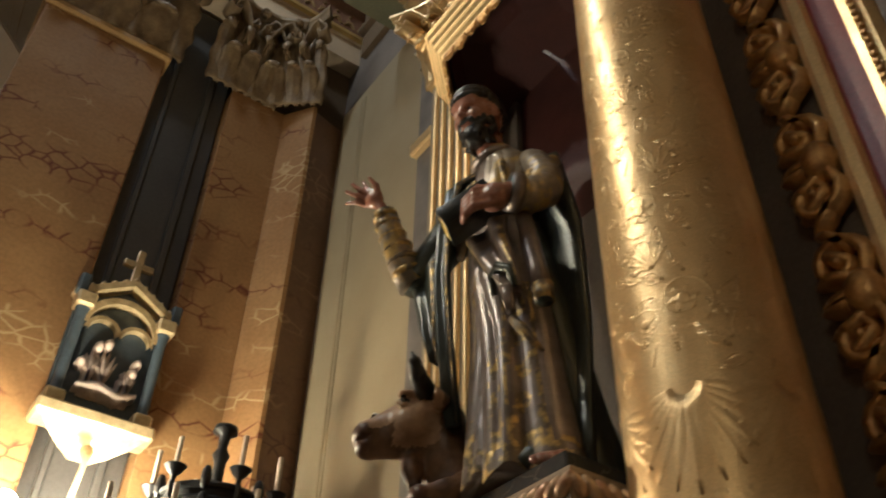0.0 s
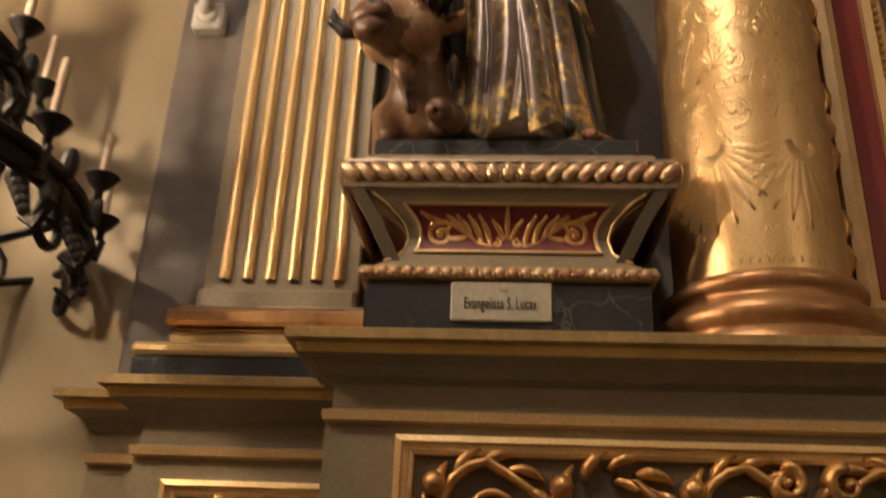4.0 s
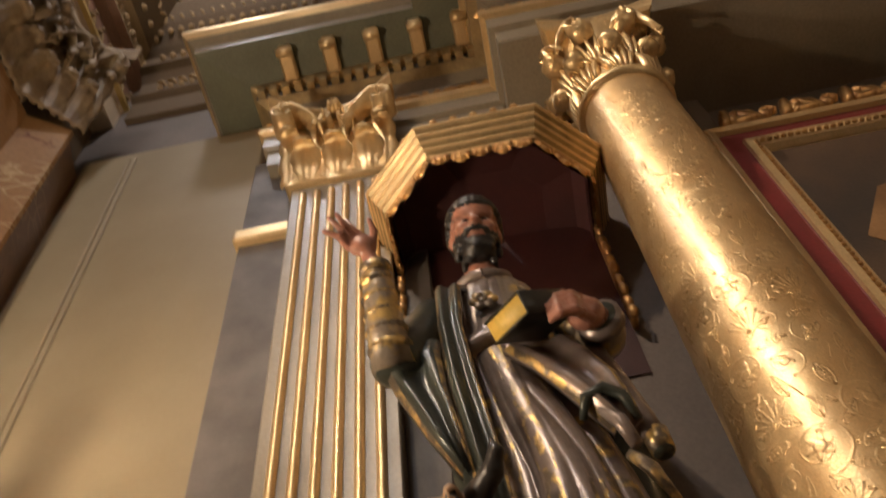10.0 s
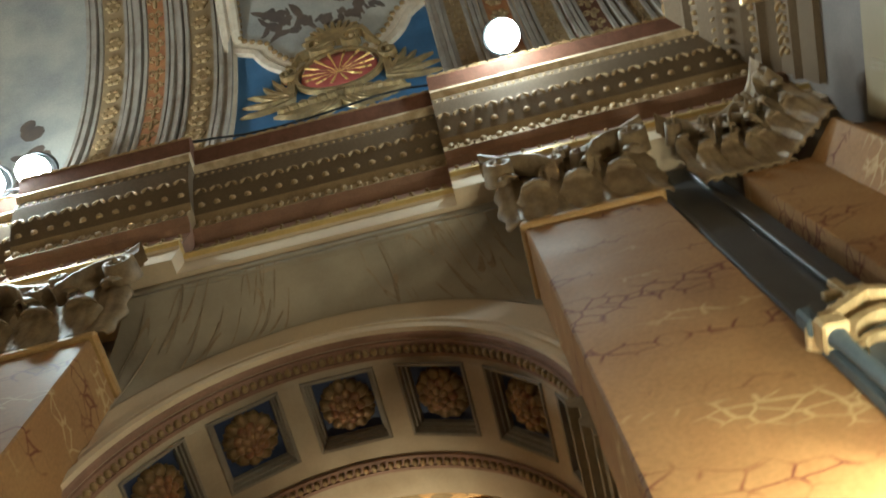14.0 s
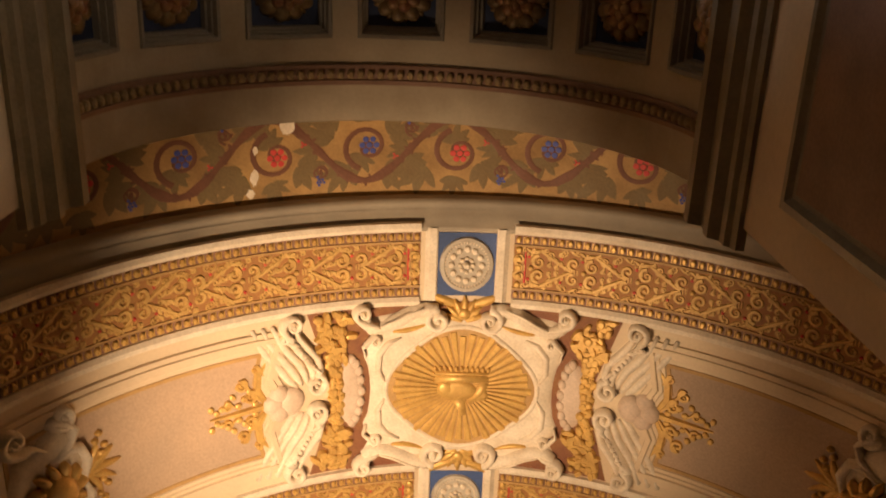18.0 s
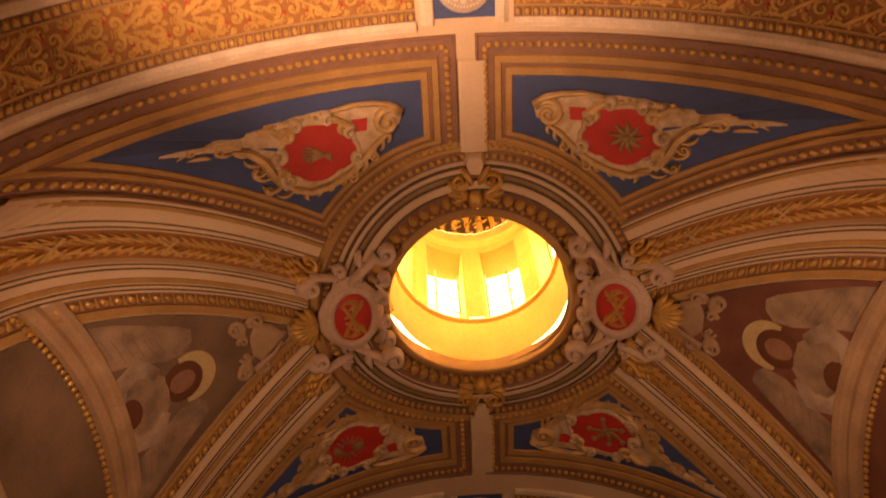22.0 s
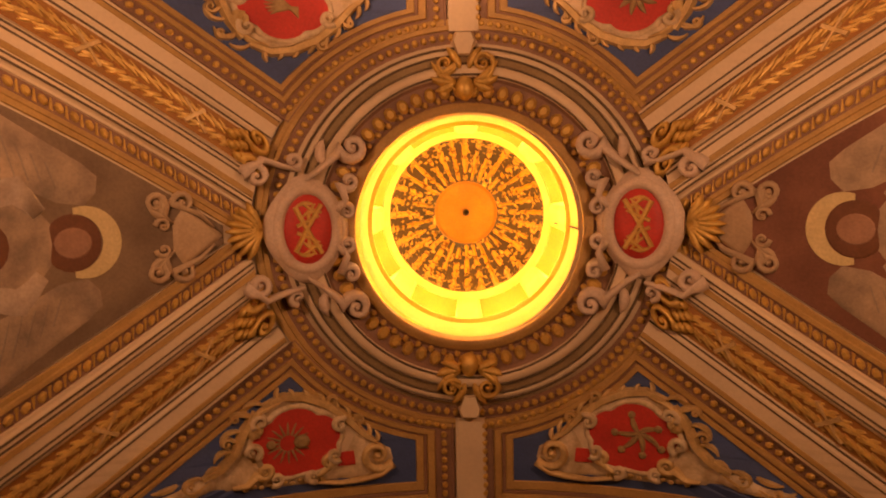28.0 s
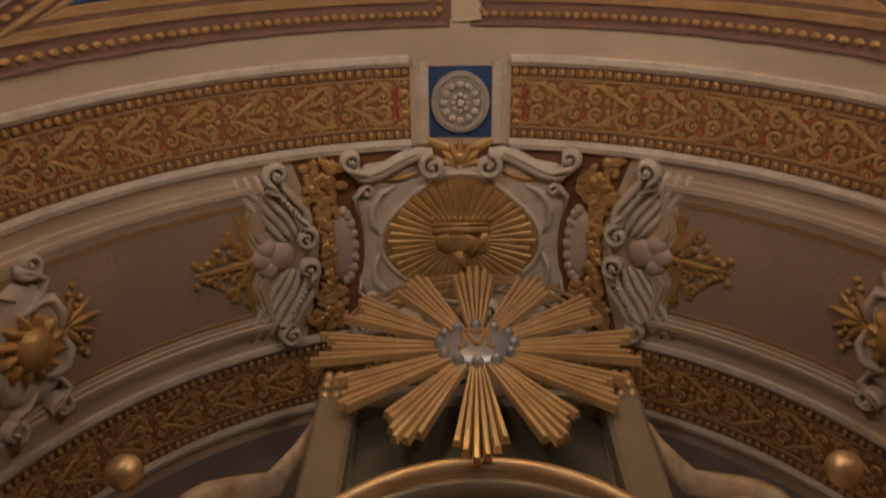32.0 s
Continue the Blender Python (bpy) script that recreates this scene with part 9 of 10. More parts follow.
h.chain([(-0.45, 0.415, 1.47), (-0.485, 0.4, 1.52), (-0.515, 0.41, 1.555)], [0.015, 0.012, 0.008], 0.008, 3)
hv, hf, hs = h.skin()
k = len(s.f)
s.add([at(*p) for p in hv], hf)
s.s[k:] = hs
for i in range(5):
    put(2, s.tube, [at(-0.29 - 0.026 * i, 0.393 + 0.004 * i, 1.09 + 0.055 * i), at(-0.302 - 0.026 * i, 0.395 + 0.004 * i, 1.115 + 0.055 * i), at(-0.313 - 0.026 * i, 0.397 + 0.004 * i, 1.14 + 0.055 * i)], [0.06 - 0.003 * i, 0.074 - 0.004 * i, 0.058 - 0.003 * i], 18)
# pleats of the sleeve and gilt edge down the breast
for i in range(6):
    z = 1.52 - 0.05 * i
    put(7, s.tube, [at(-0.02 - 0.02 * i, -0.1 - 0.012 * i, z + 0.02), at(0.03 - 0.02 * i, -0.17 - 0.012 * i, z - 0.03), at(-0.03 - 0.03 * i, -0.21 - 0.012 * i, z - 0.09), at(-0.13 - 0.02 * i, -0.2 - 0.01 * i, z - 0.14)], [0.012, 0.03, 0.034, 0.016], 10)
put(2, s.tube, [at(-0.12, -0.02, 1.58), at(-0.17, -0.06, 1.45), at(-0.17, -0.09, 1.3), at(-0.16, -0.1, 1.2)], [0.008, 0.014, 0.014, 0.01], 8)
# other arm, hand and the book
ARM = [(-0.04, -0.06, 1.55), (-0.06, -0.13, 1.49), (-0.08, -0.2, 1.36), (-0.1, -0.24, 1.26), (-0.14, -0.26, 1.17), (-0.21, -0.25, 1.11), (-0.27, -0.24, 1.1)]
path = []
for p, q in zip(ARM, ARM[1:]):
    path += [at(*[u + (v - u) * k / 5 for u, v in zip(p, q)]) for k in range(5)]
put(7, s.tube, path, [(0.046 + 0.02 * min(1, i / 14)) * (1 + 0.09 * math.sin(2.3 * i) * min(1, i / 6)) for i in range(len(path))], 18)
put(0, s.tube, [at(-0.245, -0.25, 1.1), at(-0.285, -0.235, 1.1)], [0.076, 0.074], 18)
put(1, s.tube, [at(-0.284, -0.235, 1.1), at(-0.287, -0.234, 1.1)], [0.062, 0.062], 18)
h = Sculpt((-0.45, -0.3, 0.96), (-0.24, -0.03, 1.2), 0.005)
h.blob((-0.325, -0.2, 1.075), (0.05, 0.058, 0.052), 0.02, 3)
h.bar((-0.28, -0.235, 1.1), (-0.32, -0.205, 1.08), 0.042, 0.04, 0.02, 3)
for q in (-1.5, -0.5, 0.5, 1.5):
    h.chain([(-0.345, -0.205, 1.072 + 0.024 * q), (-0.388, -0.165, 1.06 + 0.024 * q), (-0.396, -0.12, 1.045 + 0.023 * q), (-0.384, -0.09, 1.035 + 0.022 * q)], [0.019, 0.017, 0.014, 0.01], 0.007, 3)
h.chain([(-0.335, -0.2, 1.115), (-0.36, -0.15, 1.14), (-0.365, -0.11, 1.135)], [0.02, 0.016, 0.012], 0.008, 3)
hv, hf, hs = h.skin()
k = len(s.f)
s.add([at(*p) for p in hv], hf)
s.s[k:] = hs
lx = Vector((0.5, -0.68, 0.5)).normalized()
lz = (Vector((-0.35, 0.1, 1)) - lx * Vector((-0.35, 0.1, 1)).dot(lx)).normalized()
ly = lz.cross(lx)
bk = Matrix.Translation(at(-0.32, -0.04, 1.12)) @ Matrix((lx, ly, lz)).transposed().to_4x4()
for slot, d in ((6, (-0.11, 0.11, -0.085, 0.085, -0.04, -0.032)), (6, (-0.11, 0.11, -0.085, 0.085, 0.032, 0.04)), (6, (-0.11, 0.11, -0.088, -0.078, -0.04, 0.04)), (5, (-0.106, 0.1, -0.078, 0.08, -0.032, 0.032))):
    q = Shape().box(*d, 0.003)
    put(slot, s.add, [tuple(bk @ Vector(p)) for p in q.v], q.f)
# head, hair, beard, face
HX, HY, HZ = SX - 0.15, SY + 0.08, SZ + 1.81
put(3, s.tube, [at(-0.09, 0.075, 1.62), (HX + 0.01, HY, HZ - 0.07)], [0.07, 0.058], 14)
h = Sculpt((-0.2, -0.16, -0.22), (0.16, 0.16, 0.19), 0.0045)
h.blob((0.0, 0, 0.03), (0.112, 0.092, 0.118), 0.02, 3)
h.blob((-0.035, 0, -0.045), (0.072, 0.07, 0.085), 0.03, 3)
h.blob((-0.085, 0, 0.065), (0.03, 0.07, 0.04), 0.03, 3)
for q in (-1, 1):
    h.bar((-0.098, q * 0.012, 0.036), (-0.083, q * 0.062, 0.036), 0.012, 0.01, 0.016, 3)
    h.blob((-0.102, q * 0.036, 0.012), (0.017, 0.022, 0.014), 0.012, -1)
    h.blob((-0.078, q * 0.05, -0.02), (0.03, 0.026, 0.026), 0.025, 3)
    h.blob((-0.087, q * 0.036, 0.012), (0.013, 0.015, 0.012), 0.004, 8)
    h.blob((-0.098, q * 0.036, 0.013), (0.005, 0.007, 0.007), 0.002, 4)
    h.bar((-0.094, q * 0.022, 0.022), (-0.088, q * 0.05, 0.02), 0.005, 0.004, 0.004, 3)
    h.bar((-0.101, q * 0.018, 0.046), (-0.088, q * 0.058, 0.046), 0.006, 0.004, 0.006, 4)
    h.blob((0.012, q * 0.09, 0.0), (0.022, 0.012, 0.034), 0.01, 3)
h.bar((-0.1, 0, 0.036), (-0.126, 0, -0.012), 0.011, 0.016, 0.014, 3)
for q in (-1, 1):
    h.blob((-0.115, q * 0.014, -0.016), (0.014, 0.011, 0.01), 0.008, 3)
    h.chain([(-0.113, q * 0.006, -0.036), (-0.103, q * 0.034, -0.044), (-0.083, q * 0.05, -0.07)], [0.011, 0.012, 0.008], 0.008, 4)
h.bar((-0.107, -0.016, -0.056), (-0.107, 0.016, -0.056), 0.007, 0.007, 0.006, 3)
rnd = random.Random(5)
h.blob((-0.055, 0, -0.105), (0.065, 0.062, 0.05), 0.02, 4)
for i in range(90):
    a = rnd.uniform(-1.75, 1.75)
    z = rnd.uniform(-0.155, -0.035)
    if abs(a) < 0.6 and z > -0.075:
        continue
    r = 0.076 if z > -0.12 else 0.055
    h.blob((-0.025 - r * math.cos(a) * 1.05, r * 1.02 * math.sin(a), z), (0.013, 0.013, 0.015), 0.006, 4)
for i in range(420):
    a, b = rnd.uniform(-3.14, 3.14), rnd.uniform(0.0, 1.9)
    if math.cos(a) < -0.05 and b > 1.2 + 0.2 * abs(math.sin(a)):
        continue
    k = 1.02
    h.blob((0.012 + 0.108 * k * math.cos(a) * math.sin(b), 0.094 * k * math.sin(a) * math.sin(b), 0.03 + 0.116 * k * math.cos(b)), (0.017, 0.017, 0.017), 0.006, 4)
for b, r in ((1.12, 0.016), (0.92, 0.019), (0.7, 0.02), (0.45, 0.02)):
    for i in range(15):
        a = -1.5 + 3.0 * i / 14 + 0.1 * math.sin(7 * i)
        h.blob((-0.002 - 0.122 * math.cos(a) * math.sin(b + 0.1 * abs(a)), 0.1 * math.sin(a) * math.sin(b + 0.1 * abs(a)), 0.034 + 0.126 * math.cos(b + 0.1 * abs(a))), (r, r, r), 0.006, 4)
hv, hf, hs = h.skin()
bow = Matrix.Translation((HX + 0.03, HY, HZ - 0.08)) @ Matrix.Rotation(0.1, 4, "Z") @ Matrix.Rotation(-0.3, 4, "Y") @ Matrix.Translation((-0.03, 0, 0.08))
k = len(s.f)
s.add([tuple(bow @ Vector(p)) for p in hv], hf)
s.s[k:] = hs
# foot
for q in range(5):
    put(3, s.tube, [at(-0.16, -0.25 - 0.006 * q, 0.05), at(-0.22 + 0.008 * q, -0.262 - 0.013 * q, 0.038), at(-0.27 + 0.013 * q, -0.275 - 0.015 * q, 0.014)], [0.03, 0.02 - 0.001 * q, 0.012 - 0.001 * q], 10)
put(1, s.tube, [at(-0.06, -0.2, 0.06), at(-0.2, -0.19, 0.075), at(-0.24, -0.2, 0.05)], [0.05, 0.05, 0.02], 12)
tagged(s.ob("saint_statue", MATS, smooth=True), "painted wooden saint statue with raised arm and book", "statue")

# ---- bull at his side: one mesh ----
b = Shape()
LAT = Vector((0.48, 0.88, 0)).normalized()


def mp(a, x, y, z):
    """A point of the head, a metres across from its middle plane."""
    return (x + LAT.x * a, y + LAT.y * a, z)


FWD = Vector((-0.88, 0.48, -0.32)).normalized()
AX3 = (tuple(LAT), tuple(FWD), tuple(LAT.cross(FWD)))
h = Sculpt((1.22, 1.98, 2.6), (2.13, 2.62, 3.3), 0.0075)
# trunk, haunches and legs
h.bar((1.68, 2.25, 2.74), (2.02, 2.21, 2.74), 0.135, 0.12, 0.05, 0)
h.bar((1.62, 2.34, 2.745), (1.74, 2.33, 2.69), 0.06, 0.085, 0.03, 0)
h.bar((1.6, 2.345, 2.735), (1.55, 2.33, 2.645), 0.05, 0.038, 0.02, 0)
h.chain([(1.68, 2.16, 2.73), (1.6, 2.14, 2.715), (1.52, 2.15, 2.685), (1.455, 2.17, 2.663)], [0.07, 0.06, 0.046, 0.038], 0.018, 0)
h.blob((1.43, 2.176, 2.66), (0.036, 0.04, 0.038), 0.012, 3)
h.bar((1.406, 2.18, 2.672), (1.406, 2.18, 2.625), 0.006, 0.006, 0.006, -5)
# neck and dewlap
h.chain([(1.64, 2.25, 2.7), (1.605, 2.255, 2.82), (1.58, 2.26, 2.92), (1.56, 2.265, 3.0)], [0.12, 0.09, 0.08, 0.088], 0.035, 0)
h.chain([(1.47, 2.305, 2.88), (1.462, 2.285, 2.8), (1.48, 2.265, 2.7)], [0.03, 0.026, 0.02], 0.04, 0)
for o in (-0.028, 0.028, 0.07):
    h.chain([mp(o, 1.452, 2.3, 2.87), mp(o * 1.1, 1.446, 2.285, 2.79), mp(o * 1.4, 1.47, 2.26, 2.69)], [0.004, 0.006, 0.004], 0.012, -1)
h.chain([mp(0.01, 1.44, 2.315, 2.885), mp(0.012, 1.45, 2.3, 2.84), mp(-0.012, 1.462, 2.285, 2.78), mp(-0.02, 1.475, 2.275, 2.7), mp(-0.02, 1.49, 2.26, 2.64)], [0.005, 0.006, 0.006, 0.006, 0.005], 0.005, -5)
# head
h.blob((1.53, 2.285, 3.0), (0.105, 0.12, 0.1), 0.03, 0, AX3)
h.bar((1.48, 2.31, 2.985), (1.36, 2.37, 2.925), 0.088, 0.06, 0.04, 0)
h.bar((1.5, 2.3, 2.93), (1.355, 2.365, 2.885), 0.07, 0.045, 0.03, 0)
h.blob((1.335, 2.38, 2.915), (0.074, 0.045, 0.05), 0.02, 0, AX3)
h.blob((1.345, 2.37, 2.875), (0.058, 0.045, 0.03), 0.015, 0, AX3)
for q in (-1, 1):
    h.blob(mp(q * 0.07, 1.47, 2.315, 2.95), (0.05, 0.06, 0.06), 0.03, 0, AX3)
    h.bar(mp(q * 0.06, 1.5, 2.3, 3.065), mp(q * 0.092, 1.44, 2.333, 3.045), 0.024, 0.018, 0.02, 0)
    h.blob(mp(q * 0.098, 1.44, 2.33, 3.018), (0.02, 0.026, 0.02), 0.014, -1, AX3)
    h.blob(mp(q * 0.09, 1.442, 2.329, 3.018), (0.016, 0.019, 0.016), 0.004, 2, AX3)
    h.chain([mp(q * 0.1, 1.465, 2.318, 3.005), mp(q * 0.102, 1.44, 2.33, 3.0), mp(q * 0.096, 1.42, 2.34, 3.01)], [0.007, 0.008, 0.006], 0.006, 0)
    h.chain([mp(q * 0.1, 1.56, 2.27, 3.0), mp(q * 0.15, 1.55, 2.275, 3.0), mp(q * 0.2, 1.53, 2.28, 3.02)], [0.02, 0.03, 0.006], 0.016, 0)
    h.blob(mp(q * 0.155, 1.515, 2.29, 3.002), (0.032, 0.012, 0.014), 0.01, -5, AX3)
    h.blob(mp(q * 0.036, 1.3, 2.402, 2.935), (0.014, 0.016, 0.01), 0.006, -4, AX3)
h.chain([mp(-0.055, 1.53, 2.285, 3.06), mp(-0.12, 1.5, 2.295, 3.06), mp(-0.175, 1.47, 2.3, 3.07), mp(-0.2, 1.455, 2.305, 3.105), mp(-0.195, 1.445, 2.31, 3.145)], [0.038, 0.034, 0.028, 0.02, 0.005], 0.008, 2)
h.chain([mp(0.055, 1.53, 2.285, 3.06), mp(0.13, 1.49, 2.3, 3.04), mp(0.2, 1.45, 2.32, 3.03), mp(0.225, 1.425, 2.335, 3.055), mp(0.222, 1.41, 2.34, 3.095)], [0.038, 0.034, 0.028, 0.02, 0.005], 0.008, 2)
h.chain([mp(-0.085, 1.4, 2.35, 2.91), mp(-0.07, 1.345, 2.375, 2.893), mp(-0.035, 1.305, 2.4, 2.885), mp(0.035, 1.305, 2.4, 2.885), mp(0.07, 1.345, 2.375, 2.893), mp(0.085, 1.4, 2.35, 2.91)], [0.006] * 6, 0.006, -5)
# the face is pale above, the muzzle dark
gx, gy, gz = np.meshgrid(*[h.lo[k] + h.step * np.arange(h.d.shape[k]) for k in range(3)], indexing="ij")
ahead = (gx - 1.53) * FWD.x + (gy - 2.285) * FWD.y
high = gz - (3.0 - 0.34 * ahead)
across = np.abs((gx - 1.53) * LAT.x + (gy - 2.285) * LAT.y)
h.s[(h.s == 0) & (ahead > 0.03) & (gz > 2.86) & (high > -0.035 + 0.25 * across)] = 1
h.s[(h.s == 0) & (ahead > -0.03) & (ahead < 0.12) & (across > 0.055) & (high > -0.12) & (high < 0.03)] = 1
h.s[(h.s < 2) & (ahead > 0.2) & (high < 0.012) & (gz > 2.84)] = 3
h.s[(h.s < 2) & (ahead > 0.225) & (gz > 2.84)] = 3
h.d[gz < 2.62] = np.maximum(h.d, 2.62 - gz)[gz < 2.62]
b.v, b.f, b.s = h.skin()
tagged(b.ob("bull_statue", [HIDE, PALEHIDE, BEARD, MUZZLE], smooth=True), "painted wooden bull lying beside the saint statue", "statue")

# ---- candelabrum ----
KX, KY = 1.44, 4.05
t = thing("candelabrum", "black iron tiered candelabrum with pale candles", "candelabrum", at=(KX, KY, 0))
Shape().lathe([(0.02, 3.72), (0.06, 3.7), (0.065, 3.67), (0.03, 3.65), (0.025, 3.58), (0.045, 3.54), (0.03, 3.5), (0.03, 2.0), (0.05, 1.95), (0.03, 1.9), (0.03, 0.4), (0.06, 0.3), (0.05, 0.05)], 14, (KX, KY, 0)).ob("stem", IRON, t, smooth=True)
for i in range(3):
    a = 2 * math.pi * i / 3
    Shape().tube([(KX, KY, 0.35), (KX + 0.2 * math.cos(a), KY + 0.2 * math.sin(a), 0.2), (KX + 0.4 * math.cos(a), KY + 0.4 * math.sin(a), 0.03)], [0.03, 0.025, 0.03], 8).ob("foot", IRON, t)
cup = Shape().lathe([(0.0, 0.0), (0.012, 0.0), (0.014, 0.03), (0.035, 0.05), (0.05, 0.075), (0.055, 0.08), (0.03, 0.085), (0.0, 0.085)], 12)
for z, r, n in ((3.27, 0.26, 6), (2.9, 0.52, 10), (2.45, 0.8, 16)):
    rb = Shape()
    for zz, rr in ((z, r), (z - 0.07, r)):
        rb.tube([(KX + rr * math.cos(2 * math.pi * i / 40), KY + rr * math.sin(2 * math.pi * i / 40), zz) for i in range(41)], 0.019, 8, False)
    rb.loft([[(KX + (r - 0.004) * math.cos(2 * math.pi * i / 40), KY + (r - 0.004) * math.sin(2 * math.pi * i / 40), zz) for i in range(41)] for zz in (z, z - 0.07)], False)
    rg = rb.ob("ring", IRON, t, "pierced iron ring")
    for i in range(n):
        a = 2 * math.pi * (i + 0.5) / n
        ca, sa = math.cos(a), math.sin(a)
        p = Vector((KX + r * ca, KY + r * sa, z))
        run = lambda k: (KX + (0.03 + (r - 0.03) * k) * ca, KY + (0.03 + (r - 0.03) * k) * sa, z - 0.07 - 0.13 * math.sin(math.pi * k) * (1.3 - 0.6 * k))
        br = Shape().tube([run(k / 12) for k in range(13)], 0.015, 7)
        for mid, rad, way in ((0.35, 0.07, 1), (0.68, 0.09, -1)):
            c0 = run(mid)
            spin = [(rad * (1 - 0.8 * k / 14) * math.cos(1.57 + way * 7.5 * k / 14), rad * (1 - 0.8 * k / 14) * math.sin(1.57 + way * 7.5 * k / 14)) for k in range(15)]
            br.tube([(c0[0] + u * ca, c0[1] + u * sa, c0[2] - rad + v) for u, v in spin], [0.01 - 0.0003 * k for k in range(15)], 6)
        if i % 2 == 0:
            br.ob("arm", IRON, t)
        o = p + Vector((0.045 * ca, 0.045 * sa, 0.0))
        Shape().tube([p + Vector((0, 0, -0.06)), o + Vector((0, 0, -0.07)), o + Vector((0.01 * ca, 0.01 * sa, 0.0))], [0.012, 0.014, 0.012], 6).ob("cup_arm", IRON, t)
        q = Shape()
        q.add([(o.x + x, o.y + y, o.z + zz) for x, y, zz in cup.v], cup.f)
        q.ob("cup", IRON, t, smooth=True)
        ln = 0.15 + 0.05 * ((i * 7) % 3) / 2
        Shape().lathe([(0.0, ln), (0.012, ln), (0.013, ln - 0.004), (0.013, 0.0)], 10, (o.x, o.y, o.z + 0.08)).ob("candle", CANDLE, t, smooth=True)
        lf = Shape()
        for k in range(5):
            lf.ball((p.x + 0.03 * ca * (k - 2) * 0.4, p.y + 0.03 * sa * (k - 2) * 0.4, z - 0.09 - 0.025 * k), 0.034 - 0.004 * k, 8, 6)
        lf.ob("leaf_drop", IRON, t)
        a2 = a + math.pi / n
        sc = Shape()
        pts = []
        for k in range(16):
            w = k / 15
            rr = 0.09 * (1 - 0.8 * w)
            an = 1.57 + 7 * w
            pts.append((KX + r * math.cos(a2 + rr * math.cos(an) / r), KY + r * math.sin(a2 + rr * math.cos(an) / r), z - 0.17 + rr * math.sin(an)))
        sc.tube(pts, 0.015, 7).ob("curl", IRON, t)
        for zz in (0.03, -0.1):
            Shape().ball((KX + (r + 0.01) * math.cos(a2), KY + (r + 0.01) * math.sin(a2), z + zz), 0.046, 10, 7, (0.6, 0.6, 1.3)).ob("leaf_tip", IRON, t)
        if r > 0.3:
            a3 = a + math.pi / n * 0.5
            Shape().tube([(KX + r * math.cos(a3), KY + r * math.sin(a3), z - 0.06), (KX + (r + 0.03) * math.cos(a3), KY + (r + 0.03) * math.sin(a3), z - 0.13), (KX + r * math.cos(a3), KY + r * math.sin(a3), z - 0.2), (KX + (r - 0.05) * math.cos(a3), KY + (r - 0.05) * math.sin(a3), z - 0.17)], [0.018, 0.025, 0.019, 0.008], 6).ob("hook", IRON, t)

# ---- relief in the recess with its lamp bracket, at three quarters of the size it is drawn in ----
lay[0] = Matrix.Translation((0.865, 4.56, 4.17)) @ Matrix.Diagonal((0.76, 0.8, 0.76, 1)) @ Matrix.Translation((-1.15, -5.53, -4.83))
t = thing("relief_shrine", "small gilt and turquoise gabled relief of pale figures", "relief", at=(0.87, 4.5, 3.5))
fr = lambda a, b, h: (1.15 + a, 5.53 - h, b)
Shape().slab([(-0.36, 4.28), (0.36, 4.28), (0.36, 5.22), (0.0, 5.44), (-0.36, 5.22)], 0.06).ob("back", TURQUOISE, t, fold=fr)
for q in (-1, 1):
    Shape().lathe([(0.05, 4.38), (0.04, 4.42), (0.04, 5.02), (0.055, 5.08)], 12, (1.15 + q * 0.31, 5.42, 0)).ob("colonnette", TURQUOISE, t, smooth=True)
    Shape().box(1.15 + q * 0.31 - 0.07, 1.15 + q * 0.31 + 0.07, 5.34, 5.5, 5.08, 5.2, 0.015).ob("cap_block", PALEGILT, t)
    Shape().box(1.15 + q * 0.31 - 0.07, 1.15 + q * 0.31 + 0.07, 5.34, 5.5, 4.28, 4.38, 0.015).ob("foot_block", PALEGILT, t)
    Shape().box(1.15 + q * 0.36 - 0.04, 1.15 + q * 0.36 + 0.04, 5.36, 5.46, 5.2, 5.36, 0.015).ob("finial", TURQUOISE, t)
g = Shape()
g.stroke([(-0.38, 5.2), (0, 5.43)], 0.045, 0.16)
g.stroke([(0.38, 5.2), (0, 5.43)], 0.045, 0.16)
for i in range(11):
    k = i / 10
    Shape().disc((-0.38 + 0.76 * k, 5.24 + 0.23 * (1 - abs(2 * k - 1))), 0.028, 0.028, 0.15, 9).ob("gable_bead", PALEGILT, t, fold=fr, smooth=True)
g.ob("gable", PALEGILT, t, fold=fr)
for q in (-1, 1):
    Shape().rim(arc((q * 0.125, 4.95), 0.12, 0, math.pi, 12), [(-0.02, 0.06), (-0.015, 0.11), (0.015, 0.11), (0.02, 0.06)], False).ob("small_arch", PALEGILT, t, fold=fr)
Shape().rim(arc((0, 4.98), 0.27, 0, math.pi, 18), [(-0.03, 0.06), (-0.025, 0.13), (0.025, 0.13), (0.03, 0.06)], False).ob("large_arch", PALEGILT, t, fold=fr)
g = Shape()
for x, z, hgt, lean in ((-0.15, 4.44, 0.36, 0.1), (-0.03, 4.42, 0.42, -0.05), (0.13, 4.42, 0.33, 0.15), (0.05, 4.42, 0.24, 0.5), (-0.1, 4.42, 0.22, -0.5)):
    for k in range(6):
        a = 1.57 - lean + 0.16 * (k - 2.5)
        g.leaf((x + 0.02 * (k - 2.5), z), a, hgt * (1 - 0.06 * abs(k - 2.5)), 0.026, 0.07 + 0.02 * (k % 2), lean, 0.05)
    g.disc((x + math.sin(lean) * hgt, z + hgt + 0.02), 0.036, 0.045, 0.1, 10, 0.06)
g.stroke([(-0.2, 4.46), (-0.05, 4.5), (0.1, 4.45), (0.22, 4.5)], [0.02, 0.045, 0.05, 0.02], 0.11, 0.06)
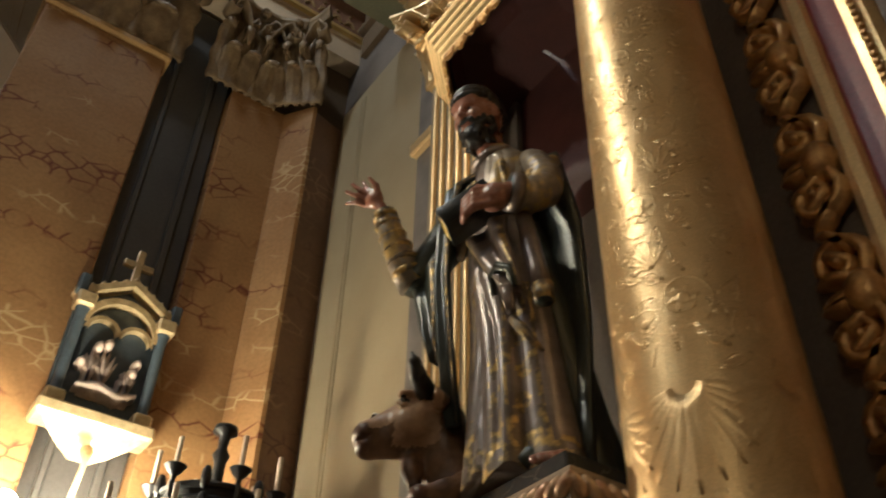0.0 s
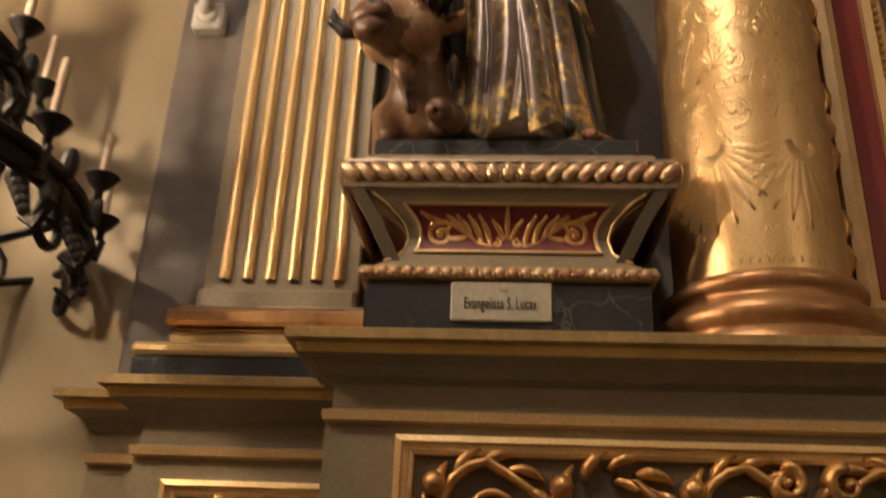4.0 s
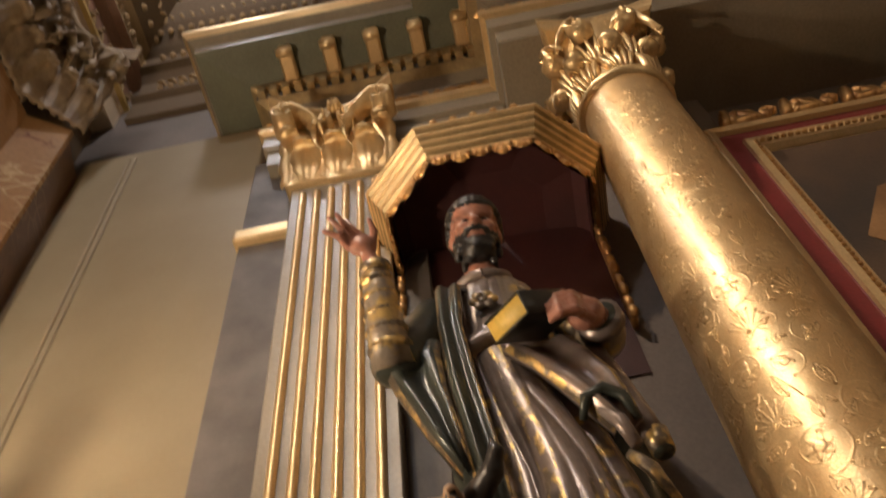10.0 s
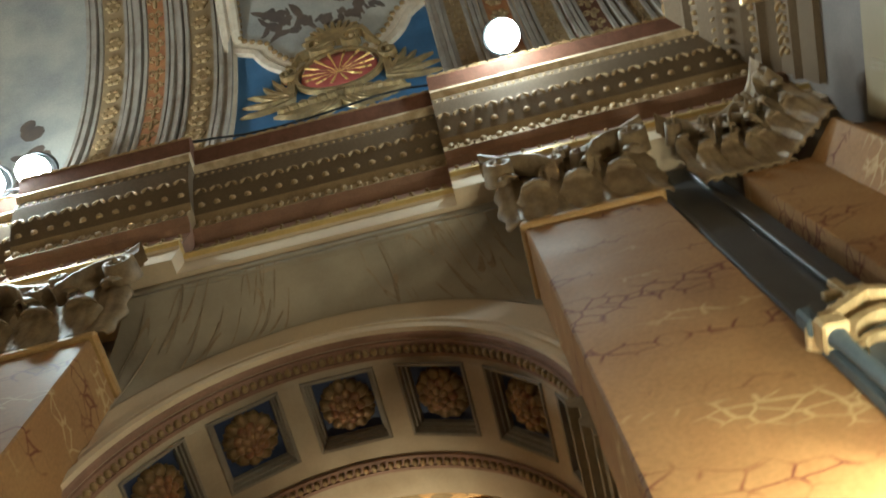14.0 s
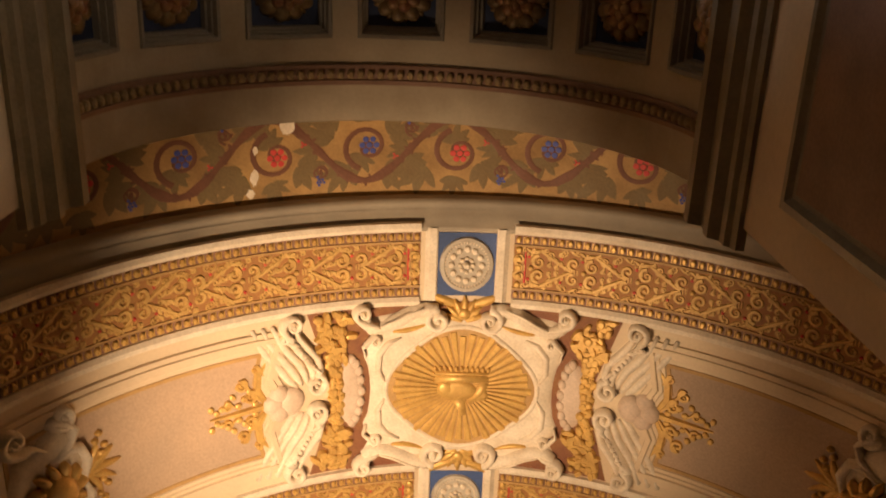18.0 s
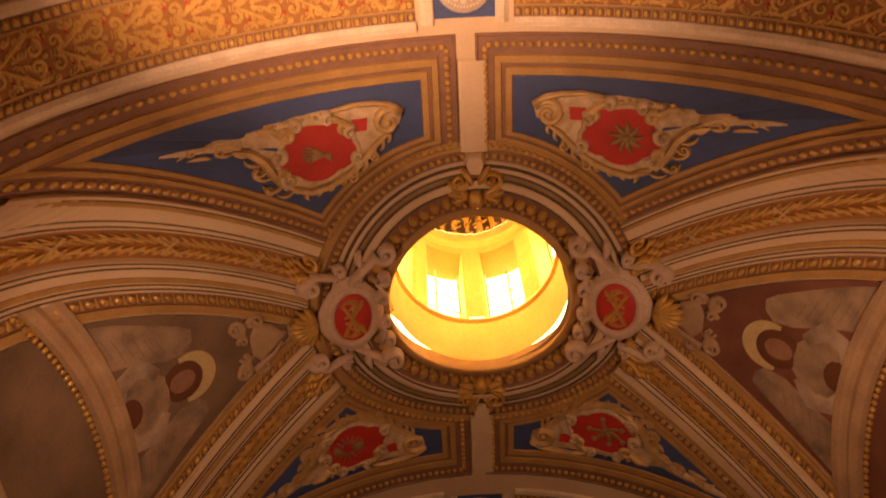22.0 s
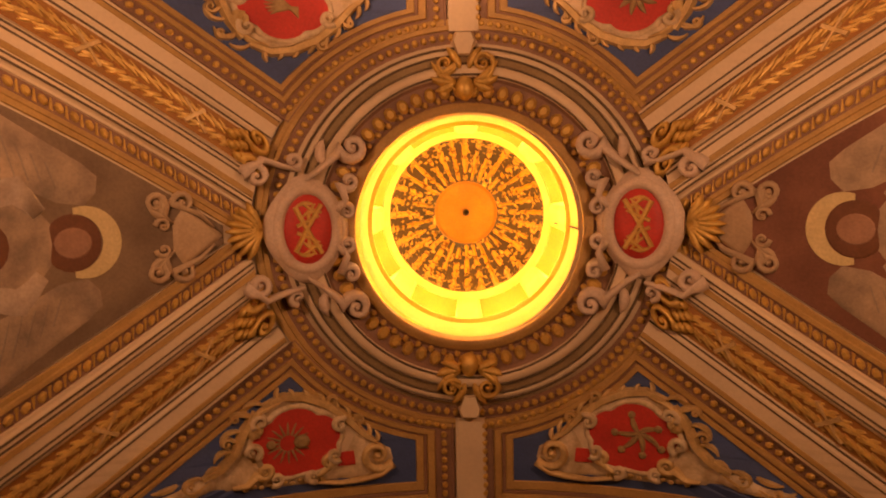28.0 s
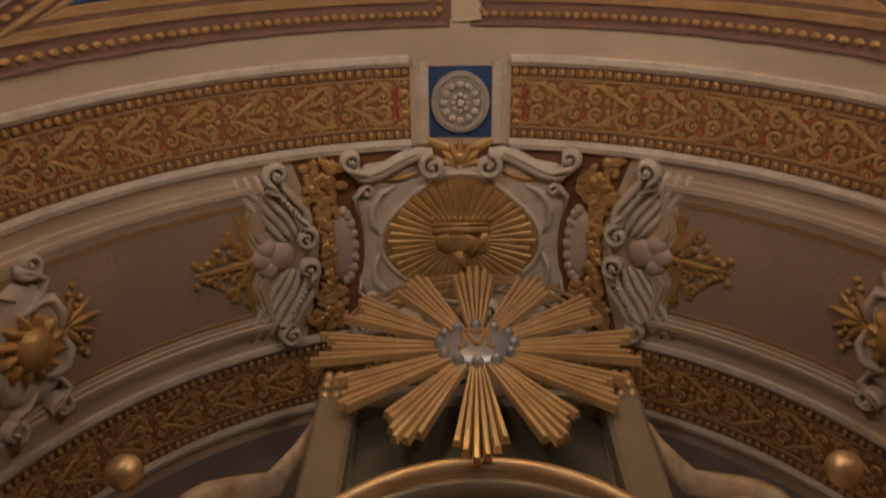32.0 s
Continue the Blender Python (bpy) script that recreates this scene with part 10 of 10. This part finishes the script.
g.ob("figure_relief", PALESTONE, t, "pale draped relief group", fold=fr, smooth=True)
sh = Shape().box(0.74, 1.56, 5.3, 5.56, 4.17, 4.28, 0.02)
sh.ob("shelf", PALEGILT, t)
Shape().loft([[(1.15 + x * k, 5.55 - 0.2 * k * (1 - abs(x) ** 2 * 0), z) for x in (-0.36, -0.2, 0, 0.2, 0.36)] for k, z in ((1, 4.17), (0.8, 4.1), (0.45, 4.02), (0.2, 3.98))], False).ob("corbel", PALEGILT, t)
t = thing("shrine_cross", "small gilt cross above the relief", "cross", at=(0.87, 4.5, 4.8))
c = Shape().box(1.12, 1.18, 5.47, 5.52, 5.48, 5.82, 0.008)
c.box(1.03, 1.27, 5.472, 5.518, 5.64, 5.7, 0.008)
c.ob("cross", PALEGILT, t)
t = thing("wall_sconce", "branched wall sconce with lit glass globes", "lamp", at=(0.87, 4.5, 3.0))
Shape().tube([(1.1, 5.55, 3.2), (1.1, 5.4, 3.3), (1.12, 5.28, 3.6), (1.15, 5.3, 3.9), (1.15, 5.35, 4.0)], [0.03, 0.025, 0.02, 0.02, 0.05], 8).ob("stem", PALEGILT, t, smooth=True)
for x, y, z in ((1.18, 5.18, 3.36), (0.74, 5.2, 3.46), (0.98, 5.12, 3.06), (0.96, 5.3, 3.4)):
    Shape().tube([(1.1, 5.42, 3.3), ((1.1 + x) / 2, 5.25, 3.2), (x, y, z - 0.12)], 0.014, 7).ob("branch", PALEGILT, t)
    Shape().ball((x, y, z), 0.085, 16, 10).ob("globe", WARMBULB, t, smooth=True)
    Shape().lathe([(0.0, -0.14), (0.03, -0.13), (0.05, -0.09), (0.03, -0.07)], 12, (x, y, z)).ob("holder", PALEGILT, t, smooth=True)
lay[0] = None

# ---- chapel altar top with its sunburst ----
t = thing("chapel_altar_top", "tall grey and gilt altar crown with an arched gilt rim", "altar", at=(-1.13, 15.6, 0))
AX = -1.13
Shape().box(AX - 0.85, AX + 0.85, 15.55, 15.95, 0, 5.75, 0.02).ob("body", OLIVE, t)
Shape().slab([(AX - 0.62, 4.3), (AX + 0.62, 4.3), (AX + 0.62, 5.6), (AX - 0.62, 5.6)], 0.01, 0.0).ob("panel", DARKPANEL, t, fold=lambda a, b, h: (a, 15.54 - h, b))
for q in (-1, 1):
    Shape().box(AX + q * 0.74 - 0.1, AX + q * 0.74 + 0.1, 15.4, 15.6, 0, 5.75, 0.02).ob("post", OLIVE, t)
    Shape().box(AX + q * 0.74 - 0.12, AX + q * 0.74 + 0.12, 15.36, 15.62, 5.75, 5.85, 0.02).ob("post_cap", PALEGILT, t)
    for i in range(3):
        for j in range(3):
            Shape().ball((AX + q * 0.74 + 0.06 * (i - 1), 15.4, 5.7 - 0.09 * j), 0.028, 8, 6, (1, 1, 1.3)).ob("bead", GOLD, t, smooth=True)
    w = Shape()
    w.scroll((AX + q * 1.2, 4.75), 0.22, 1.4, 1.57, 0.06, 0.1, -q, 20, 0.0, [(AX + q * 0.84, 5.5), (AX + q * 0.9, 5.25), (AX + q * 1.0, 5.02)])
    w.scroll((AX + q * 1.55, 4.7), 0.14, 1.3, 0, 0.05, 0.1, q, 16, 0.0)
    w.ob("side_volute", CREAM_SHADE, t, fold=lambda a, b, h: (a, 15.6 - h, b), smooth=True)
    Shape().ball((AX + q * 1.62, 15.35, 4.86), 0.085, 14, 10).ob("gilt_ball", GOLD, t, smooth=True)
    Shape().box(AX + q * 1.3 - 0.5, AX + q * 1.3 + 0.5, 15.5, 15.9, 0, 4.62, 0.02).ob("wing", OLIVE, t)
pts = [(AX + 0.9 * math.cos(math.pi * i / 30), 4.1 + 0.84 * math.sin(math.pi * i / 30)) for i in range(31)]
for d, h0, h1, mt, nm in ((0.0, 0.12, 0.2, GOLD, "gilt_rim"), (0.07, 0.06, 0.14, OLIVE, "inner_rim")):
    r = Shape()
    rows = []
    for dd, hh in ((0.0, h0), (0.015, h1), (0.05, h1), (0.065, h0), (0.07, 0.0)):
        rows.append([(AX + (0.9 - d - dd) * math.cos(math.pi * i / 40), 15.54 - hh, 4.1 + (0.86 - d - dd) * math.sin(math.pi * i / 40)) for i in range(41)])
    r.loft(rows, False)
    r.ob(nm, mt, t, smooth=True)
Shape().slab(pts, 0.006, 0.012).ob("arch_field", BURGUNDY, t, fold=lambda a, b, h: (a, 15.54 - h, b))
RAYGOLD = mat("bright_ray_gilding", (0.92, 0.7, 0.34), 0.3, 0.55, (0.6, 0.38, 0.13), 6, 0.5, 0.1, 110)
t = thing("sunburst", "large gilt sunburst with a blue-grey cipher disc", "ornament", at=(AX, 15.3, 5.85))
fs = lambda a, b, h: (AX + a * 0.88, 15.34 - h, 5.85 + b * 0.94)
for i in range(12):
    a0 = math.pi / 2 + 2 * math.pi * i / 12
    for k in range(6):
        q = (k - 2.5) * 0.062
        ln = (0.86, 0.93, 0.98, 0.96, 0.9, 0.84)[(k + i) % 6] * (1.0 if i % 3 else 1.05)
        a = a0 + q * 0.95
        Shape().stroke([(0.2 * math.cos(a0 + q * 1.2), 0.2 * math.sin(a0 + q * 1.2)), (ln * math.cos(a), ln * math.sin(a))], [0.012, 0.024], 0.045, 0.005 * (k % 2)).ob("ray", RAYGOLD, t, fold=fs)
for r in (0.6, 0.72, 0.8):
    Shape().rim(arc((0, 0.25), r, 0.3, math.pi - 0.3, 24), [(-0.012, 0.0), (-0.008, 0.02), (0.008, 0.02), (0.012, 0.0)], False).ob("halo_band", GOLD, t, fold=lambda a, b, h: (AX + a, 15.42 - h, 5.85 + b))
Shape().disc((0, 0), 0.235, 0.2, 0.05, 28, 0.02).ob("disc", SILVER, t, "blue-grey disc", fold=fs, smooth=True)
for i in range(12):
    a = 2 * math.pi * i / 12
    Shape().disc((0.235 * math.cos(a), 0.2 * math.sin(a)), 0.036, 0.036, 0.06, 8, 0.03).ob("rim_bead", SILVER, t, fold=fs, smooth=True)
c = Shape()
c.stroke([(-0.1, 0.09), (0.1, 0.09)], 0.02, 0.02, 0.07)
for q in (-1, 1):
    c.stroke([(q * 0.085, 0.07), (q * 0.075, -0.06), (q * 0.11, -0.09)], 0.016, 0.02, 0.07)
    c.stroke([(q * 0.05, 0.06), (0, -0.06)], 0.016, 0.02, 0.07)
c.ob("cipher", GOLD, t, "gilt monogram", fold=fs)
Shape().tube([(AX, 15.36, 5.85), (AX, 15.6, 5.7)], 0.03, 8).ob("mount", IRON, t)
